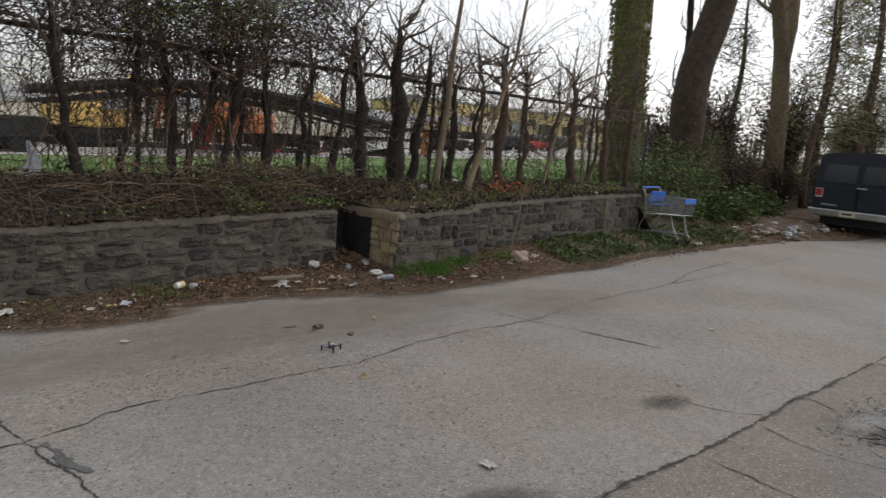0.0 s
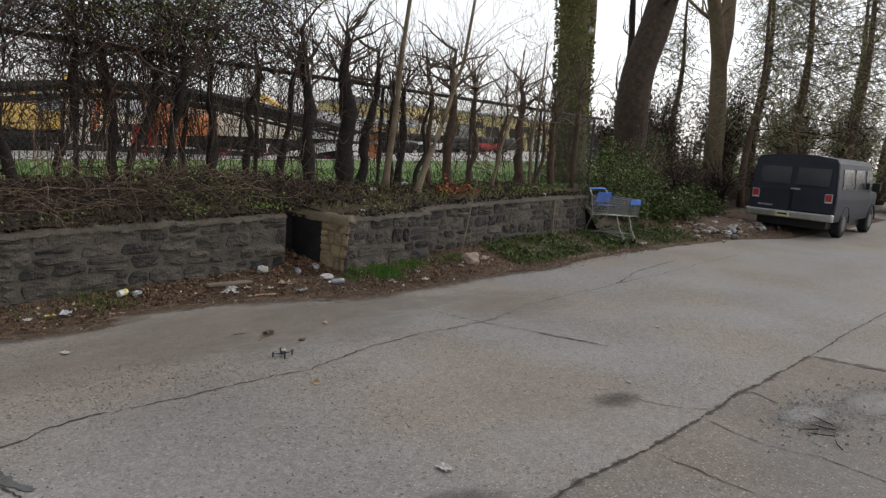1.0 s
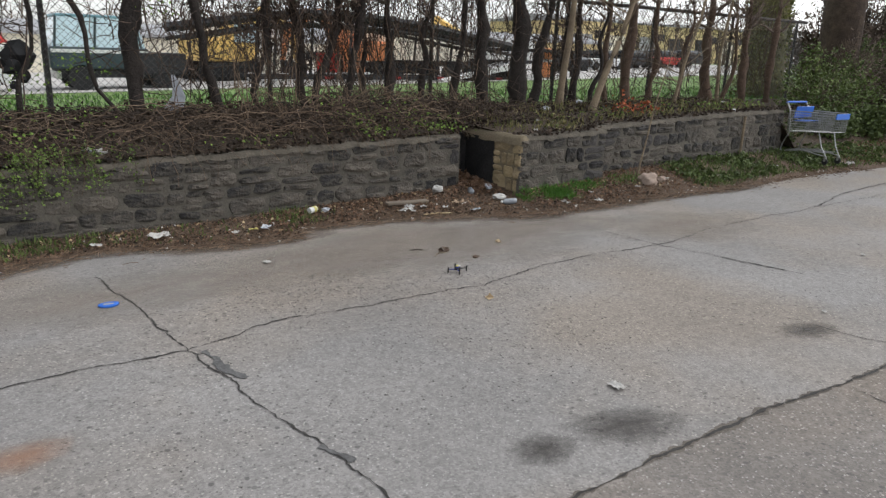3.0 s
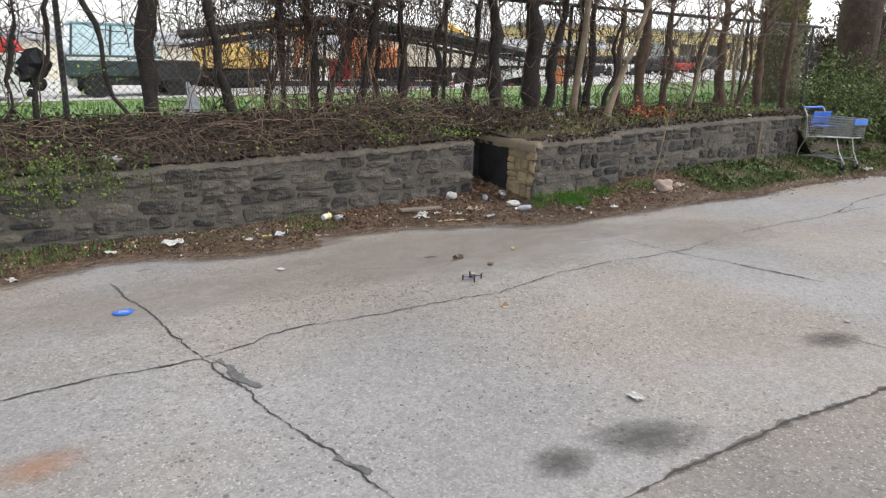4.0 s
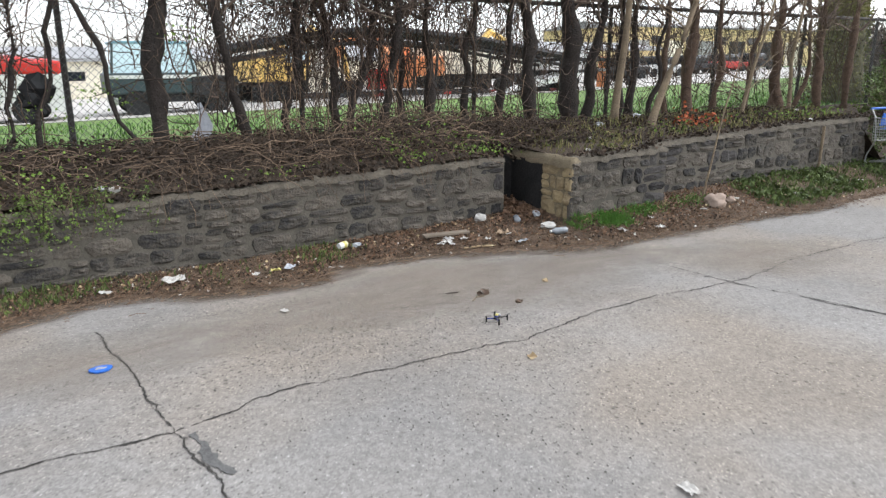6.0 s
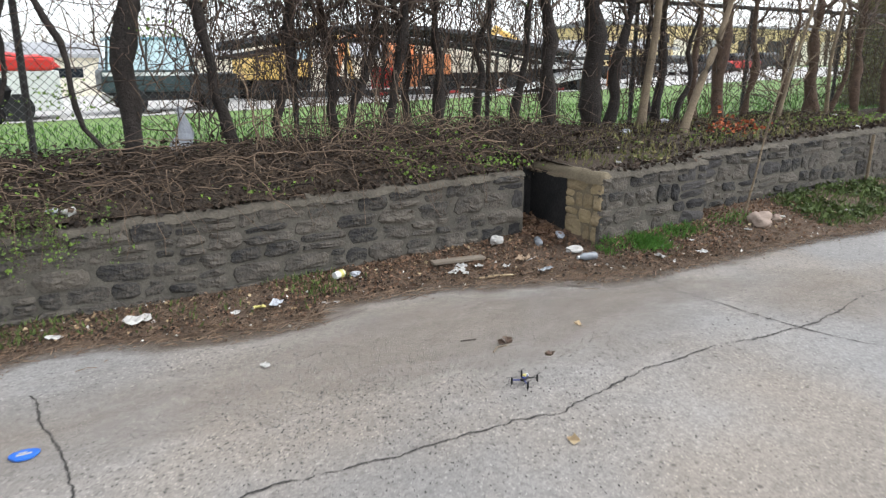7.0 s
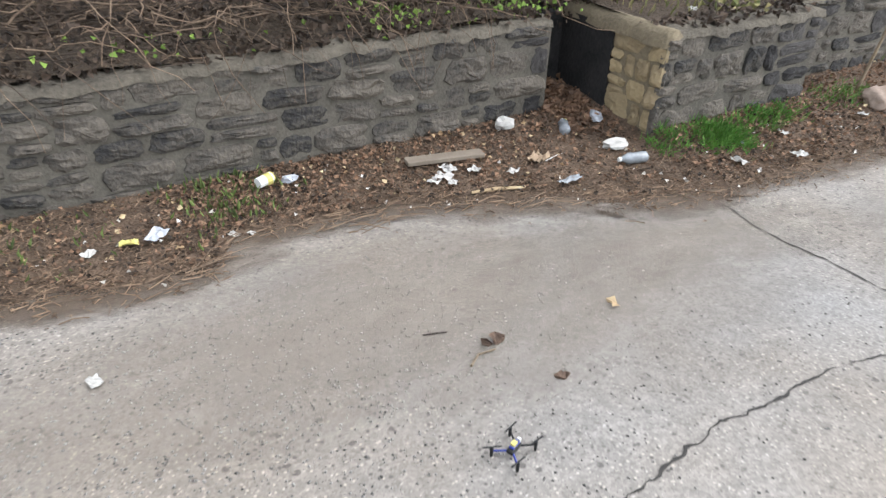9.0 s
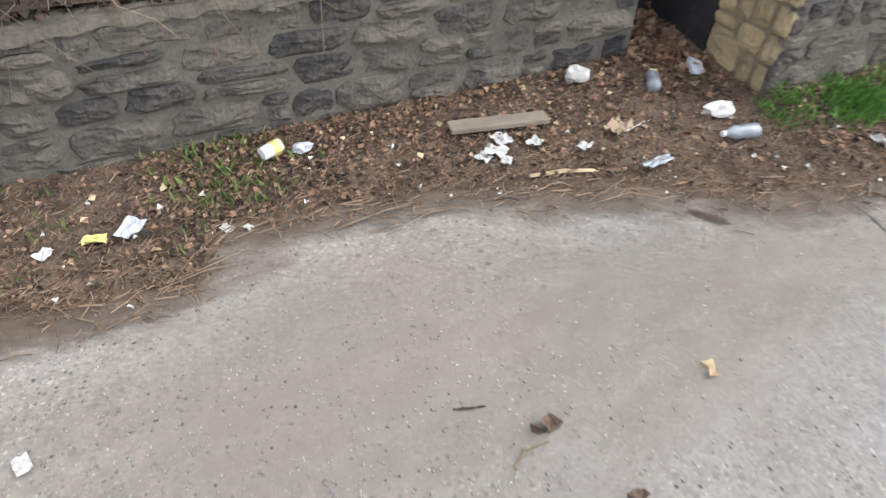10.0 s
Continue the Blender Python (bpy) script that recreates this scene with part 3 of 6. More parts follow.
wall_left = wall_core("wall_left", -6.0, GAP0, LEFT_Y, 0.4, "low grey-brown rubble stone retaining wall with mortar joints")
pier = wall_core("wall_pier", GAP1, PIER_END, PIER_Y, 1.0, "projecting rubble stone pier with tan end face")
wall_right = wall_core("wall_right", PIER_END, WALL_END, RIGHT_Y, 0.4, "low rubble stone retaining wall beyond the pier")
edge = Geo()
vs = []
ys = steps(PIER_Y - 0.02, 7.95, 0.045)
for y in ys:
    j = 0.012 * noise.noise(Vector((y * 6, 2, 5))) + 0.006 * noise.noise(Vector((y * 27, 2, 5)))
    vs += [(GAP1 - 0.035 + j, y, 0.655 + j), (GAP1 - 0.03 + j, y, 0.72 + j), (GAP1 + 0.01 + j, y, 0.762 + j), (GAP1 + 0.05, y, 0.765 + j * 0.7), (GAP1 + 0.1, y, 0.72)]
edge.add(vs, [(5 * i + k, 5 * i + k + 1, 5 * i + k + 6, 5 * i + k + 5) for i in range(len(ys) - 1) for k in range(4)] + [(4, 3, 2, 1, 0)])
part("coping", edge, TAN_MORTAR, pier, "rounded mortar edge above the end face", True)
# back and side faces of the recess, all in one near-black colour
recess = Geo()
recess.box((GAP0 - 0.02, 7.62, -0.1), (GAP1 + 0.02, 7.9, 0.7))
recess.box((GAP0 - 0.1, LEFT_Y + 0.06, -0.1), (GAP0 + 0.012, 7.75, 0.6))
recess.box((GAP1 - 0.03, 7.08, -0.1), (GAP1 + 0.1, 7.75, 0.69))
solid("bank_fill", Geo().box((GAP0 - 0.35, 7.86, -0.1), (GAP1 + 0.4, 8.7, 0.735)), BANK, "earth behind the recess", "ground", kind="structure")
lf = Geo()
for _ in range(1500):  # growth overhanging the recess
    lf.leaf((U(GAP0 - 0.3, GAP1 + 0.35), rnd.gauss(7.78, 0.11), U(0.6, 0.8)), U(0.02, 0.06))
solid("overhanging_leaves", lf, DARK_LEAF, "withered leaves hanging over the recess", "leaves", kind="stuff")
solid("wall_recess", recess, NEAR_BLACK_STONE, "near-black narrow recess in the stone wall", "wall", kind="structure")

# ---- fence ----
fence = thing("chain_link_fence", "tall rusted chain-link fence overgrown with dry vines", "fence", (0, FENCE_Y, 0.8))
F0, F1 = -3.0, 16.6


def fence_top(x):
    return 2.5


g = Geo()
d = 0.075
k = F0 - 1.8
while k < F1:
    for s in (1, -1):
        pts = []
        for i in range(8):
            z = i * 0.25
            x = k + (z if s > 0 else 1.75 - z)
            if F0 < x < F1:
                pts.append((x, 0.006 * s + 0.03 * noise.noise(Vector((x, z, 0))), min(z, fence_top(x) - 0.8)))
        if len(pts) > 1:
            g.tube(pts, 0.0024, 3, False)
    k += d
part("wire_mesh", g, GALV, fence, "grey diamond wire mesh")
x = F0
while x < F1:
    part("post", Geo().tube([(x, 0.04, -0.2), (x + 0.02, 0.04, fence_top(x) - 0.78)], 0.03, 8), RAIL, fence)
    x += 2.4
part("top_rail", Geo().tube([(x, 0.04, fence_top(x) - 0.8) for x in steps(F0, F1, 0.6)], 0.03, 8), RAIL, fence, "dark sagging top rail")

# ---- trees ----


def branch(g, p, way, length, r, depth, bend=0.35, kids=3, up=0.25, n=5, twigs=None):
    """A crooked limb with smaller ones growing from it."""
    pts, rad = [Vector(p)], [r]
    d = Vector(way).normalized()
    m = 5 if depth else 4
    for i in range(m):
        d = (d + Vector((U(-1, 1), U(-1, 1), U(-1, 1) + up)) * bend).normalized()
        pts.append(pts[-1] + d * length / m)
        rad.append(max(0.002, r * (1 - 0.75 * (i + 1) / m)))
    (g if depth else (twigs or g)).tube(pts, rad, n if depth else 3, False)
    if depth:
        for _ in range(kids):
            i = rnd.randint(1, m)
            w = (pts[i] - pts[i - 1]).normalized() + Vector((U(-1, 1), U(-1, 1), U(-0.5, 1))) * 0.9
            branch(g, pts[i], w, length * U(0.45, 0.75), rad[i] * 0.6, depth - 1, bend, kids, up, n, twigs)


def vines(g, x, y, z0, z1, count, spread, r=(0.003, 0.009)):
    """Loose climbers winding up and hanging down round a stem."""
    for _ in range(count):
        a, rr = U(0, 6.3), abs(rnd.gauss(0, spread)) + 0.03
        top, bot = U(z0 + (z1 - z0) * 0.4, z1), U(z0, z0 + (z1 - z0) * 0.5)
        pts = []
        q = Vector((x + rr * math.cos(a), y + rr * 0.6 * math.sin(a), top))
        for i in range(8):
            pts.append(q.copy())
            q += Vector((U(-0.09, 0.09), U(-0.05, 0.05), -(top - bot) / 8 + U(-0.04, 0.04)))
        g.tube(pts, U(*r), 3, False)


def fence_tree(x, y, r, top, lean=(0, 0), heads=10, vine=16, label="", bark=BARK_DARK, reach=0.9, kids=3, leafy=10, depth=1):
    t = thing("fence_tree", label or "gnarled dark tree stem wrapped in dry vines against the fence", "tree", (x, y, bank_z(x, y) - 0.05), group="stems along the fence")
    h = top - (bank_z(x, y) - 0.05)
    g = Geo()
    pts, rad = [], []
    for i in range(15):
        k = i / 14
        pts.append((lean[0] * k + 0.16 * noise.noise(Vector((x * 7, k * 3.2, 1))) + 0.05 * noise.noise(Vector((x * 5, k * 9, 4))), lean[1] * k + 0.1 * noise.noise(Vector((x, k * 3, 5))), h * k))
        rad.append(0.62 * r * (1 - 1.6 * max(0.0, k - 0.6)) * (1.5 - 0.6 * k ** 0.5 + 0.7 * noise.noise(Vector((x * 3, k * 7, 2)))))
    g.tube(pts, rad, 8)
    part("trunk", g, bark, t, smooth=True)
    tw = Geo()
    tip = Vector(pts[-1])
    for _ in range(heads):
        i = rnd.randint(9, 14)
        branch(tw, pts[i], (U(-1, 1), U(-0.7, 0.7), U(0.0, 1.1)), U(0.4, 1) * reach, min(0.026, r * U(0.12, 0.3)), depth, 0.35, kids, 0.2, 4)
    part("twig_crown", tw, TWIG, t, "tangle of thin bare twigs", kind="stuff")
    if vine:
        v = Geo()
        vines(v, lean[0] * 0.5, 0, 0.0, h + 0.25, vine, r * 1.1 + 0.06)
        part("vine_cover", v, VINE, t, "loose hanging dry vines", kind="stuff")
    if leafy:
        lf = Geo()
        for _ in range(leafy * 14):
            k = rnd.randint(4, 14)
            c = Vector(pts[k]) + Vector((rnd.gauss(0, r * 0.9 + 0.03), rnd.gauss(0, r * 0.8 + 0.03), rnd.gauss(0, 0.12)))
            lf.leaf(c, U(0.014, 0.04))
        part("dead_foliage", lf, DARK_LEAF, t, kind="stuff")
    return t


STEMS = [  # x, radius, height, lean
    (0.3, 0.05, 2.9, 0.1), (1.2, 0.03, 2.6, 0.3), (2.54, 0.13, 3.3, 0.17), (3.46, 0.075, 2.9, -0.35), (4.05, 0.05, 2.9, 0.12), (4.69, 0.075, 2.8, -0.3),
    (4.72, 0.07, 3.0, 0.5), (5.1, 0.075, 2.9, 0.2), (5.45, 0.05, 2.7, -0.1), (5.9, 0.08, 3.0, -0.15), (6.3, 0.06, 2.8, 0.12), (6.85, 0.06, 2.9, 0.15),
    (7.45, 0.11, 3.1, -0.35), (8.06, 0.18, 3.2, -0.08), (8.36, 0.1, 3.0, 0.3), (8.96, 0.06, 2.7, 0.05), (9.28, 0.08, 2.8, 0.08), (9.7, 0.05, 2.6, 0.1),
    (10.1, 0.07, 2.9, -0.18), (10.57, 0.13, 3.3, 0.0), (11.2, 0.08, 2.8, -0.1), (12.0, 0.06, 2.6, 0.1), (12.95, 0.13, 3.0, -0.25), (13.5, 0.06, 2.7, 0.1),
    (14.0, 0.1, 2.9, -0.2), (14.9, 0.1, 3.0, -0.05)]
for x, r, top, lean in STEMS:
    far = x > 9
    fence_tree(x, FENCE_Y - U(0.12, 0.3), r, top, (lean, U(-0.08, 0.08)), heads=rnd.randint(13, 18), vine=(18 if x < 3.2 else 22 if x < 5.4 else 13) if not far else 6, bark=BARK_RED if x > 10 else BARK_DARK,
               reach=1.1, leafy=(8 if x < 3.2 else 9) if not far else 2)

# leaning thin sapling and a clear pale one on the bank
fence_tree(2.45, 8.75, 0.035, 3.3, (-0.95, 0), 3, 0, "thin dark sapling leaning across the fence", leafy=0)
fence_tree(1.55, 8.9, 0.03, 2.9, (0.25, 0), 4, 5, "thin dark sapling beside the fence", leafy=0)


def bare_tree(x, y, pts, r0, r1, name_label, bark, kids, length, depth=2, count=14, start=0.45, n=9, way=None):
    t = thing("bare_tree", name_label, "tree", (x, y, bank_z(x, y) - 0.08))
    g = Geo()
    P = [Vector(p) for p in pts]
    line, rad = [], []
    for a, b in zip(P, P[1:]):
        for i in range(5):
            line.append(a.lerp(b, i / 5))
    line.append(P[-1])
    m = len(line) - 1
    for i in range(m + 1):
        k = i / m
        line[i] = line[i] + Vector((noise.noise(Vector((x, k * 4, 0))), noise.noise(Vector((y, k * 4, 3))), 0)) * r0 * 0.5
        rad.append((r0 + (r1 - r0) * k) * (1.35 if i == 0 else 1.12 if i == 1 else 1))
    g.tube(line, rad, n)
    part("trunk", g, bark, t, smooth=True)
    tw = Geo()
    for _ in range(count):
        i = rnd.randint(int(m * start), m)
        w = Vector((U(-1, 1), U(-1, 1), U(0.1, 1)))
        b = Geo()
        branch(b, line[i], w, length * U(0.5, 1), min(0.09, rad[i] * 0.3), depth, 0.28, kids, 0.15, 4, tw)
        part("limb", b, bark, t)
    part("twig_crown", tw, TWIG, t, "fine bare twigs", kind="stuff")
    return t, line, rad


# pale slender trees leaning on the bank behind the pier
bare_tree(8.6, 7.9, [(0, 0, 0), (0.4, 0.05, 0.8), (0.85, 0.15, 1.5), (1.2, 0.2, 2.2), (1.6, 0.3, 4.0)], 0.055, 0.02, "slender pale leaning tree with bare spreading branches", BARK_PALE, 3, 1.5, 2, 16, 0.4, 7)
bare_tree(8.55, 8.5, [(0, 0, 0), (0.1, 0, 0.9), (0.2, 0, 1.8), (0.35, 0.05, 3.0), (0.4, 0.05, 4.2)], 0.06, 0.022, "slender pale tree on the bank with fine branches", BARK_PALE, 3, 1.2, 2, 14, 0.5, 7)
bare_tree(11.06, 8.3, [(0, 0, 0), (0.2, 0, 0.7), (0.5, 0, 1.5), (0.75, 0, 2.6)], 0.035, 0.012, "small pale many-branched sapling on the bank", BARK_PALE, 3, 1.1, 2, 14, 0.25, 6)
bare_tree(12.8, 8.6, [(0, 0, 0), (-0.1, 0, 0.9), (0.1, 0, 2.0), (0.2, 0, 3.0)], 0.04, 0.015, "small bare sapling with a spray of twigs", BARK_PALE, 3, 1.2, 2, 14, 0.4, 6)
bare_tree(8.2, 6.62, [(0, 0, 0), (0.12, 0, 0.5), (0.3, 0.02, 1.1), (0.62, 0.05, 1.9)], 0.014, 0.006, "thin bent whip of a sapling before the wall", BARK_PALE, 1, 0.5, 1, 4, 0.5, 5)
bpy.data.objects["bare_tree.004"].location.z = 0.1

# big trees beyond the wall's end
ivy_tree, line, rad = bare_tree(16.55, 10.0, [(0, 0, 0), (-0.06, 0, 2.5), (-0.5, 0, 5.3), (-0.9, 0, 8), (-1.2, 0, 10)], 0.42, 0.3, "tall thick tree trunk clothed in moss and ivy", BARK_GREEN, 3, 3.0, 2, 6, 0.6, 12)
lf = Geo()
for _ in range(7000):
    i = rnd.randint(0, len(line) - 2)
    p = line[i].lerp(line[i + 1], U(0, 1))
    a = U(0, 6.28)
    lf.leaf(p + Vector((math.cos(a), math.sin(a), 0)) * (rad[i] + U(0, 0.1)), U(0.04, 0.09), (math.cos(a) + U(-1, 1), math.sin(a) + U(-1, 1), U(-1.2, 0.2)))
part("ivy", lf, mat("mossy_ivy_leaf", (0.2, 0.2, 0.06), (0.07, 0.075, 0.025), 0.7, 10, 40, 0.1, random_by="island"), ivy_tree, "yellow-green ivy leaves on the trunk")
bare_tree(17.45, 10.1, [(0, 0, 0), (-0.12, 0, 3), (-0.3, 0, 6), (-0.5, 0, 10)], 0.14, 0.11, "straight pale bare trunk beside the ivied tree", BARK_PALE, 3, 2.0, 2, 8, 0.5, 9)
BARK_BROWN = mat("brown_furrowed_bark", (0.085, 0.06, 0.042), (0.03, 0.022, 0.017), 0.95, 7, 40, 1.0, mottle=0.8, dist=0.03)
bare_tree(19.8, 10.0, [(0, 0, 0), (0.1, 0, 2.2), (0.6, 0, 3.7), (1.42, 0, 5.6), (2.3, 0, 7.6), (3.0, 0, 10)], 0.5, 0.4, "massive dark leaning tree trunk with a hollow", BARK_BROWN, 4, 3.6, 2, 9, 0.45, 12)
fork, line, rad = bare_tree(27.1, 10.0, [(0, 0, 0), (-0.1, 0, 2.5), (-0.6, 0, 4.5), (-1.3, 0, 5.6), (-2.4, 0, 7), (-3.4, 0, 9.5)], 0.36, 0.17, "pale forked tree with two rising limbs", BARK_PALE, 3, 3.0, 2, 8, 0.5, 10)
part("second_limb", Geo().tube([(-0.55, 0, 4.3), (-0.25, 0, 5.5), (0.0, 0.1, 6.6), (0.15, 0.1, 7.8), (0.4, 0, 10)], [0.27, 0.25, 0.22, 0.2, 0.16], 10), BARK_PALE, fork, smooth=True)
bare_tree(22.5, 11.5, [(0, 0, 0), (0.1, 0, 3), (-0.2, 0, 6), (0, 0, 9)], 0.16, 0.06, "slim bare tree in the thicket", BARK_DARK, 3, 2.5, 2, 14, 0.3, 8)


def evergreen(x, y, h, r, trunk_r, label, lean=0.0, clumps=70, low=0.15, material=PINE, leaf=0.17, per=56):
    t = thing("evergreen_tree", label, "tree", (x, y, bank_z(x, y) - 0.1), group="evergreens behind the van")
    g = Geo()
    pts = [(lean * (i / 8) ** 1.5, 0.1 * math.sin(i), h * i / 8) for i in range(9)]
    g.tube(pts, [trunk_r * 0.7 * (1.2 - i / 8) + 0.02 for i in range(9)], 8)
    part("trunk", g, BARK_RED, t, smooth=True)
    b, lf = Geo(), Geo()
    for _ in range(clumps):
        k = U(low, 1.0)
        i = min(7, int(k * 8))
        c = Vector(pts[i]).lerp(Vector(pts[i + 1]), k * 8 - i)
        a, rr = U(0, 6.28), r * U(0.35, 1) * (1.15 - 0.6 * k)
        tip = c + Vector((math.cos(a) * rr, math.sin(a) * rr, U(-1.3, 0.7)))
        b.tube([c, c.lerp(tip, 0.5) + Vector((0, 0, 0.12)), tip], [0.02, 0.012, 0.004], 4, False)
        for _ in range(per):
            q = c.lerp(tip, U(0.35, 1.1)) + Vector((rnd.gauss(0, 0.3), rnd.gauss(0, 0.3), rnd.gauss(0, 0.28)))
            lf.leaf(q, leaf * U(0.6, 2.4), (U(-1, 1), U(-1, 1), U(-1.4, 0.5)), 0.06, 0.05)
    part("branchwork", b, BARK_DARK, t, kind="stuff")
    part("foliage", lf, material, t, "drooping dull green sprays", kind="stuff")
    return t


evergreen(25.5, 8.3, 7.5, 2.2, 0.14, "ragged dark evergreen behind the van", 0.6, 34, 0.35)
evergreen(28.5, 7.6, 9.0, 3.0, 0.22, "tall dark evergreen with drooping sprays", -0.4, 90, 0.2)
evergreen(33.0, 6.6, 10.0, 3.4, 0.25, "broad dark evergreen over the road's edge", 0.2, 90, 0.15)
evergreen(39.0, 4.5, 11.0, 4.0, 0.3, "broad dark evergreen at the road's bend", 0.0, 140, 0.1)
evergreen(29.0, 12.5, 7.5, 2.2, 0.18, "thin evergreen with gaps behind the forked tree", 0.3, 36, 0.3)
evergreen(30.5, 9.6, 8.5, 2.6, 0.2, "dull green evergreen filling the wood behind the van", 0.2, 60, 0.15)
evergreen(36.0, 9.5, 10.0, 3.2, 0.25, "tall dull evergreen deep in the wood", -0.2, 70, 0.1)
evergreen(41.0, 6.5, 10.0, 3.6, 0.25, "tall ragged evergreen past the van", 0.2, 80, 0.05)
evergreen(45.0, 9.0, 12.0, 4.5, 0.3, "tall evergreen far along the road", 0.0, 120, 0.05)
evergreen(46.0, 1.0, 9.0, 4.0, 0.3, "dark evergreen closing the end of the road", 0.0, 120, 0.0)


def shrub(x, y, z, rx, ry, h, material, label, leaves=1600, size=0.06, stems=40, stem_mat=TWIG, name="shrub"):
    t = thing(name, label, "shrub", (x, y, z))
    g, lf = Geo(), Geo()
    tips = []
    for _ in range(stems):
        a, k = U(0, 6.28), U(0.2, 1) ** 0.6
        tip = Vector((rx * k * math.cos(a), ry * k * math.sin(a), h * U(0.35, 1) * (1.1 - 0.5 * k)))
        mid = tip * 0.5 + Vector((U(-0.1, 0.1), U(-0.1, 0.1), 0.12 * h))
        g.tube([(tip.x * 0.15, tip.y * 0.15, 0), mid, tip], [0.012, 0.008, 0.003], 4, False)
        tips.append((mid, tip))
    for _ in range(leaves):
        mid, tip = rnd.choice(tips)
        p = mid.lerp(tip, U(-0.3, 1.1)) + Vector((rnd.gauss(0, 0.09), rnd.gauss(0, 0.09), rnd.gauss(0, 0.08)))
        p.z = max(0.02, p.z)
        lf.leaf(p, size * U(0.6, 1.4) * (1.8 if material is TWIG else 1), None, 0.3, 0.1 if material is TWIG else 0.55)
    part("stem_tangle", g, stem_mat, t, kind="stuff")
    part("foliage", lf, material, t, kind="stuff")
    return t


shrub(15.3, 7.9, 0.3, 1.0, 0.7, 1.7, SHRUB, "loose green shrub beside the shopping trolley", 1900, 0.055, 90)
shrub(17.6, 8.5, 0.5, 1.3, 0.8, 1.5, SHRUB, "loose green shrub with fresh leaves on the bank", 1700, 0.06, 90)
shrub(14.6, 7.4, 0.2, 0.8, 0.5, 0.7, IVY, "low dark ivy mound at the wall's end", 2400, 0.06, 40, BRAMBLE)
shrub(12.8, 7.35, 0.15, 0.5, 0.35, 0.75, IVY, "low ivy mound where the wall breaks off", 1300, 0.05, 30, BRAMBLE)
shrub(16.6, 7.3, 0.1, 1.3, 0.7, 0.95, IVY, "dark ivy mound spilling down the bank", 3200, 0.07, 50, BRAMBLE)
shrub(19.0, 7.6, 0.1, 1.6, 0.7, 1.0, IVY, "dark ivy mound behind the litter heap", 3200, 0.07, 50, BRAMBLE)
shrub(20.6, 8.6, 0.4, 1.6, 0.8, 1.6, TWIG, "bare brown thicket on the bank", 900, 0.05, 220, BRAMBLE, "thicket")
shrub(23.5, 8.4, 0.3, 2.2, 0.9, 2.0, TWIG, "tall bare brown thicket beside the van", 900, 0.05, 300, BRAMBLE, "thicket")
shrub(28.0, 8.2, 0.3, 2.6, 1.0, 2.4, TWIG, "tall bare brown thicket past the van", 900, 0.06, 300, BRAMBLE, "thicket")
shrub(20.8, 9.6, 0.8, 0.7, 0.6, 2.0, IVY, "ivy-clad stump on the bank", 2400, 0.07, 40, BRAMBLE)
shrub(19.0, 9.0, 0.7, 1.2, 0.6, 2.0, TWIG, "bare twiggy thicket under the leaning tree", 500, 0.05, 200, TWIG, "thicket")
shrub(9.3, 7.7, 0.76, 0.5, 0.2, 0.26, RUST_LEAF, "low shrub with rusty red leaves on the bank", 260, 0.045, 24, BRAMBLE)
shrub(7.0, 5.4 + 1.5, 0.74, 0.25, 0.15, 0.15, DRY_GRASS, "small dry weed on top of the wall", 120, 0.04, 14)

for x, y, rx, h, n in ((21.5, 11.0, 2.5, 3.0, 500), (25.0, 11.5, 3.0, 4.4, 600), (29.5, 10.5, 3.0, 5.4, 700), (33.5, 9.0, 3.0, 6.0, 700), (38.0, 7.5, 3.4, 6.5, 700), (36.0, 5.0, 2.0, 2.4, 300), (44.0, 5.0, 4.0, 4.0, 380), (45, -2.0, 4.0, 3.5, 300)):
    shrub(x, y, bank_z(x, y) - 0.1 if y > 6.6 else 0.0, rx, 1.2, h, TWIG, "tall bare brown thicket along the road's far side", 2600, 0.09, n, BRAMBLE, "thicket")
shrub(18.2, 9.3, 0.75, 1.6, 0.5, 1.7, SHRUB, "thin green undergrowth between the trunks", 1500, 0.07, 60)
shrub(22.3, 9.2, 0.5, 1.5, 0.7, 1.9, TWIG, "brown leafy thicket behind the litter heap", 2200, 0.07, 160, BRAMBLE, "thicket")

# thicket over the fence at its left end, with a crown of fresh leaves
g = Geo()
for _ in range(6400):
    x = U(0.6, 7.2) if rnd.random() < 0.8 else U(7.2, 14.5)
    high = rnd.random() < (0.9 if x < 7.2 else 0.5)
    z = 2.45 + 1.9 * U(0, 1) if high else U(1.1, 2.4)
    if x < 3.0 and rnd.random() < 0.6 or x > 7.2 and z > 3.0:
        continue
    p = Vector((x, FENCE_Y + U(-0.45, 0.5), z))
    dirn = Vector((U(-1, 1), U(-0.4, 0.4), U(-0.8, 0.8)))
    pts = []
    for i in range(6):
        pts.append(p.copy())
        dirn = (dirn + Vector((U(-1, 1), U(-0.5, 0.5), U(-0.9, 0.9))) * 0.5).normalized()
        p += dirn * U(0.07, 0.22)
        p.z = max(p.z, bank_z(p.x, p.y))
    g.tube(pts, U(0.0022, 0.007), 3, False)
for _ in range(150):  # long strands hanging from the rail
    x = rnd.choice((U(3.0, 9.2), U(4.2, 7.4))) if rnd.random() < 0.85 else U(9.2, 15)
    q = Vector((x, FENCE_Y + U(-0.3, 0.15), fence_top(x) + U(-0.2, 0.35)))
    n = rnd.randint(5, 13)
    pts = []
    for i in range(n):
        pts.append(q.copy())
        q += Vector((U(-0.06, 0.06), U(-0.03, 0.03), -U(0.1, 0.2)))
        q.z = max(q.z, 0.86)
    g.tube(pts, U(0.002, 0.006), 4, False)
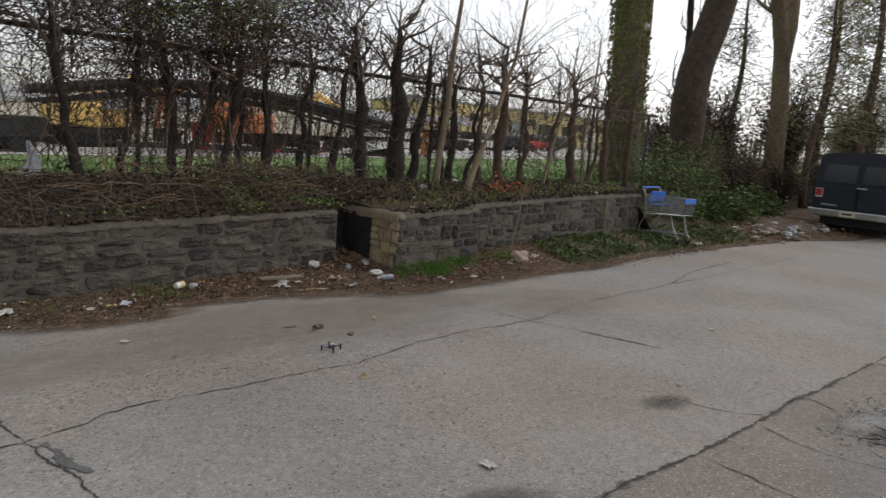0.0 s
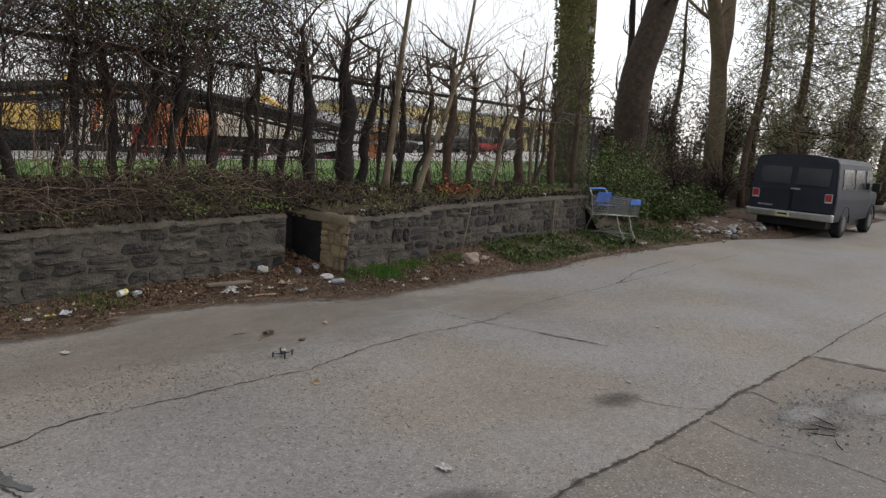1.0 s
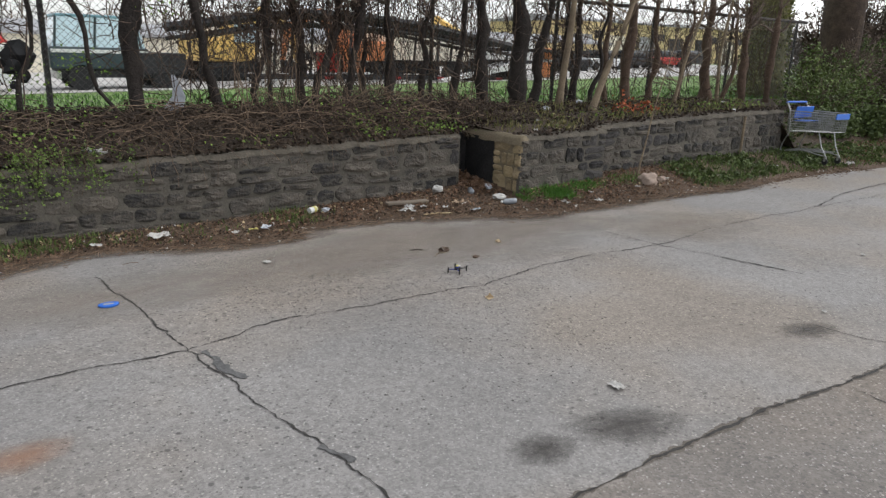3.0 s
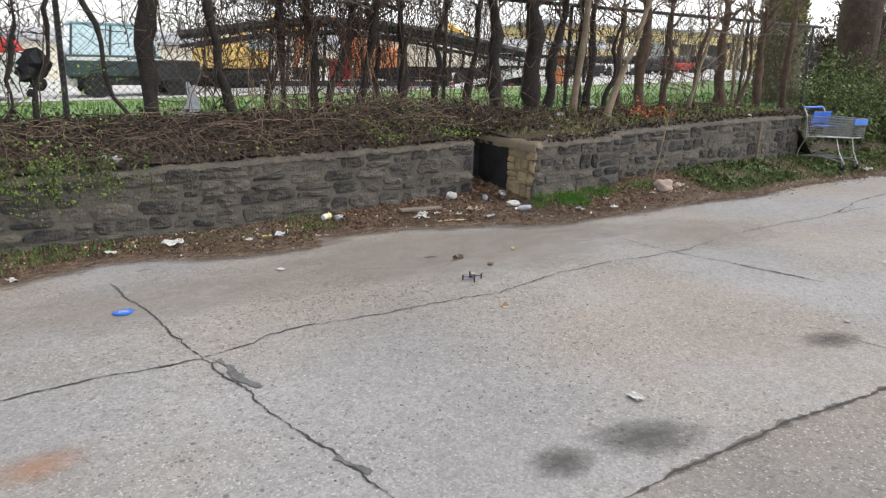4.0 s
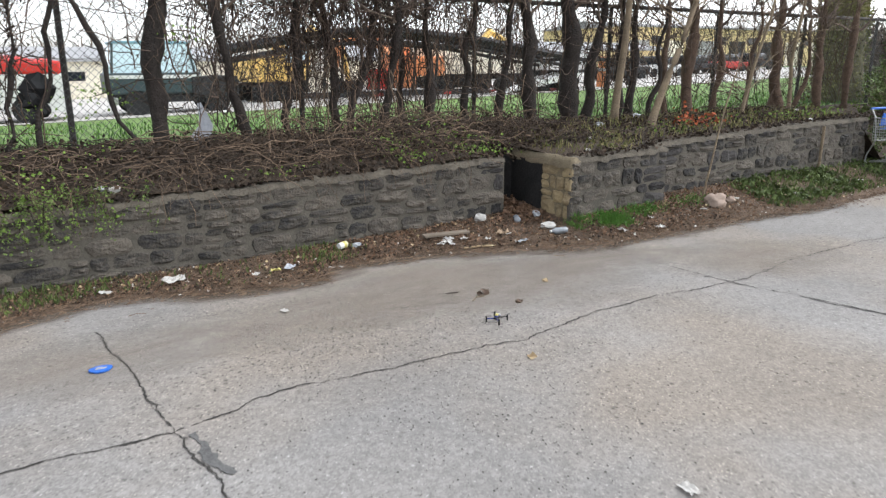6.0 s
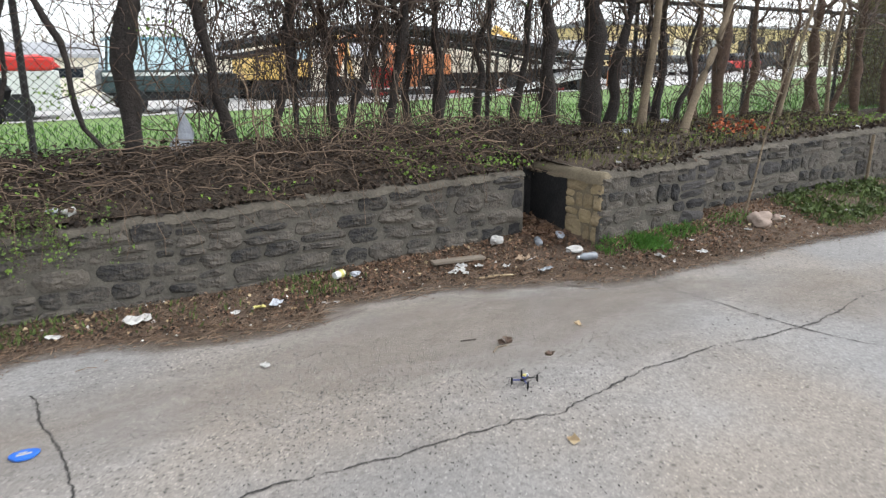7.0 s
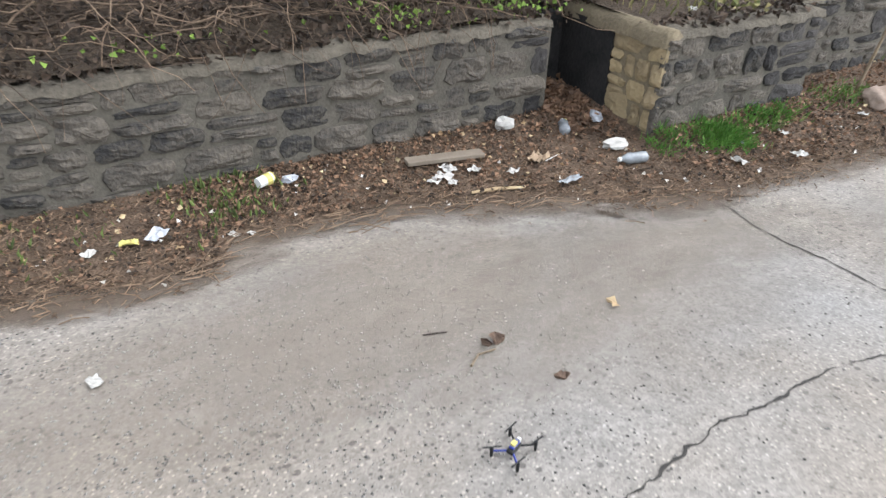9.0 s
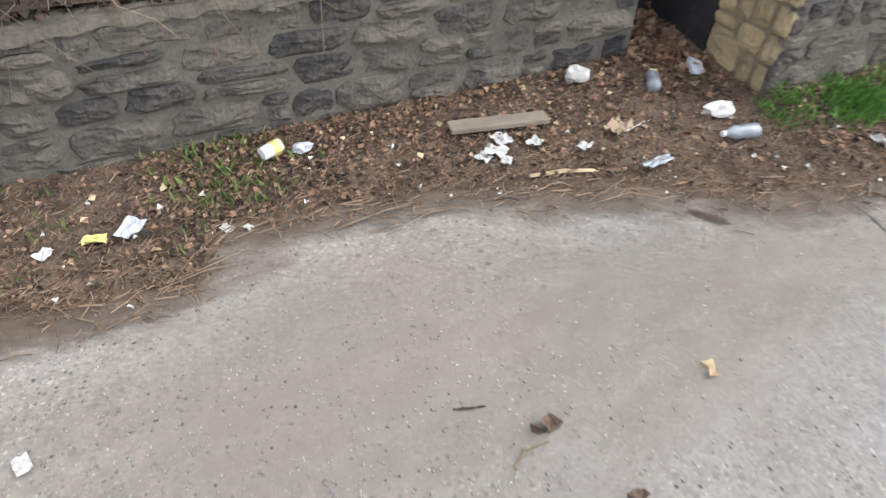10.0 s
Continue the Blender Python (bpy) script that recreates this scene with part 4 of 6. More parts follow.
for _ in range(800):  # the thick brown curtain over the middle of the fence
    p = Vector((rnd.gauss(4.2, 0.7), FENCE_Y + U(-0.35, 0.2), 3.2 - 1.6 * U(0, 1) ** 1.3))
    d = Vector((U(-0.6, 0.6), U(-0.3, 0.3), U(-1, 0.3)))
    pts = []
    for i in range(6):
        pts.append(p.copy())
        d = (d + Vector((U(-1, 1), U(-0.4, 0.4), U(-1, 0.7))) * 0.5).normalized()
        p += d * U(0.06, 0.16)
    g.tube(pts, U(0.0018, 0.005), 3, False)
solid("vine_tangle", g, VINE, "tangled dry vines and twigs hanging through the fence", "vines", kind="stuff")
lf = Geo()
for _ in range(3800):
    x = U(2.9, 8.2)
    if noise.noise(Vector((x * 1.4, 3, 0))) > -0.25:
        lf.leaf((x, FENCE_Y + U(-0.5, 0.4), 2.5 + rnd.gauss(0.3, 0.45)), U(0.012, 0.034))
for _ in range(1500):
    lf.leaf((rnd.gauss(4.2, 0.6), FENCE_Y + U(-0.35, 0.4), 3.3 - 1.7 * U(0, 1) ** 1.5), U(0.012, 0.032))
solid("withered_foliage", lf, DARK_LEAF, "clumps of withered leaves caught on the fence top", "leaves", kind="stuff")
lf = Geo()
for cx, cz, n, s in ((4.6, 3.0, 800, 0.35), (5.5, 3.05, 900, 0.4), (5.0, 3.4, 700, 0.5), (3.2, 3.3, 300, 0.3), (6.8, 3.5, 400, 0.5), (2.05, 1.45, 80, 0.14), (1.6, 1.2, 60, 0.15), (2.9, 2.0, 40, 0.12), (7.5, 3.6, 120, 0.35)):
    for _ in range(n):
        lf.leaf((rnd.gauss(cx, s), FENCE_Y - 0.2 + U(-0.3, 0.3), rnd.gauss(cz, s * 0.6)), U(0.014, 0.038))
for _ in range(420):
    x = rnd.choice((rnd.gauss(1.5, 0.35), rnd.gauss(4.7, 0.15), rnd.gauss(5.5, 0.2)))
    y = U(7.35, 8.3)
    lf.leaf((x, y, bank_z(x, y) + U(0.03, 0.22)), U(0.018, 0.04))
solid("fresh_leaves", lf, BUD, "sprays of fresh green spring leaves on the fence growth", "leaves", kind="stuff")

# brambles along the bank, some trailing over the wall
g = Geo()


def cane(g, p, way, reach, lift, r, n=9, droop=0.0, kink=0.05):
    """A crooked arching cane, kept above the bank and clear of the wall."""
    side = Vector((-way.y, way.x, 0)) * U(-0.35, 0.35)
    face = LEFT_Y - U(0.05, 0.14)
    pts = []
    for i in range(n):
        k = i / (n - 1)
        q = p + way * reach * k + side * reach * math.sin(3.0 * k) + Vector((U(-1, 1), U(-1, 1), U(-1, 1))) * kink * reach * 0.5
        q.z += lift * 4 * k * (1 - k * 0.8) - droop * max(0.0, k - 0.45) ** 1.5
        if q.y > LEFT_Y - 0.01 or q.x > GAP0:
            q.z = max(q.z, bank_z(q.x, max(q.y, LEFT_Y + 0.05)) + 0.01)
        if q.x < GAP0:
            q.y = max(q.y, face)
        q.z = max(q.z, 0.14)
        pts.append(q)
    g.tube(pts, [r * (1 - 0.6 * i / n) for i in range(n)], 4, False)


for _ in range(1900):
    x = U(-2.0, 6.9) if rnd.random() < 0.86 else U(6.9, 13.5)
    y = 7.45 + 1.6 * U(0, 1) ** 0.7 if x < GAP0 else U(7.6, 9.0)
    a = U(0, 6.28)
    low = (0.45 if x < 4.2 else 1) if x < 6.9 else 0.4
    cane(g, Vector((x, y, bank_z(x, y))), Vector((math.cos(a), math.sin(a) * 0.6 - 0.1, 0)), U(0.2, 0.9), U(0.02, 0.24) * low, U(0.002, 0.008))
solid("brambles", g, BRAMBLE, "dry tangled bramble canes on the bank", "brambles", kind="stuff")
g = Geo()
for _ in range(120):  # long canes arching out over the wall and hanging down its face
    x = rnd.choice((U(-0.2, 5.3), rnd.gauss(4.2, 0.8), U(-0.2, 2.4)))
    if x < GAP0 - 0.4:
        p = Vector((x, LEFT_Y + U(0.25, 0.9), lerp(TOP, x) + U(0.08, 0.3)))
        cane(g, p, Vector((U(-0.3, 1.0), -1.0, 0)).normalized(), U(0.6, 1.2), U(0.03, 0.14), U(0.002, 0.005), 13, U(0.3, 1.3), 0.05)
for _ in range(190):  # arching pale canes on the bank
    x, y = rnd.choice((rnd.gauss(4.6, 1.0), U(0.5, 6.4))), U(7.5, 8.8)
    a = U(0, 6.28)
    cane(g, Vector((x, y, bank_z(x, y) + U(0.0, 0.1))), Vector((math.cos(a), math.sin(a) * 0.5 - 0.15, 0)), U(0.4, 1.2), U(0.04, 0.3) * (0.5 if x < 3.8 else 1), U(0.0025, 0.007), 10, 0.0, 0.07)
for _ in range(60):  # canes rising into the fence
    x = rnd.choice((U(2.8, 7.0), U(3.6, 5.4)))
    y = U(8.2, 8.9)
    cane(g, Vector((x, y, bank_z(x, y))), Vector((U(-0.6, 0.6), 0.2, U(0.8, 1.6))), U(0.4, 0.9), 0.05, U(0.003, 0.008), 9, 0.0, 0.06)
CANE = mat("weathered_cane", (0.22, 0.155, 0.105), (0.05, 0.036, 0.027), 0.9, 12, 60, 0.3, random_by="island")
solid("trailing_canes", g, CANE, "pale dry canes trailing over the wall", "brambles", kind="stuff")
lf = Geo()
for _ in range(12000):
    x, y = U(-2.0, 13.5), U(7.3, 9.1)
    lf.leaf((x, y, bank_z(x, y) + U(0.0, 0.2 if x < 6.6 else 0.05) * U(0, 1)), U(0.02, 0.055))
# extra dark leaves that stand in for the shadow at the fence's foot
for _ in range(9000):
    x = U(-1.5, 7.6)
    k = 0.5 + 0.5 * noise.noise(Vector((x * 1.7, 0, 6)))
    y = U(8.2, 9.1)
    lf.leaf((x, y, bank_z(x, y) + U(0, 0.34) * k * U(0.3, 1) * lerp([(3.4, 0.35), (5.2, 1.0)], x)), U(0.02, 0.055))
for _ in range(1900):  # leaves lying on the wall tops
    x = U(0.0, 13.4)
    w = LEFT_Y if x < GAP0 else PIER_Y if GAP1 < x < PIER_END else RIGHT_Y
    if GAP0 < x < GAP1:
        continue
    a = U(0, 6.28)
    lf.leaf((x, w + U(0.0, 0.26), lerp(TOP, x) + U(0.02, 0.05)), U(0.02, 0.06), (math.cos(a), math.sin(a), U(-0.2, 0.4)))
solid("bank_leaves", lf, DARK_LEAF, "dark withered leaf litter on the bank, massed below the fence as its shadow", "leaves", kind="stuff")
lf = Geo()
for cx, n, s in ((1.2, 240, 0.35), (2.0, 90, 0.2), (4.9, 60, 0.15), (5.55, 130, 0.14), (3.4, 40, 0.3), (9.0, 120, 0.8), (11.5, 160, 0.8)):
    for _ in range(n):
        x = rnd.gauss(cx, s)
        y = U(7.25, 7.7) if x < GAP0 else U(7.2, 8.0)
        drop = U(-0.22, 0.06) if (x < 2.4 and y < 7.4) else U(0.02, 0.14)
        lf.leaf((x, y if drop > 0 else LEFT_Y - U(0.02, 0.08), lerp(TOP, x) + drop), U(0.018, 0.045))
solid("bank_weeds", lf, BUD, "fresh green weeds and shoots along the wall top", "weeds", kind="stuff")
lf = Geo()
for _ in range(2600):
    x, y = U(6.3, 14.0), U(6.9, 9.0)
    if y > (PIER_Y if x < PIER_END else RIGHT_Y) + 0.2:
        lf.leaf((x, y, bank_z(x, y) - 0.01), U(0.04, 0.12), (U(-0.5, 0.5), U(-0.5, 0.5), 1), 0.1, 0.08)
solid("bank_grass", lf, DRY_GRASS, "thin dry grass on the bank", "grass", kind="stuff")
g, lf = Geo(), Geo()
for _ in range(38):  # green trailing shoots over the wall's near end
    x = rnd.gauss(1.35, 0.45)
    q = Vector((x, LEFT_Y + U(0.0, 0.35), lerp(TOP, x) + U(0.03, 0.16)))
    way = Vector((U(-0.4, 0.6), -0.9, 0.1))
    pts = []
    for i in range(7):
        pts.append(q.copy())
        q = q + way.normalized() * U(0.04, 0.085)
        way.z -= U(0.1, 0.5)
        if q.y < LEFT_Y - 0.04:
            way.y *= 0.4
        q.z = max(q.z, lerp(TOP, q.x) + 0.03 if q.y > LEFT_Y - 0.03 else 0.1)
        for _ in range(5):
            lf.leaf(q + Vector((U(-0.05, 0.05), U(-0.04, 0.03), U(-0.03, 0.05))), U(0.011, 0.026))
    g.tube(pts, 0.003, 3, False)
solid("trailing_stems", g, BRAMBLE, "thin green-leaved stems trailing over the wall", "vines", kind="stuff")
solid("trailing_leaves", lf, mat("shoot_leaf", (0.16, 0.23, 0.055), (0.06, 0.09, 0.022), 0.7, 10, 40, 0.1, random_by="island"), "small green leaves on stems trailing over the wall", "leaves", kind="stuff")
# lawn blades close behind the fence
lf = Geo()
for _ in range(9000):
    x, y = U(-2, 22), 9.3 + 6 * U(0, 1) ** 1.6
    lf.leaf((x, y, field_z(x, y)), U(0.04, 0.12), (U(-0.4, 0.4), U(-0.4, 0.4), 1), 0.1, 0.08)
solid("lawn_grass", lf, GRASS, "green grass blades behind the fence", "grass", kind="stuff")

# ---- verge growth and litter ----
lf = Geo()
for cx, cy, sx, sy, n in ((6.52, 6.42, 0.1, 0.08, 480), (6.62, 6.36, 0.06, 0.06, 180), (7.05, 6.5, 0.14, 0.06, 260), (6.15, 6.52, 0.06, 0.07, 130), (8.0, 6.6, 0.2, 0.08, 120)):
    for _ in range(n):
        x, y = rnd.gauss(cx, sx), rnd.gauss(cy, sy)
        if x > 6.05 and (y < PIER_Y - 0.01 if x < PIER_END else y < RIGHT_Y):
            for _ in range(2):
                bx, by = x + U(-0.02, 0.02), y + U(-0.02, 0.02)
                lf.leaf((bx, by, verge_z(bx, by)), U(0.03, 0.1), (U(-1.2, 1.2), U(-1.3, 0.7), 1), 0.06, 0.04)
solid("verge_grass", lf, GRASS, "bright green grass tuft at the foot of the pier", "grass", kind="stuff")
lf = Geo()
for _ in range(3400):
    x = U(8.9, 15.2)
    y = U(lerp(EDGE, x) + 0.2, RIGHT_Y)
    if noise.noise(Vector((x * 1.1, y * 1.6, 4))) > -0.12:
        lf.leaf((x, y, verge_z(x, y) + U(0.0, 0.07)), U(0.03, 0.07))
solid("ground_ivy", lf, IVY, "dark ground ivy along the foot of the wall", "ivy", kind="stuff")
lf = Geo()
for _ in range(2600):
    x = U(8.9, 15.5)
    y = U(lerp(EDGE, x) + 0.1, RIGHT_Y)
    lf.leaf((x, y, verge_z(x, y)), U(0.04, 0.1), (U(-0.6, 0.6), U(-0.6, 0.6), 1), 0.1, 0.1)
for _ in range(700):
    x = rnd.choice((U(0.5, 3.0), rnd.gauss(3.55, 0.15), rnd.gauss(1.3, 0.3)))
    y = U(lerp(EDGE, x) + 0.1, LEFT_Y - 0.02)
    lf.leaf((x, y, verge_z(x, y)), U(0.03, 0.08), (U(-0.6, 0.6), U(-0.6, 0.4), 1), 0.1, 0.12)
solid("verge_weeds", lf, SHRUB, "sparse green weeds along the foot of the wall", "weeds", kind="stuff")


def scatter(n, material, name, label, size, xr=(0.5, 13), near_wall=0.6, flat=0.35):
    g = Geo()
    for _ in range(n):
        x = U(*xr)
        e = lerp(EDGE, x) + 0.02
        w = (LEFT_Y if x < GAP0 else 7.65 if x < GAP1 else PIER_Y if x < PIER_END else RIGHT_Y) - 0.03
        y = e + (w - e) * U(0, 1) ** near_wall
        a = U(0, 6.28)
        g.leaf((x, y, verge_z(x, y) + U(0.008, 0.03)), U(*size), (math.cos(a), math.sin(a), U(-flat, flat)), 0.25, U(0.3, 0.6))
    return solid(name, g, material, label, "leaves", kind="stuff")


scatter(5200, BROWN_LEAF, "fallen_leaves", "drift of fallen brown leaves along the wall", (0.01, 0.036), (3.2, 9.2), 0.6)
scatter(2600, DARK_LEAF, "dark_fallen_leaves", "damp dark fallen leaves along the wall", (0.01, 0.036), (0.5, 8), 1.0)
scatter(1500, BROWN_LEAF, "thin_fallen_leaves", "small brown leaf scraps along the wall", (0.008, 0.03), (0.6, 4.2), 1.0)
scatter(420, TAN_LEAF, "tan_fallen_leaves", "pale tan fallen leaves along the wall", (0.015, 0.04), (0.8, 12))
g = Geo()
for _ in range(900):  # heap of leaves in the recess
    x, y = rnd.gauss(5.92, 0.16), rnd.gauss(7.3, 0.2)
    if 5.45 < x < 6.13 and y < 7.68:
        z = max(verge_z(x, y), 0.26 - 0.5 * abs(7.5 - y) - 0.6 * abs(x - 5.9))
        a = U(0, 6.28)
        g.leaf((x, y, z + U(0, 0.03)), U(0.03, 0.075), (math.cos(a), math.sin(a), U(-0.6, 0.6)), 0.3, 0.45)
solid("leaf_heap", g, BROWN_LEAF, "heap of brown leaves drifted into the recess", "leaves", kind="stuff")
g = Geo()
for _ in range(4200):  # straw and bark bits at the road's edge
    x = U(0.6, 13)
    y = lerp(EDGE, x) + rnd.gauss(0.1, 0.14)
    a, s = U(0, 3.14), U(0.01, 0.04) if rnd.random() < 0.75 else U(0.05, 0.13)
    z = max(0.006, verge_z(x, y) if y > lerp(EDGE, x) else 0.006) + 0.004
    g.tube([(x, y, z), (x + s * 0.5 * math.cos(a), y + s * 0.5 * math.sin(a), z + U(0, 0.012)), (x + s * math.cos(a + 0.2), y + s * math.sin(a + 0.2), z)], U(0.0012, 0.0032), 3, False)
for _ in range(650):  # longer straws lying along the edge
    x = U(0.8, 9)
    y = lerp(EDGE, x) + rnd.gauss(0.02, 0.08)
    a, s = rnd.gauss(0, 0.6), U(0.03, 0.1)
    z = max(0.006, verge_z(x, y) if y > lerp(EDGE, x) else 0.006) + 0.006
    g.tube([(x, y, z), (x + s * math.cos(a), y + s * math.sin(a), z + U(0, 0.01))], U(0.0015, 0.0035), 3, False)
for _ in range(5200):
    x = U(0.8, 8)
    e = lerp(EDGE, x)
    y = e + U(0, 1) * ((LEFT_Y if x < GAP1 else PIER_Y) - e - 0.03)
    a, s = U(0, 3.14), U(0.015, 0.06)
    z = verge_z(x, y) + U(0.008, 0.022)
    g.tube([(x, y, z), (x + s * math.cos(a), y + s * math.sin(a), z + U(-0.004, 0.012))], U(0.001, 0.0025), 3, False)
solid("straw_bits", g, mat("brown_straw", (0.25, 0.17, 0.11), (0.07, 0.047, 0.033), 0.9, 12, 60, 0.3, random_by="island"), "loose twigs and straw at the road's edge", "twigs", kind="stuff")
g = Geo()
for _ in range(7000):  # grit on the road
    x = U(0.8, 9) if rnd.random() < 0.4 else rnd.gauss(3.2, 0.7)
    y = U(3.0, 6.6) if rnd.random() < 0.4 else rnd.gauss(5.4, 0.5)
    s = U(0.002, 0.0075)
    z = s * 0.4
    g.add([(x - s, y, 0.002), (x + s * 0.2, y - s, 0.002), (x + s, y + s * 0.3, 0.002), (x, y + s, 0.002), (x + s * 0.1, y, z * 1.6 + 0.002)], [(0, 1, 4), (1, 2, 4), (2, 3, 4), (3, 0, 4)])
soil = Geo()
for _ in range(5200):  # crumbs of soil and leaf mould spilt over the road's edge
    x = U(0.6, 13)
    y = lerp(EDGE, x) + 0.03 - abs(rnd.gauss(0, 0.06)) * (0.6 + 1.2 * max(0, noise.noise(Vector((x * 1.9, 4, 2)))))
    s = U(0.003, 0.011) * U(0.5, 1)
    z = 0.003
    soil.add([(x - s, y, z), (x + s * 0.2, y - s, z), (x + s, y + s * 0.3, z), (x, y + s, z), (x + s * 0.1, y, z + s * 0.6)], [(0, 1, 4), (1, 2, 4), (2, 3, 4), (3, 0, 4)])
solid("soil_crumbs", soil, DIRT, "dark soil crumbs spilt over the road's edge", "soil", kind="stuff")
solid("road_grit", g, mat("grit", (0.27, 0.255, 0.235), (0.06, 0.057, 0.053), 0.9, 10, 40, 0, random_by="island", mottle=0.1), "loose gravel grains on the road", "gravel", kind="stuff")


g = Geo()
for _ in range(190):
    x = U(0.8, 13)
    e = lerp(EDGE, x)
    y = e + (0.75 * U(0, 1) if x < 6 else 0.5 * U(0, 1)) - 0.05
    s = U(0.006, 0.02)
    a = U(0, 6.28)
    g.leaf((x, y, (verge_z(x, y) if y > e else 0.004) + 0.012), s * 1.6, (math.cos(a), math.sin(a), U(-0.3, 0.4)), 0.4, 0.6)
solid("litter_bits", g, mat("pale_litter_bits", (0.8, 0.78, 0.74), (0.4, 0.36, 0.3), 0.7, 10, 40, 0, random_by="island"), "small pale scraps of paper and plastic in the verge", "litter", kind="stuff")


def ground(x, y):
    return verge_z(x, y) if y > lerp(EDGE, x) else 0.004


def crumple(name, x, y, r, material, label, category="litter", squash=(1, 0.8, 0.5), z=None, seed=None):
    g = Geo().lump((0, 0, 0), r, 0.42, 2, squash, U(0, 50) if seed is None else seed)
    low = min(p[2] for p in g.v)
    return solid(name, Geo().add([(a, b, c - low) for a, b, c in g.v], g.f), material, label, category, at=(x, y, (ground(x, y) if z is None else z) - 0.004), turn=U(0, 360))


def scrap(name, x, y, w, h, material, label, category="litter", z=None, turn=None):
    """A creased flat piece of paper, card or film."""
    g = Geo()
    n = 5
    vs = [((i / n - 0.5) * w + U(-0.1, 0.1) * w / n, (j / n - 0.5) * h + U(-0.1, 0.1) * h / n, 0.006 + abs(0.6 * min(w, h) * noise.noise(Vector((i * 0.55 + x * 7, j * 0.55 + y * 5, 1))))) for j in range(n + 1) for i in range(n + 1)]
    g.add(vs, [(j * 6 + i, j * 6 + i + 1, j * 6 + i + 7, j * 6 + i + 6) for j in range(n) for i in range(n)])
    return solid(name, g, material, label, category, at=(x, y, (ground(x, y) + (0.018 if y > lerp(EDGE, x) else 0) if z is None else z)), turn=U(0, 360) if turn is None else turn)


def bottle(x, y, length, r, turn, label):
    t = thing("plastic_bottle", label, "bottle", (x, y, ground(x, y) + r), turn)
    part("body", Geo().tube([(0, 0, 0), (0.01, 0, 0), (length * 0.35, 0, 0), (length * 0.4, 0, 0), (length * 0.62, 0, 0), (length * 0.85, 0, 0.0), (length * 0.87, 0, 0)],
                            [r * 0.8, r, r, r * 0.9, r, r * 0.38, r * 0.36], 12), CLEAR, t, smooth=True)
    part("cap", Geo().tube([(length * 0.87, 0, 0), (length * 0.95, 0, 0)], r * 0.4, 10), WHITE_PLASTIC, t, "small white cap")
    return t


def yellow_cup(x, y, turn):
    t = thing("paper_cup", "crushed yellow and white paper cup lying on its side", "cup", (x, y, ground(x, y) + 0.042), turn)
    part("cup_body", Geo().tube([(0, 0, 0), (0.05, 0, 0.002), (0.11, 0, 0)], [0.034, 0.037, 0.042], 12), WHITE_PLASTIC, t, "white paper side")
    part("printed_band", Geo().tube([(0.055, 0, 0.001), (0.095, 0, 0.001)], [0.0405, 0.0425], 12, False), YELLOW, t, "yellow printed band")
    part("rim", Geo().tube([(0.108, 0, 0), (0.114, 0, 0)], [0.0445, 0.0445], 12), YELLOW, t)
    return t


yellow_cup(3.72, 7.02, 25).scale = (0.85, 0.85, 0.85)
crumple("plastic_bag", 3.9, 7.03, 0.05, GREY_BAG, "crumpled grey plastic bag among the leaves", "bag")
crumple("stone", 5.33, 7.1, 0.06, PAPER, "pale white lump of stone against the wall", "stone", (1, 0.9, 0.75))
brd = Geo()
brd.box((-0.24, -0.045, 0), (0.24, 0.045, 0.025), bevel=0.004)
solid("board", brd, BOARD, "short weathered grey board lying in the leaves", "board", at=(4.8, 6.9, ground(4.8, 6.9) + 0.02), turn=-8)
for dx, dy, s in ((0, 0, 0.1), (0.06, 0.07, 0.09), (-0.07, -0.02, 0.07), (0.02, -0.07, 0.06)):
    scrap("torn_paper", 4.7 + dx, 6.72 + dy, s, s * 0.8, PAPER, "torn white paper scrap in the leaf litter")
scrap("torn_paper", 4.9, 6.72, 0.08, 0.06, PAPER, "dirty white paper scrap")
scrap("torn_paper", 5.1, 6.62, 0.07, 0.05, PAPER, "dirty white paper scrap")
bottle(5.66, 6.88, 0.2, 0.036, 60, "crushed clear plastic bottle among brown leaves")
bottle(5.93, 6.42, 0.2, 0.036, 170, "clear plastic bottle lying by the grass")
crumple("crushed_carton", 5.86, 6.62, 0.06, PAPER, "crushed white carton by the pier", "carton", (1.4, 0.8, 0.5))
crumple("plastic_bag", 5.98, 6.98, 0.055, GREY_BAG, "torn grey plastic bag in the recess", "bag", (0.7, 1.2, 0.6))
crumple("plastic_bag", 5.75, 7.02, 0.035, YELLOW, "scrap of yellow wrapper in the leaves", "wrapper")
scrap("plastic_film", 5.35, 6.4, 0.17, 0.05, CLEAR, "strip of clear plastic film", turn=5)
scrap("cardboard_scrap", 5.32, 6.68, 0.12, 0.09, CARD, "torn brown cardboard scrap")
stick = Geo().tube([(0, 0, 0.01), (0.12, 0.02, 0.014), (0.25, 0.01, 0.01)], 0.004, 5)
solid("plastic_straw", stick, WHITE_PLASTIC, "thin white plastic straw", "straw", at=(5.36, 6.66, ground(5.36, 6.66)), turn=8)
stick = Geo().tube([(-0.15, 0, 0.012), (0, 0.012, 0.014), (0.17, 0, 0.012)], [0.009, 0.013, 0.008], 5)
solid("split_stick", stick, TAN_LEAF, "pale split stick in the leaf litter", "stick", at=(4.92, 6.5, ground(4.92, 6.5)), turn=-12)
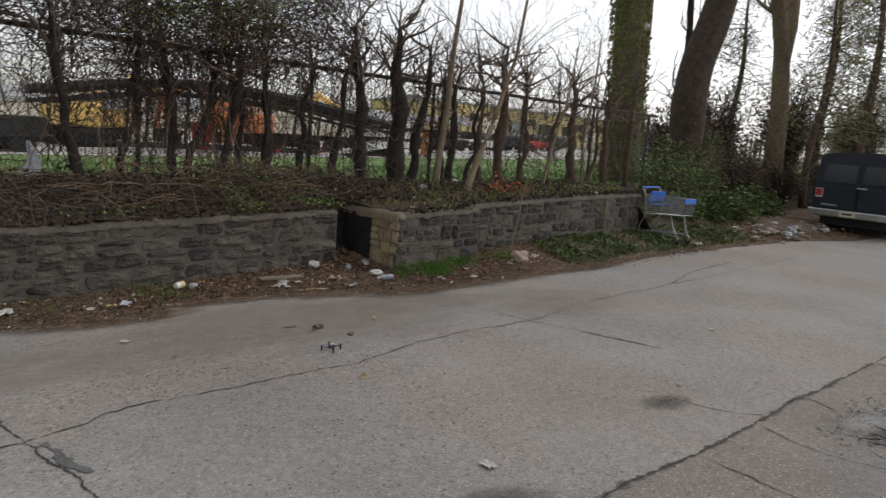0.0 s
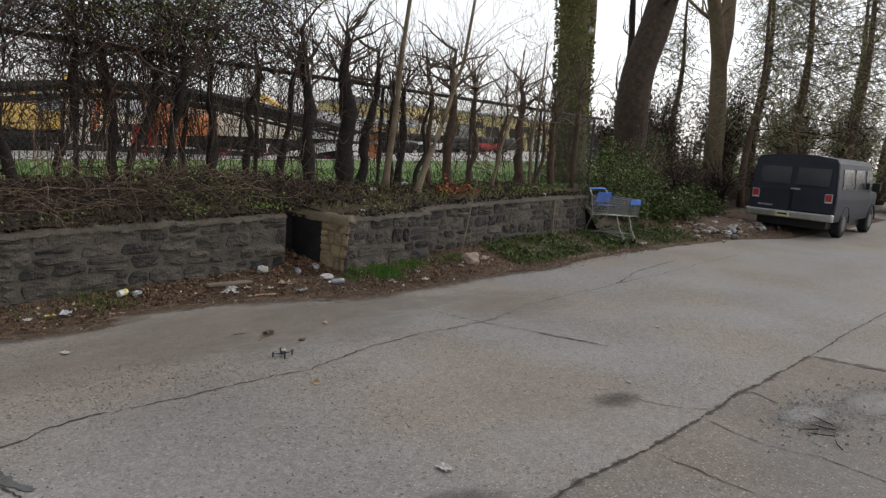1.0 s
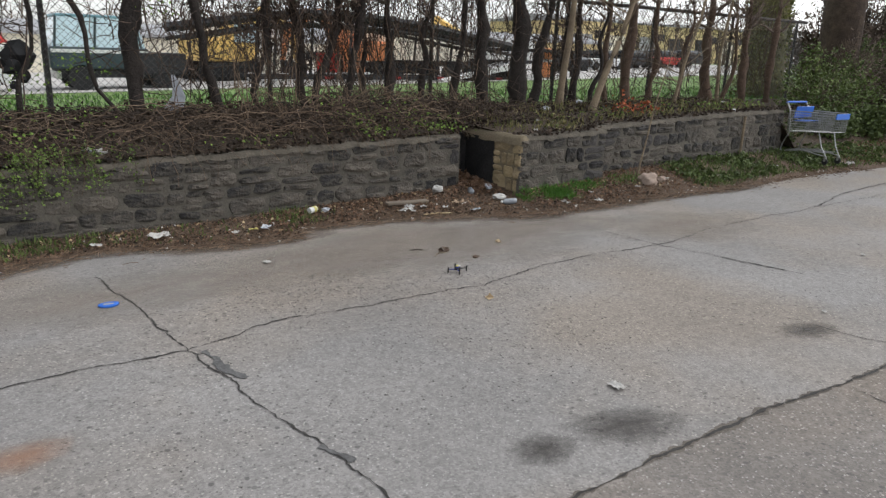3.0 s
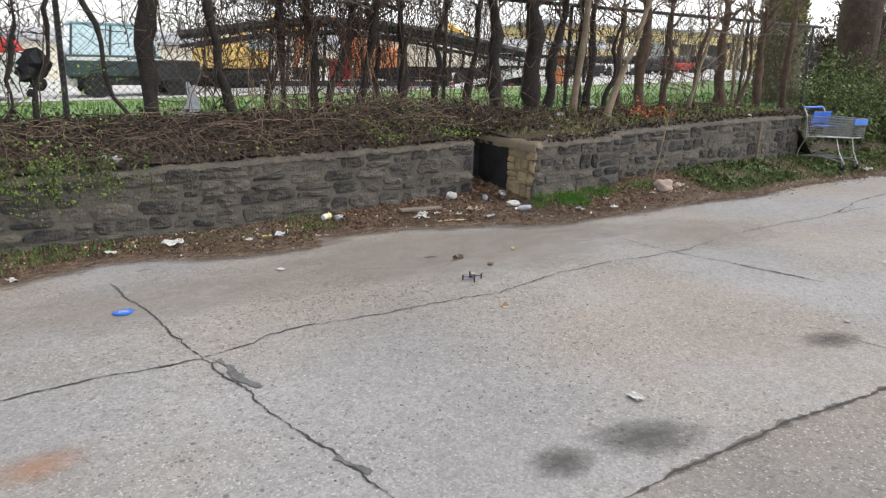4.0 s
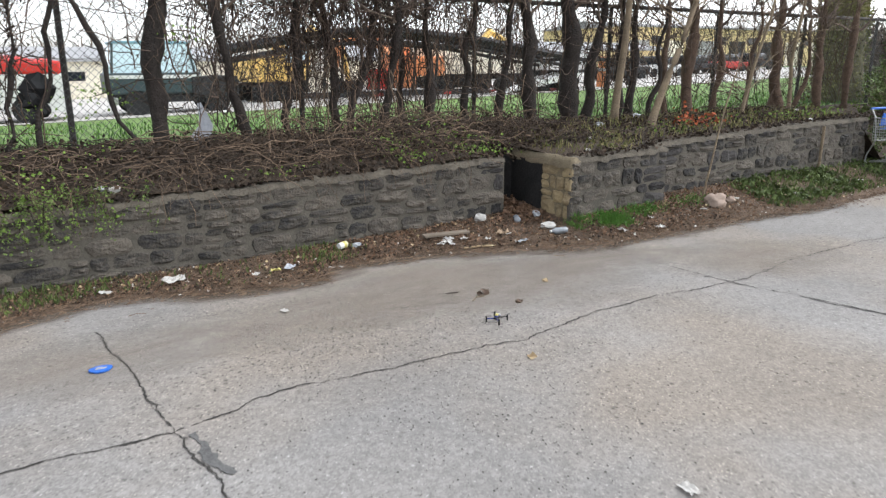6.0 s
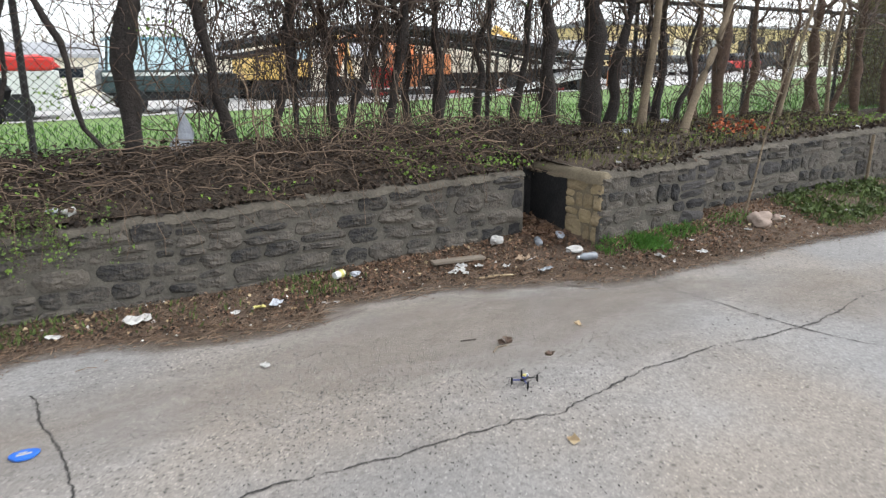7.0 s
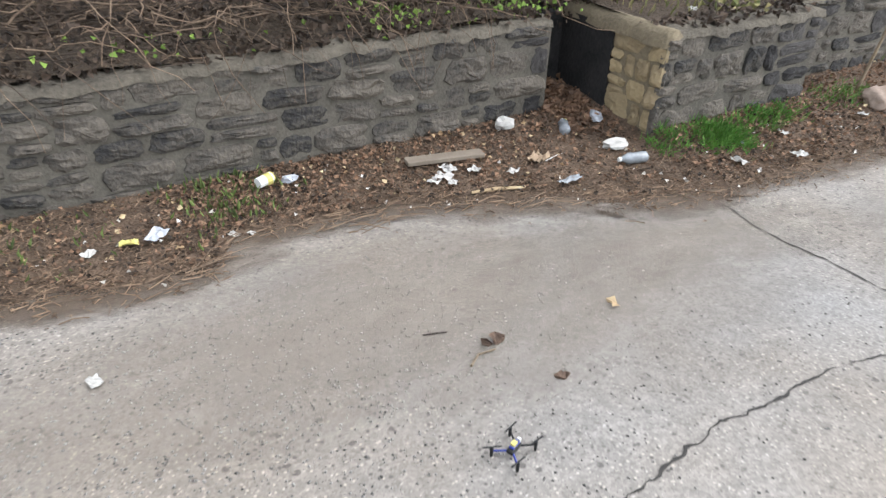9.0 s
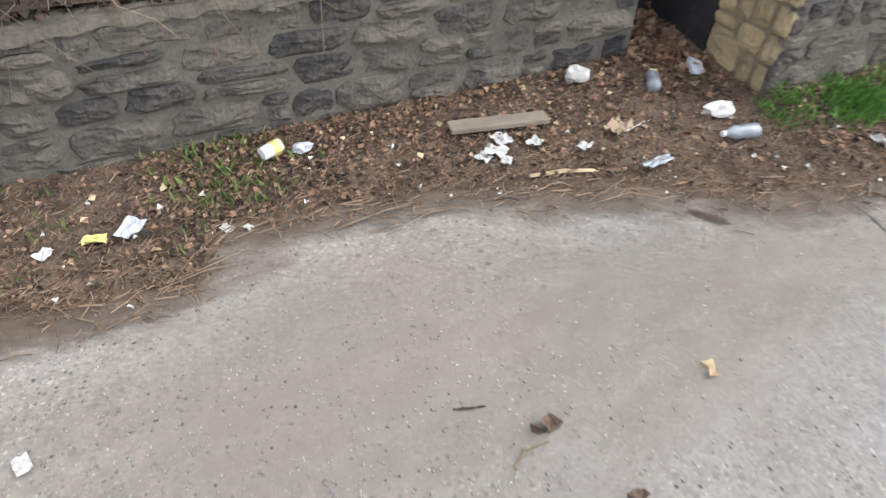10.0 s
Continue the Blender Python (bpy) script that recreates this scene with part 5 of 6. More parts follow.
for x, y, s, m, lab in ((6.44, 6.15, 0.12, PAPER, "flattened white paper by the road's edge"), (6.9, 6.08, 0.12, PAPER, "flattened white paper by the road's edge"),
                        (7.0, 6.3, 0.08, PAPER, "small white paper scrap"), (7.88, 6.33, 0.08, PAPER, "small white paper scrap"), (6.6, 6.3, 0.06, CLEAR, "small clear plastic scrap"),
                        (3.03, 6.72, 0.1, YELLOW, "flattened yellow wrapper in the verge"), (3.16, 6.74, 0.13, GREY_BAG, "torn grey plastic wrapper"),
                        (2.86, 6.7, 0.08, PAPER, "dirty paper scrap in the verge"), (3.5, 6.66, 0.07, PAPER, "dirty paper scrap in the verge"), (3.58, 6.64, 0.05, PAPER, "dirty paper scrap in the verge"),
                        (2.25, 6.88, 0.2, PAPER, "folded white paper in the gutter"), (1.03, 6.52, 0.1, PAPER, "small white litter by the road"), (1.75, 6.85, 0.1, PAPER, "pale litter under the wall"),
                        (2.8, 5.82, 0.075, PAPER, "small white paper on the road"), (3.52, 2.88, 0.1, PAPER, "crumpled white paper on the road"), (5.61, 2.85, 0.05, PAPER, "small white scrap on the road"),
                        (9.6, 6.3, 0.1, PAPER, "white litter at the verge"), (11.2, 6.4, 0.1, PAPER, "white litter in the ground ivy"), (12.9, 6.1, 0.2, PAPER, "white crumpled litter by the trolley"),
                        (8.6, 6.45, 0.1, PAPER, "white litter beside the boulder"), (7.4, 3.4, 0.06, PAPER, "small pale scrap on the road")):
    scrap("litter_scrap", x, y, s * 0.85, s * 0.6, m, lab)
blue = Geo()
blue.add([(0.1 * math.cos(a) * (1 + 0.1 * math.sin(3 * a)), 0.075 * math.sin(a), z) for z in (0.004, 0.012) for a in [k * 6.283 / 20 for k in range(20)]],
         [tuple(range(20, 40)), tuple(range(19, -1, -1))] + [(k, (k + 1) % 20, 20 + (k + 1) % 20, 20 + k) for k in range(20)])
wrapper = solid("blue_wrapper", blue, BLUE_PLASTIC, "flattened blue and white snack wrapper on the road", "wrapper", at=(1.58, 5.44, 0.002))
wrapper.scale = (0.62, 0.62, 1)
mark = Geo()
mark.box((-0.05, -0.012, 0.0122), (0.05, 0.012, 0.0135))
mark.box((-0.035, 0.022, 0.0122), (0.02, 0.034, 0.0135))
part("pale_print", mark, PAPER, wrapper, "pale printed bars")
lf = Geo()
lf.leaf((0, 0, 0.012), 0.065, (1, 0.2, 0.1), 0.3, 0.6)
lf.leaf((0.01, -0.01, 0.016), 0.06, (0.4, 1, 0.3), 0.3, 0.6)
lf.leaf((0.0, 0.0, 0.01), 0.055, (-0.6, 0.7, 0.2), 0.35, 0.55)
solid("dead_leaf", lf, BARK_RED, "curled dark brown dead leaf on the road", "leaf", at=(4.2, 5.37, 0.002))
solid("twig", Geo().tube([(0, 0, 0.008), (0.06, 0.03, 0.012), (0.14, 0.02, 0.008)], [0.005, 0.005, 0.003], 5), BARK_PALE, "short bent twig on the road", "twig", at=(4.06, 5.3, 0.0), turn=10)
solid("twig", Geo().tube([(0, 0, 0.006), (0.05, 0.0, 0.01), (0.1, 0.01, 0.006)], [0.004, 0.004, 0.003], 5), BARK_DARK, "short dark twig on the road", "twig", at=(3.98, 5.55, 0.0), turn=-20)
for x, y, m in ((4.34, 5.08, BARK_RED), (4.83, 5.37, TAN_LEAF), (3.78, 4.28, TAN_LEAF)):
    lf = Geo()
    lf.leaf((0, 0, 0.006), U(0.035, 0.06), (1, 0, 0.15), 0.3, 0.5)
    lf.leaf((0, 0, 0.006), U(0.03, 0.05), (0.2, 1, 0.2), 0.3, 0.5)
    solid("dead_leaf", lf, m, "small dead leaf on the road", "leaf", at=(x, y, 0.002), turn=U(0, 360))
for x, y, n in ((4.0, 6.52, 5), (4.15, 6.45, 4), (3.3, 6.4, 3), (5.0, 6.3, 3)):
    g = Geo()
    for _ in range(n):
        a, s = U(-0.9, 0.9), U(0.1, 0.28)
        g.tube([(U(-0.1, 0.1), U(-0.06, 0.06), 0.012), (s * 0.5, s * 0.5 * a, 0.03), (s, s * a + U(-0.03, 0.03), 0.012)], [0.003, 0.0025, 0.0015], 4, False)
    solid("dry_branch", g, CANE, "dry broken twiggy branch at the road's edge", "branch", kind="stuff", at=(x, y, ground(x, y)), turn=U(-30, 40))
boulder = Geo().lump((0, 0, 0.05), 0.115, 0.3, 3, (1.25, 0.9, 0.75), 4.0)
solid("boulder", boulder, ROCK, "rounded pinkish boulder at the foot of the wall", "boulder", at=(8.2, 6.42, 0.08), smooth=True)
solid("boulder", Geo().lump((0, 0, 0.03), 0.06, 0.3, 2, (1.2, 0.9, 0.7), 9.0), ROCK, "small broken stone beside the boulder", "stone", at=(8.5, 6.45, 0.08))

solid("bank_fill", Geo().lump((0, 0, 0), 0.5, 0.2, 3, (1.1, 0.7, 1.2), 6), BANK, "earth slumped round the wall's end", "ground", kind="structure", at=(12.6, 7.3, 0.1), smooth=True)

# litter on the bank
for x, y, r, m, lab in ((1.95, 7.42, 0.09, PAPER, "crumpled white litter on top of the wall"), (1.85, 7.5, 0.07, GREY_BAG, "grey plastic litter on top of the wall"), (8.0, 8.2, 0.1, GREY_BAG, "grey plastic bag on the bank"),
                        (7.3, 7.6, 0.06, PAPER, "white litter on the bank"), (6.7, 7.0, 0.045, PAPER, "white litter on top of the pier"), (10.3, 7.6, 0.05, CARD, "brown litter on the bank"),
                        (4.9, 8.0, 0.06, PAPER, "white litter in the brambles"), (2.15, 8.6, 0.07, GREY_BAG, "grey rag in the brambles"), (11.0, 7.1, 0.07, WHITE_PLASTIC, "white plastic tub on top of the wall"),
                        (12.3, 7.4, 0.12, BARK_DARK, "dark burnt lump on top of the wall"), (13.0, 8.6, 0.08, PAPER, "white litter on the bank"), (9.2, 8.7, 0.12, GREY_BAG, "pale plastic bag under the fence")):
    crumple("litter_lump", x, y, r * 0.65, m, lab, "litter", z=bank_z(x, y))
solid("post_stub", Geo().tube([(0, 0, 0), (0.005, 0, 0.66)], 0.02, 7), BARK_PALE, "thin pale stake standing against the wall", "stake", at=(10.95, 6.86, 0.17))
# hanging bags on the fence
g = Geo().tube([(0.0, 0, 0.02), (0.02, 0, -0.1), (0.05, 0, -0.22), (0.02, 0, -0.34), (-0.03, 0, -0.46), (-0.02, 0, -0.58), (0.03, 0, -0.64)], [0.012, 0.04, 0.075, 0.1, 0.125, 0.1, 0.03], 11)
g.v = [(x + 0.06 * noise.noise(Vector((x * 9, y * 9, z * 7))), y * 0.5 + 0.04 * noise.noise(Vector((x * 11, z * 9, 3))), z) for x, y, z in g.v]
solid("hanging_bag", g, GREY_BAG, "torn white plastic bag snagged on the fence", "bag", at=(3.02, FENCE_Y - 0.1, 1.3), smooth=False)
g = Geo()
for i in range(4):
    g.lump((U(-0.04, 0.04), 0, -0.1 * i), 0.16 - 0.035 * i, 0.35, 2, (0.9, 0.35, 0.8), i * 2.7 + 9)
solid("hanging_bag", g, BLACK, "black plastic bag snagged on the fence", "bag", at=(1.53, FENCE_Y - 0.08, 1.5))
solid("white_flake", Geo().lump((0, 0, 0), 0.13, 0.3, 2, (1, 0.4, 0.8), 3), PAPER, "white patch of torn paper stuck to the ivied trunk", "litter", at=(16.55, 9.66, 4.65))

# ---- quadcopter resting on the road ----
drone = thing("toy_quadcopter", "small dark blue and black toy quadcopter standing on the road", "drone", (3.97, 4.87, 0.002), 25)
g = Geo()
g.box((-0.045, -0.02, 0.03), (0.045, 0.02, 0.055), bevel=0.008)
part("body", g, BLACK, drone)
g = Geo()
g.box((-0.03, -0.014, 0.055), (0.035, 0.014, 0.068), bevel=0.005)
part("canopy", g, DRONE_BLUE, drone, "dark blue canopy")
part("battery", Geo().box((-0.02, -0.012, 0.068), (0.012, 0.012, 0.082)), YELLOW, drone, "small yellow battery")
part("camera_pod", Geo().box((0.036, -0.01, 0.05), (0.052, 0.01, 0.072), bevel=0.003), WHITE_PLASTIC, drone, "pale camera pod")
for sx in (1, -1):
    for sy in (1, -1):
        c = (0.085 * sx, 0.075 * sy)
        part("arm", Geo().tube([(0.03 * sx, 0.012 * sy, 0.04), (c[0], c[1], 0.042)], [0.006, 0.005], 6), DRONE_BLUE if sx < 0 else BLACK, drone)
        pod = part("motor_pod", Geo().tube([(c[0], c[1], 0.0), (c[0], c[1], 0.012), (c[0], c[1], 0.06), (c[0], c[1], 0.068)], [0.004, 0.009, 0.009, 0.004], 8), BLACK, drone)
        part("propeller", Geo().box((-0.05, -0.005, 0), (0.05, 0.005, 0.002), pose(c[0], c[1], 0.067, 8, 0, U(0, 180))), BLACK, pod)

drone.scale = (0.66, 0.66, 0.66)

# ---- shopping trolley ----
trolley = thing("shopping_trolley", "empty grey wire shopping trolley with blue plastic seat and handle", "trolley", (12.35, 6.83, verge_z(12.35, 6.4) + 0.01), -97)
# local x runs from the handle (0) to the nose (0.95)


def wire(name, pts, r=0.006, parent=trolley, m=CART_METAL, n=5, label=""):
    return part(name, Geo().tube(pts, r, n), m, parent, label)


BW0, BW1, ZB, ZT = 0.29, 0.2, 0.5, 0.86


def half(k):
    return BW0 + (BW1 - BW0) * k


basket = Geo()
for i in range(25):
    k = i / 24
    x, w = 0.08 + 0.85 * k, half(k)
    zb, zt = ZB + 0.05 * k, ZT + 0.0 * k
    basket.tube([(x, -w, zt), (x, -w + 0.03, zb), (x, w - 0.03, zb), (x, w, zt)], 0.0055, 3)
for j in range(9):
    v = j / 8
    for s in (-1, 1):
        basket.tube([(0.08, s * (BW0 - 0.03 * (1 - v)), ZB + (ZT - ZB) * v), (0.93, s * (BW1 - 0.03 * (1 - v)), ZB + 0.05 + (ZT - ZB - 0.05) * v)], 0.0045 if j < 8 else 0.009, 4)
for j in range(9):
    w = -1 + j / 4
    basket.tube([(0.08, w * (BW0 - 0.03), ZB), (0.93, w * (BW1 - 0.03), ZB + 0.05)], 0.003, 3)
    basket.tube([(0.93, w * BW1 * 0.95, ZB + 0.05), (0.95, w * BW1, ZT)], 0.003, 3)
part("basket", basket, CART_METAL, trolley, "grey wire basket")
part("nose_panel", Geo().box((0.945, -0.19, ZB + 0.27), (0.962, 0.19, ZT + 0.005), bevel=0.005), BLUE_PLASTIC, trolley, "blue plastic nose panel")
part("seat_flap", Geo().box((-0.008, -0.25, 0.0), (0.008, 0.25, 0.2), pose(0.16, 0, 0.74, 0, 12, 0), bevel=0.005), BLUE_PLASTIC, trolley, "blue plastic child-seat flap")
part("seat_base", Geo().box((0.16, -0.23, 0.69), (0.36, 0.23, 0.705), bevel=0.004), BLUE_PLASTIC, trolley)
part("handle", Geo().tube([(0, -0.28, 1.0), (0, 0.28, 1.0)], 0.018, 8), BLUE_PLASTIC, trolley, "blue plastic handle bar")
for s in (-1, 1):
    wire("side_frame", [(0.0, 0.27 * s, 1.0), (0.1, 0.28 * s, ZT), (0.14, 0.27 * s, 0.5), (0.02, 0.27 * s, 0.26), (0.0, 0.27 * s, 0.13)], 0.011, n=6)
    wire("lower_rail", [(0.0, 0.27 * s, 0.15), (0.45, 0.23 * s, 0.2), (0.9, 0.19 * s, 0.14)], 0.011, n=6)
    wire("strut", [(0.7, 0.22 * s, 0.53), (0.78, 0.21 * s, 0.3), (0.88, 0.19 * s, 0.14)], 0.01, n=6)
    for x, w in ((0.02, 0.27), (0.88, 0.19)):
        caster = part("caster", Geo().box((x - 0.02, w * s - 0.018, 0.06), (x + 0.02, w * s + 0.018, 0.15)), CART_METAL, trolley)
        part("wheel", Geo().tube([(x, w * s - 0.014, 0.058), (x, w * s + 0.014, 0.058)], 0.055, 14), RUBBER, caster, "black rubber wheel")
rack = Geo()
for j in range(7):
    w = -1 + j / 3
    rack.tube([(0.08, 0.24 * w, 0.18), (0.85, 0.17 * w, 0.2)], 0.004, 4)
part("bottom_rack", rack, CART_METAL, trolley)

trolley.scale = (0.86, 0.88, 0.92)

# ---- litter heap by the van ----
heap = Geo()
for _ in range(280):
    x, y = rnd.gauss(17.9, 1.0), rnd.gauss(6.2, 0.35)
    heap.lump((x, y, 0.05 + U(0, 0.16)), U(0.03, 0.09), 0.45, 1, (1, 1, 0.6), U(0, 90))
solid("litter_heap", heap, mat("mixed_litter", (0.42, 0.38, 0.33), (0.07, 0.05, 0.035), 0.7, 3, 30, 0.5, random_by="island"), "heap of pale bags, paper and rubble by the bank", "litter", kind="stuff")
mound = Geo().lump((0, 0, 0), 1, 0.15, 3, (2.2, 0.9, 0.3), 2)
solid("soil_mound", mound, DIRT, "low mound of leaf litter and soil beside the van", "ground", kind="structure", at=(18.4, 6.5, -0.02), smooth=True)
for _ in range(26):
    x, y = rnd.gauss(17.8, 0.9), rnd.gauss(6.1, 0.3)
    crumple("litter_bag", x, y, U(0.05, 0.11), rnd.choice((PAPER, GREY_BAG, CARD, GREY_BAG, CLEAR)), "crumpled white litter on the heap", "litter", (1.2, 0.9, 0.6), z=0.12)
scatter(900, BROWN_LEAF, "far_leaves", "brown leaves at the road's edge by the heap", (0.03, 0.08), (13, 20))

# ---- black van ----
STEEL_GREY = mat("grey_wheel_steel", (0.16, 0.16, 0.16), (0.09, 0.09, 0.09), 0.5, 8, 40, 0.1, metal=0.5)
van = thing("black_van", "dull black full-size passenger van parked at the road's edge", "van", (19.25, 5.24, 0.0), -2.5)


prof = [(-0.97, 0.42), (-0.99, 0.6), (-1.0, 0.95), (-0.99, 1.15), (-0.965, 1.5), (-0.93, 1.8), (-0.87, 1.9), (-0.45, 1.96), (0, 1.97)]
prof = prof + [(-a, b) for a, b in prof[-2::-1]]
g = Geo()
stations = [(0.02, 0.985, 0.0), (0.07, 1.0, 0.0), (0.6, 1.0, 0.0), (1.6, 1.0, 0.0), (2.6, 1.0, 0.0), (3.35, 1.0, 0.0), (3.75, 0.98, 0.45), (4.2, 0.96, 0.9), (4.55, 0.92, 0.97)]
vs = []
for x, w, cut in stations:
    for a, b in prof:
        lim = 1.97 - 0.95 * cut
        top = min(b, lim) if b > 1.1 else b
        rake = -0.0 if x > 0.5 else max(0, (b - 1.1)) * 0.12
        vs.append((x + rake, a * w, top))
n = len(prof)
g.add(vs, [(i * n + k, i * n + k + 1, (i + 1) * n + k + 1, (i + 1) * n + k) for i in range(len(stations) - 1) for k in range(n - 1)] + [tuple(range(n)), tuple((len(stations) - 1) * n + k for k in range(n - 1, -1, -1))]
      + [(k * n, (k + 1) * n, (k + 1) * n + n - 1, k * n + n - 1) for k in range(len(stations) - 1)])
body = part("body", g, VAN_PAINT, van, smooth=False)
for s in (-1, 1):
    y0, y1 = (0.03, 0.9) if s > 0 else (-0.9, -0.03)
    rear = part("rear_door", Geo().box((-0.012, y0, 0.62), (0.006, y1, 1.12), bevel=0.006), VAN_PAINT, van)
    pane = Geo()
    ya, yb = (0.07, 0.8) if s > 0 else (-0.8, -0.07)
    pane.add([(0.035, ya, 1.24), (0.035, yb, 1.24), (0.115, yb * 0.97, 1.66), (0.115, ya, 1.66), (0.012, ya, 1.24), (0.012, yb, 1.24), (0.064, yb * 0.97, 1.66), (0.064, ya, 1.66)],
             [(4, 5, 6, 7), (0, 3, 2, 1), (0, 1, 5, 4), (1, 2, 6, 5), (2, 3, 7, 6), (3, 0, 4, 7)])
    part("rear_window", pane, DARK_GLASS, van, "dark rear window")
    lamp = part("tail_lamp", Geo().box((-0.035, s * 0.83 - 0.085, 0.86), (0.0, s * 0.83 + 0.085, 1.08), bevel=0.008), CHROME, van, "chrome-framed square tail lamp")
    part("lens", Geo().box((-0.045, s * 0.83 - 0.065, 0.9), (-0.03, s * 0.83 + 0.065, 1.06), bevel=0.005), RED_LENS, lamp, "red lens")
    part("reversing_lens", Geo().box((-0.044, s * 0.83 - 0.065, 0.875), (-0.03, s * 0.83 + 0.065, 0.9)), WHITE_PLASTIC, lamp)
    for wx in (1.05, 3.85):
        wh = part("wheel", Geo().tube([(wx, s * 0.74, 0.34), (wx, s * 0.78, 0.34), (wx, s * 0.95, 0.34), (wx, s * 0.98, 0.34)], [0.3, 0.34, 0.34, 0.3], 24), RUBBER, van, "black tyre")
        part("rim", Geo().tube([(wx, s * 0.975, 0.34), (wx, s * 0.99, 0.34)], [0.2, 0.17], 20), STEEL_GREY, wh, "grey steel rim")
        arch = Geo().tube([(wx + 0.42 * math.cos(a), s * 0.985, 0.36 + 0.42 * math.sin(a)) for a in [math.pi * q / 12 for q in range(13)]], 0.018, 6)
        part("wheel_arch", arch, STEEL_DARK, van)
    for wx0, wx1 in ((0.45, 1.5), (1.6, 2.6), (2.75, 3.4)):
        w = Geo()
        w.add([(wx0, s * 1.0, 1.2), (wx1, s * 1.0, 1.2), (wx1 - 0.05, s * 0.962, 1.68), (wx0 + 0.05, s * 0.962, 1.68), (wx0, s * 0.95, 1.2), (wx1, s * 0.95, 1.2), (wx1, s * 0.85, 1.68), (wx0, s * 0.85, 1.68)],
              [(0, 1, 2, 3), (7, 6, 5, 4), (0, 4, 5, 1), (1, 5, 6, 2), (2, 6, 7, 3), (3, 7, 4, 0)])
        part("side_window", w, DARK_GLASS, van)
mirror = part("door_mirror", Geo().box((3.25, -1.22, 1.15), (3.33, -1.02, 1.38), bevel=0.02), BLACK, van, "black door mirror")
part("roof_gutter", Geo().tube([(0.12, -0.86, 1.86), (3.4, -0.86, 1.87)], 0.014, 5), CHROME, van)
part("door_seam", Geo().box((-0.02, -0.008, 0.6), (0.002, 0.008, 1.15)), BLACK, van)
part("door_handle", Geo().box((-0.05, -0.19, 1.12), (-0.015, 0.03, 1.16), bevel=0.008), CHROME, van, "chrome door handle")
bumper = part("rear_bumper", Geo().box((-0.14, -1.0, 0.42), (0.02, 1.0, 0.6), bevel=0.03), CHROME, van, "dull chrome rear bumper")
plate = part("number_plate", Geo().box((-0.155, -0.05, 0.45), (-0.138, 0.27, 0.58), bevel=0.003), PLATE, bumper, "pale yellow plate with dark bar")
part("badge", Geo().box((-0.02, 0.4, 0.68), (-0.011, 0.75, 0.72)), CHROME, van, "plain chrome badge bar")
part("underbody", Geo().box((0.2, -0.8, 0.22), (4.3, 0.8, 0.45)), BLACK, van)
part("plate_bar", Geo().box((-0.16, 0.0, 0.5), (-0.154, 0.22, 0.54)), STEEL_DARK, bumper)

# pale parked car past the van
car = thing("white_car", "white parked car beyond the van", "car", (31.5, 2.7, 0), -3)
g = Geo()
sec = [(0, 0.45, 0.62, 0.9), (0.15, 0.35, 0.95, 0.86), (0.9, 0.3, 1.0, 0.88), (1.3, 0.3, 1.42, 0.72), (2.6, 0.3, 1.42, 0.72), (3.3, 0.3, 0.98, 0.86), (4.2, 0.35, 0.85, 0.84), (4.4, 0.45, 0.6, 0.8)]
vs = []
for x, z0, z1, w in sec:
    vs += [(x, -0.88, z0), (x, -0.88, min(z1, 0.92)), (x, -w, z1), (x, w, z1), (x, 0.88, min(z1, 0.92)), (x, 0.88, z0)]
g.add(vs, [(6 * i + k, 6 * i + k + 1, 6 * i + k + 7, 6 * i + k + 6) for i in range(len(sec) - 1) for k in range(5)] + [(0, 1, 2, 3, 4, 5), tuple(6 * 7 + k for k in (5, 4, 3, 2, 1, 0))])
part("body", g, TRUCK_WHITE, car)
part("rear_window", Geo().add([(0.93, -0.7, 1.03), (0.93, 0.7, 1.03), (1.25, 0.62, 1.39), (1.25, -0.62, 1.39), (1.0, -0.7, 1.0), (1.0, 0.7, 1.0), (1.3, 0.62, 1.36), (1.3, -0.62, 1.36)], [(0, 1, 2, 3), (4, 7, 6, 5), (0, 4, 5, 1), (3, 2, 6, 7)]), DARK_GLASS, car)
for wx in (0.8, 3.5):
    for s in (-1, 1):
        part("wheel", Geo().tube([(wx, s * 0.7, 0.31), (wx, s * 0.9, 0.31)], 0.31, 18), RUBBER, car)

# ---- yard beyond the lawn ----


def yard_z(x, y=30):
    return field_z(x, y) + 0.03


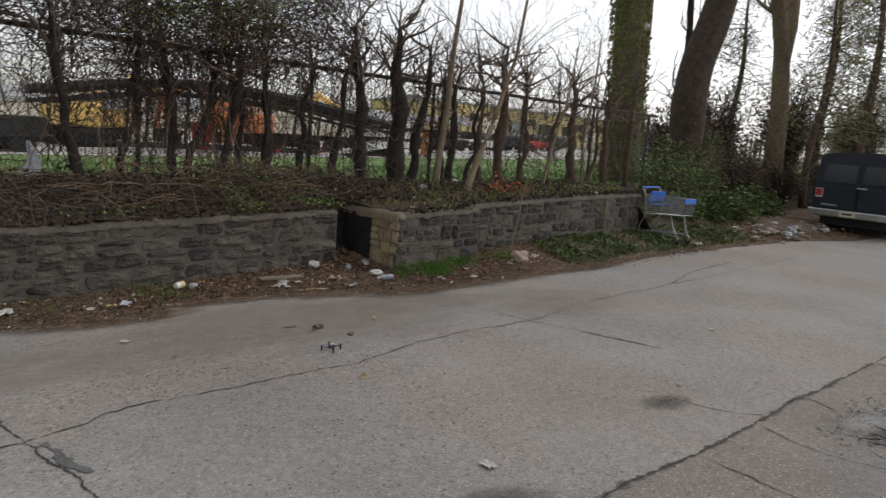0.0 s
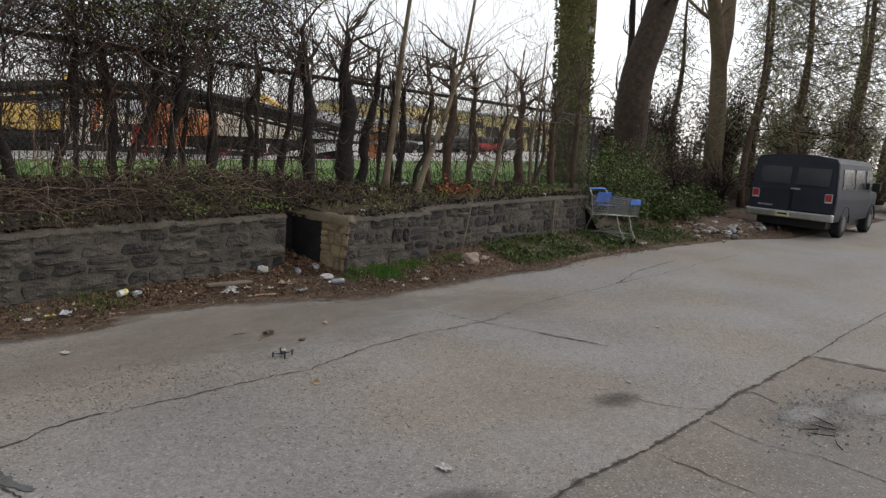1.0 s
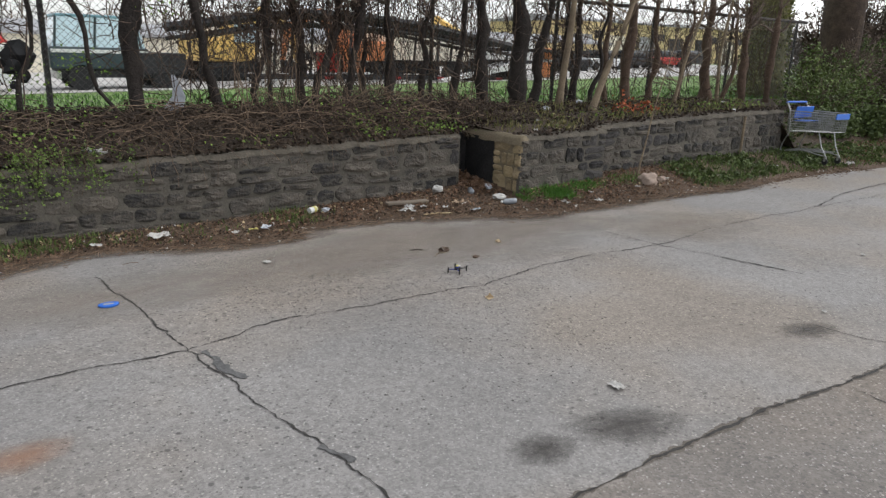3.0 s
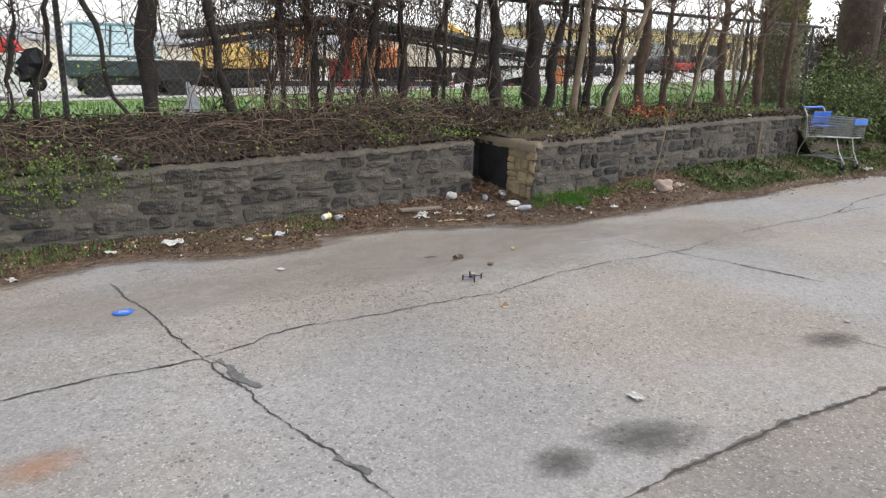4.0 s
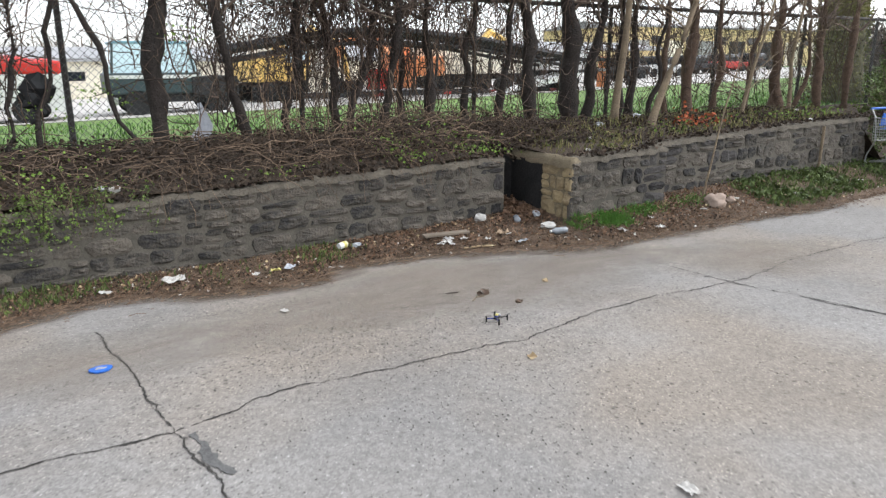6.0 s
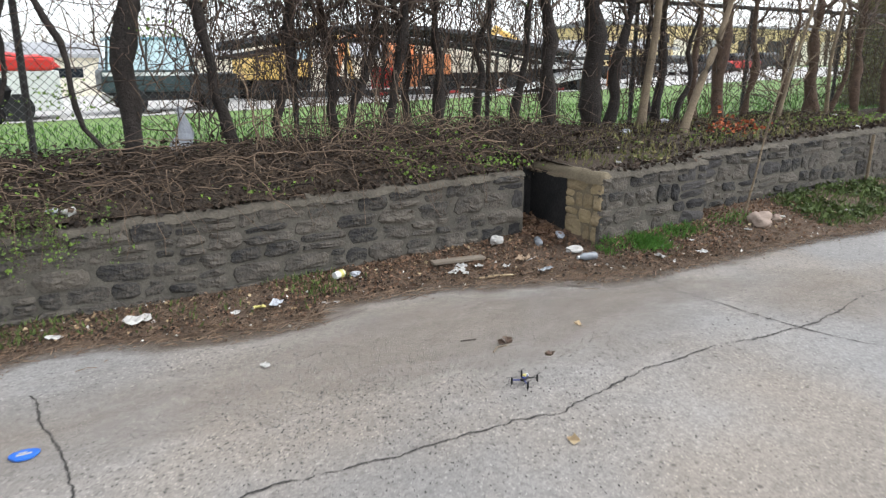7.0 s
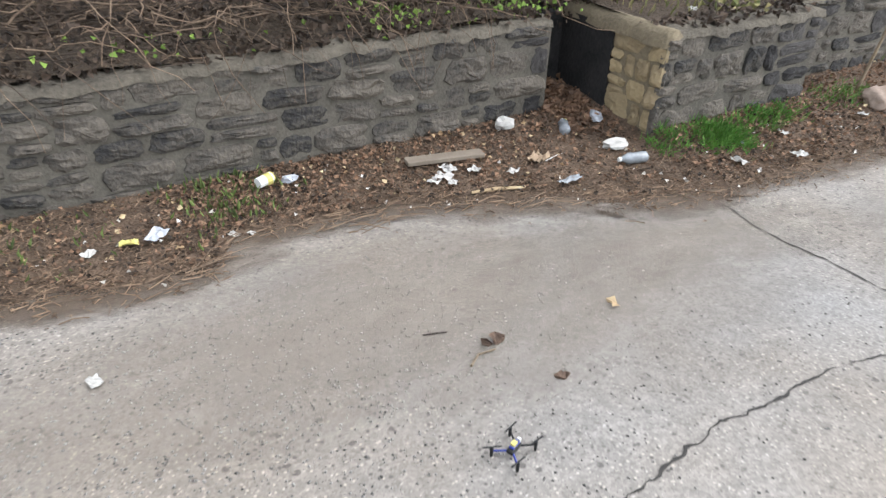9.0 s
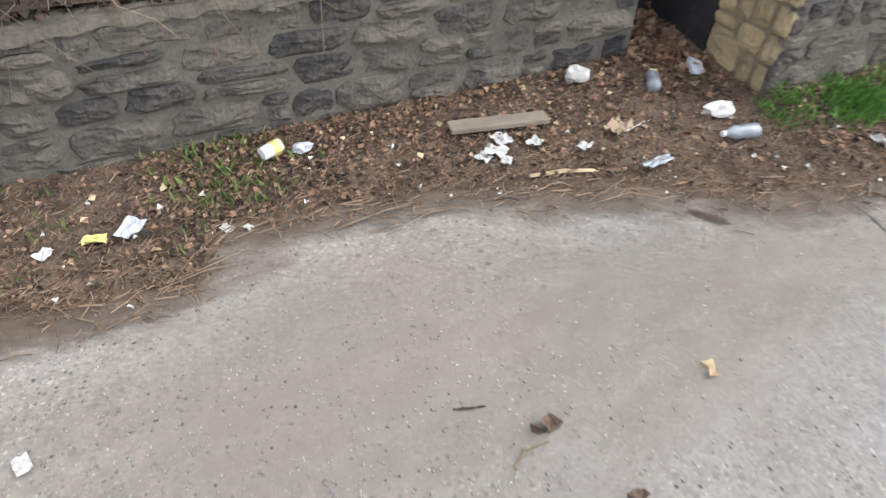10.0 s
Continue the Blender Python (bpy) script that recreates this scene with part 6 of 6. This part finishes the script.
def lorry(x, y, label, cab_mat, z=None, turn=0):
    """A lorry seen from its side: cab with windscreen, bonnet, frame and wheels."""
    t = thing("truck", label, "truck", (x, y, yard_z(x, y) if z is None else z), turn, group="trucks in the yard")
    part("cab", Geo().box((-0.25, -1.1, 0.75), (3.0, 1.1, 1.5), bevel=0.08), cab_mat, t)
    g = Geo()
    g.add([(-0.15, -1.0, 1.5), (2.9, -1.0, 1.5), (2.65, -0.92, 2.5), (0.1, -0.92, 2.5), (-0.15, 1.0, 1.5), (2.9, 1.0, 1.5), (2.65, 0.92, 2.5), (0.1, 0.92, 2.5)],
          [(0, 1, 2, 3), (5, 4, 7, 6), (1, 5, 6, 2), (4, 0, 3, 7), (3, 2, 6, 7)])
    part("windscreen", g, GLASS, t, "pale blue glazing")
    part("roof", Geo().box((0.05, -0.95, 2.5), (2.7, 0.95, 2.6), bevel=0.03), TRUCK_BLUE, t, "pale blue roof")
    for px in (-0.05, 1.2, 2.75):
        part("pillar", Geo().tube([(px, -1.0, 1.5), (px + (0.12 if px < 2 else -0.14), -0.93, 2.5)], 0.045, 6), cab_mat, t)
    part("side_stripe", Geo().box((-0.2, -1.115, 1.3), (2.95, -1.1, 1.42)), TRUCK_WHITE, t, "white stripe below the windows")
    part("bed", Geo().box((2.6, -1.15, 0.6), (4.3, 1.15, 1.35), bevel=0.04), STEEL_DARK, t, "black flat bed")
    part("chassis", Geo().box((0.0, -0.9, 0.45), (4.2, 0.9, 0.76)), STEEL_DARK, t)
    for wx in (0.7, 3.5):
        for s in (-1, 1):
            part("wheel", Geo().tube([(wx, s * 0.85, 0.45), (wx, s * 1.1, 0.45)], 0.45, 18), RUBBER, t)
    part("bumper", Geo().box((-0.1, -1.1, 0.4), (0.05, 1.1, 0.65), bevel=0.02), CHROME, t)
    return t


TRUCK_TEAL = mat("dark_teal_truck_paint", (0.05, 0.075, 0.08), (0.03, 0.045, 0.05), 0.45, 2, 20, 0.05)
lorry(4.35, 29.6, "dark teal truck with pale blue glazing and a black bed", TRUCK_TEAL)
red = thing("red_truck", "red and white truck at the edge of the yard", "truck", (0.0, 29.0, yard_z(0, 29)), group="trucks in the yard")
part("box_body", Geo().box((-2.5, -1.2, 1.6), (2.7, 1.2, 2.0), bevel=0.08).lump((1.2, -0.4, 2.0), 0.5, 0.3, 2, (1.3, 1.2, 0.4), 3).lump((2.2, -0.5, 1.85), 0.45, 0.3, 2, (1.6, 1.2, 0.55), 8), TRUCK_RED, red, "red upper body")
part("lower_body", Geo().box((-2.6, -1.15, 0.35), (2.85, 1.15, 1.6), bevel=0.04), TRUCK_WHITE, red, "white lower body")
for wx in (-1.5, 1.6):
    for s in (-1, 1):
        part("wheel", Geo().tube([(wx, s * 0.95, 0.45), (wx, s * 1.17, 0.45)], 0.45, 18), RUBBER, red)
part("printed_bar", Geo().box((0.4, -1.165, 0.9), (2.2, -1.15, 1.1)), TRUCK_WHITE, red)

DECK = [(-0.6, 2.1), (2.4, 2.6), (4.5, 2.82), (6.8, 2.84), (10.1, 2.62), (15.6, 1.85)]
hauler = thing("car_transporter", "dark steel car transporter trailer with a sloping upper deck", "trailer", (9.0, 29.2, yard_z(14, 29)))
for s in (-1, 1):
    part("upper_rail", Geo().tube([(x, s, z) for x, z in DECK], 0.17, 4), STEEL_DARK, hauler, "arched dark upper deck rail")
    part("under_rail", Geo().tube([(x, s, z - 0.42) for x, z in DECK], 0.08, 4), STEEL_DARK, hauler)
    for x in (1.4, 2.6, 4.6, 7.0, 9.8, 12.4, 15.2):
        za = lerp(DECK, x)
        part("brace", Geo().tube([(x, s, za), (x + 0.9, s, za - 0.5)], 0.05, 4), STEEL_DARK, hauler)
    part("lower_rail", Geo().box((2, s - 0.1, 0.22), (16.5, s + 0.1, 0.36)), STEEL_DARK, hauler)
    for i, x in enumerate((3.0, 4.6, 6.4, 8.2, 11.0, 13.2, 15.2)):
        zt = lerp(DECK, x)
        part("upright", Geo().tube([(x, s, 0.3), (x + 0.2, s, zt)], 0.06, 6), STEEL_DARK, hauler)
    for x in (5.2, 8.6, 11.0, 14.6):
        part("reflector", Geo().box((x, s * 1.1 - 0.02, 0.24), (x + 0.4, s * 1.1 + 0.02, 0.35)), RED_LENS, hauler, "small red reflector")
    for x in (12.0, 13.2):
        part("wheel", Geo().tube([(x, s * 0.7, 0.45), (x, s * 1.05, 0.45)], 0.45, 16), RUBBER, hauler)
part("upper_deck", Geo().add([(x, y, z + dz) for x, z in ((2.4, 2.55), (4.5, 2.77), (6.8, 2.79), (10.1, 2.57), (15.6, 1.8)) for y in (-1, 1) for dz in (0, 0.06)],
                             [(4 * i + a, 4 * i + b, 4 * i + b + 4, 4 * i + a + 4) for i in range(4) for a, b in ((0, 2), (3, 1), (1, 0), (2, 3))]), STEEL_DARK, hauler)
part("boom_tip", Geo().box((15.4, -0.9, 1.62), (21.8, 0.9, 1.78), bevel=0.04), STEEL_DARK, hauler, "long low ramp at the tail")
part("ramp_leg", Geo().tube([(21.0, 0, 0.1), (21.0, 0, 1.65)], 0.1, 6), STEEL_DARK, hauler)
ramp = thing("loading_ramp", "pale grey slanted loading ramp in the yard", "ramp", (20.0, 28.4, yard_z(20, 28.4)))
part("deck", Geo().add([(0, -0.8, 0.1), (5, -0.8, 1.0), (5, 0.8, 1.0), (0, 0.8, 0.1), (0, -0.8, -0.02), (5, -0.8, 0.7), (5, 0.8, 0.7), (0, 0.8, -0.02)], [(0, 1, 2, 3), (7, 6, 5, 4), (0, 4, 5, 1), (1, 5, 6, 2), (2, 6, 7, 3), (3, 7, 4, 0)]), TRUCK_WHITE, ramp)
part("leg", Geo().box((4.4, -0.7, -0.05), (4.8, 0.7, 0.7)), STEEL_DARK, ramp)


def digger(x, y, material, label, s=1.0, turn=0):
    t = thing("digger", label, "machine", (x, y, yard_z(x, y)), turn, group="machines in the yard")
    for k in (-1, 1):
        part("track", Geo().box((-1.5 * s, k * 0.9 - 0.25, 0), (1.5 * s, k * 0.9 + 0.25, 0.8), bevel=0.2), RUBBER, t)
    part("engine_body", Geo().box((-1.5 * s, -1.1, 0.85), (0.6 * s, 1.1, 1.9 * s), bevel=0.1), material, t)
    cab = part("cab", Geo().box((0.0, -1.1, 0.9), (1.4 * s, 0.0, 2.7 * s), bevel=0.08), material, t)
    part("cab_window", Geo().box((0.15, -1.13, 1.7), (1.25 * s, -1.09, 2.5 * s)), GLASS, cab)
    part("boom", Geo().tube([(1.0 * s, 0.3, 1.4), (2.4 * s, 0.3, 3.2 * s), (4.0 * s, 0.3, 2.5 * s), (4.4 * s, 0.3, 0.7)], [0.25, 0.25, 0.2, 0.12], 6), material, t)
    part("bucket", Geo().box((4.0 * s, 0.0, 0.1), (4.8 * s, 0.7, 0.8), bevel=0.1), STEEL_DARK, t)
    return t


digger(11.6, 33.5, MACHINE_YELLOW, "yellow digger standing behind the trailer", 1.0, 10)
digger(18.6, 33.0, MACHINE_ORANGE, "orange digger standing behind the trailer", 0.95, 175)
digger(24.0, 37.0, MACHINE_YELLOW, "yellow digger at the back of the yard", 1.0, 0)


def box_trailer(x, y, length, h, m, label):
    t = thing("box_trailer", label, "trailer", (x, y, yard_z(x, y)), group="trailers in the yard")
    part("box", Geo().box((0, -1.2, 0.9), (length, 1.2, h), bevel=0.04), m, t)
    part("frame", Geo().box((0.3, -0.5, 0.6), (length - 0.3, 0.5, 0.9)), STEEL_DARK, t)
    for wx in (0.9, length - 1.0):
        for k in (-1, 1):
            part("wheel", Geo().tube([(wx, k * 0.8, 0.42), (wx, k * 1.1, 0.42)], 0.42, 16), RUBBER, t)
    for i in range(int(length / 0.8)):
        part("side_rib", Geo().box((0.3 + i * 0.8, -1.225, 0.95), (0.36 + i * 0.8, -1.2, h - 0.05)), m, t)
    return t


# the two trailers behind the machines are added pale surfaces to brighten the yard
box_trailer(10.6, 35.5, 4.5, 2.5, TRUCK_WHITE, "white box trailer added to brighten the yard behind the machines")
box_trailer(19.6, 33.5, 5.5, 2.3, HOUSE, "cream box trailer added to brighten the yard behind the machines")
box_trailer(26.0, 33.0, 3.5, 2.0, TRUCK_WHITE, "white box trailer near the barrel")
for i, (x, y) in enumerate(((17.3, 31.2), (13.2, 31.8), (16.0, 31.4))):
    t = thing("barrier", ("bright orange and white barrier panel in the yard", "cream barrier panel on a white foot", "red and white barrier panel in the yard")[i], "barrier", (x, y, yard_z(x, y)), group="barriers in the yard")
    part("panel", Geo().box((-0.55, -0.12, 0.35), (0.55, 0.12, 1.25), bevel=0.04), (MACHINE_ORANGE, HOUSE, TRUCK_RED)[i], t)
    part("foot", Geo().box((-0.9, -0.35, 0), (0.9, 0.35, 0.35), bevel=0.05), TRUCK_WHITE, t)
drum = thing("orange_barrel", "orange traffic barrel on a post by the lawn", "barrel", (28.1, 29.2, yard_z(28.1, 29.2)))
part("drum", Geo().tube([(0, 0, 0), (0, 0, 0.2), (0, 0, 1.4), (0, 0, 1.55)], [0.32, 0.3, 0.24, 0.16], 14), MACHINE_ORANGE, drum)
part("band", Geo().tube([(0, 0, 0.8), (0, 0, 0.95)], [0.285, 0.277], 14), TRUCK_WHITE, drum)


def shed(x0, x1, y, depth, h, label, m=SHED):
    z = yard_z(x0, y) - 0.3
    t = thing("warehouse", label, "building", (x0, y, z), group="sheds beyond the yard")
    w = x1 - x0
    part("wall", Geo().box((0, 0, 0), (w, depth, h)), m, t)
    part("roof", Geo().add([(-0.4, -0.4, h), (w + 0.4, -0.4, h), (w + 0.4, depth / 2, h + 0.9), (-0.4, depth / 2, h + 0.9), (w + 0.4, depth + 0.4, h), (-0.4, depth + 0.4, h), (-0.4, -0.4, h + 0.2), (w + 0.4, -0.4, h + 0.2)],
                           [(6, 7, 2, 3), (3, 2, 4, 5), (0, 1, 7, 6), (0, 6, 3, 5), (1, 4, 2, 7), (0, 5, 4, 1)]), SHED_ROOF, t, "low grey roof")
    n = int(w / 6)
    for i in range(n):
        a = 1.5 + i * 6
        part("door", Geo().box((a, -0.06, 0.2), (a + 3.2, 0.04, h * 0.7)), rnd.choice((HOUSE, STEEL_DARK, SHED_ROOF)), t)
        part("strip_window", Geo().box((a + 3.6, -0.05, h * 0.62), (a + 5.2, 0.04, h * 0.8)), DARK_GLASS, t)
    for i in range(int(w / 1.2)):
        part("rib", Geo().box((i * 1.2, -0.03, 0), (i * 1.2 + 0.08, 0.02, h)), m, t)
    return t


# the first, cream shed is an added backdrop for the bright haze
shed(-14, 26, 45, 10, 2.7, "long low cream building added as bright haze behind the machines", HOUSE)
shed(30, 56, 50, 10, 2.6, "long low cream building across the yard", SHED)
shed(62, 110, 62, 14, 4.9, "long low yellow warehouse across the yard")
shed(22, 52, 74, 14, 3.2, "long pale yellow warehouse at the back of the yard")
shed(-10, 16, 78, 12, 3.4, "pale yard building behind the machines", HOUSE)
for i in range(5):
    x = 34 + i * 4.6
    t = thing("parked_car", "dark parked car in the far yard", "car", (x, 36 + i * 0.8, yard_z(x, 36)), 0, group="cars in the yard")
    part("body", Geo().box((0, -0.85, 0.3), (4.2, 0.85, 0.85), bevel=0.12), (STEEL_DARK, TRUCK_WHITE, STEEL_DARK, TRUCK_RED, STEEL_DARK)[i], t)
    part("cabin", Geo().box((0.9, -0.75, 0.8), (3.1, 0.75, 1.4), bevel=0.2), DARK_GLASS, t)
    for wx in (0.8, 3.4):
        for s in (-1, 1):
            part("wheel", Geo().tube([(wx, s * 0.65, 0.32), (wx, s * 0.86, 0.32)], 0.32, 14), RUBBER, t)
# far line of bare woods
g = Geo()
for _ in range(420):
    a = U(-0.9, 1.25)
    r = U(95, 150)
    x, y = r * math.sin(a), r * math.cos(a)
    z = field_z(x, 60) - 0.3
    h = U(3, 6.5)
    g.tube([(x, y, z), (x + U(-0.3, 0.3), y, z + h * 0.6), (x + U(-0.6, 0.6), y, z + h)], [0.2, 0.13, 0.03], 4, False)
    for _ in range(14):
        k = U(0.3, 0.95)
        q = Vector((x, y, z + h * k))
        w = Vector((U(-1, 1), U(-0.4, 0.4), U(0.1, 1))) * U(0.8, 2.2)
        g.tube([q, q + w * 0.5 + Vector((0, 0, 0.2)), q + w], [0.06, 0.04, 0.015], 3, False)
solid("far_woods", g, TWIG, "distant line of bare trees", "woods", kind="stuff")
solid("power_cable", Geo().tube([(18, 9.0, 7.3), (26, 8.2, 7.25), (40, 7, 7.8), (60, 5, 9)], 0.02, 5), BLACK, "black overhead cable slung between the trees", "cable")

# ---- stones of the walls, piece by piece ----


def stone_mesh(w, h, depth):
    """A rubble stone with a rounded uneven outline and a rough broken face, in the plane x-z, facing -y."""
    n, rings = 14, 4
    sd = U(0, 99)
    power = U(4.5, 9.0)
    rim = []
    for k in range(n):
        a = 2 * math.pi * (k + U(-0.2, 0.2)) / n
        c, s = math.cos(a), math.sin(a)
        d = (abs(c) ** power + abs(s) ** power) ** (-1 / power)
        d *= 1 + 0.17 * noise.noise(Vector((c * 1.4 + sd, s * 1.4, sd)))
        rim.append((c * d * w / 2, s * d * h / 2))
    slope = U(-0.5, 0.5)
    vs, fs = [], []
    for j in range(rings):
        k = (1.0, 0.9, 0.62, 0.3)[j]
        for x, z in rim:
            q = Vector((x * k * 11 + sd, z * k * 13, sd))
            y = 0.012 if j == 0 else -depth * ((0.55, 0.85, 0.95)[j - 1] + 0.75 * noise.noise(q) + 0.4 * noise.noise(q * 2.7) + slope * z * k / h)
            vs.append((x * k, min(y, 0.012), z * k))
    vs.append((0, -depth * (0.95 + 0.5 * noise.noise(Vector((sd, 3, 1)))), 0))
    for j in range(rings - 1):
        for k in range(n):
            fs.append((j * n + k, j * n + (k + 1) % n, (j + 1) * n + (k + 1) % n, (j + 1) * n + k))
    fs += [((rings - 1) * n + k, (rings - 1) * n + (k + 1) % n, rings * n) for k in range(n)]
    return Geo().add(vs, [q[::-1] for q in fs])


def lay(parent, x0, x1, y, face=0, dark_spans=(), tan=False, base=-0.04):
    """Wavering courses of stones of all lengths, in wide joints; face 90 turns them to face -x."""
    def course(x, c, count):
        top = lerp(TOP, x if not face else GAP1) - 0.015
        k = c / count
        return base + (top - base) * (k + (0.32 / count) * noise.noise(Vector((x * 0.9, c * 3.7, y))) * (0 < c < count))

    count = 5
    for c in range(count):
        x = x0 + (U(-0.12, 0.0) if not tan else 0)
        while x < x1 - 0.06:
            wide = U(0.12, 0.42) * (0.8 if tan else 1)
            if x1 - (x + wide) < 0.12:
                wide = x1 - x
            xa, xb = max(x, x0), x + wide
            m = (xa + xb) / 2
            za, zb = course(m, c, count), course(m, c + 1, count)
            tilt = math.degrees(math.atan2(course(xb, c, count) - course(xa, c, count), max(0.05, xb - xa)))
            pieces = [(za, zb)]
            if zb - za > 0.11 and rnd.random() < 0.34:
                cutz = za + (zb - za) * U(0.38, 0.62)
                pieces = [(za, cutz), (cutz, zb)]
            elif c + 1 < count and wide < 0.3 and rnd.random() < 0.12:
                pieces = [(za, zb + 0.025)]
            for a, b in pieces:
                me = stone_mesh(xb - xa - U(0.0, 0.022), b - a - U(-0.002, 0.016), U(0.014, 0.036))
                # the closer to the middle of a given span, the likelier a blackish stone
                near = max([0.0] + [1 - abs(m - (p + q) / 2) / (q - p) for p, q in dark_spans])
                black = rnd.random() < near * 1.1
                ob = part("stone", me, DARKER_STONE if black else STONE_TAN if tan else STONE, parent)
                mid = (a + b) / 2
                ob.matrix_basis = pose(GAP1 - 0.002, m, mid, 0, 0, -90) if face else pose(m, y + 0.008, mid, 0, -tilt + U(-1.5, 1.5), 0)
            x += wide


lay(wall_left, -0.6, GAP0, LEFT_Y, dark_spans=((5.6, 5.9),))
lay(pier, GAP1 - 0.025, PIER_END, PIER_Y, dark_spans=((7.2, 7.6),))
# the end face gets tan mortar and stones, the front stays grey-brown
part("end_face", Geo().box((GAP1 - 0.006, PIER_Y - 0.012, -0.1), (GAP1 + 0.02, 7.1, 0.66)), TAN_MORTAR, pier, "tan mortar of the end face")
lay(pier, PIER_Y - 0.02, 7.14, 0, face=90, tan=True)
lay(wall_right, PIER_END, WALL_END, RIGHT_Y, dark_spans=((7.4, 7.9), (8.6, 8.9)))
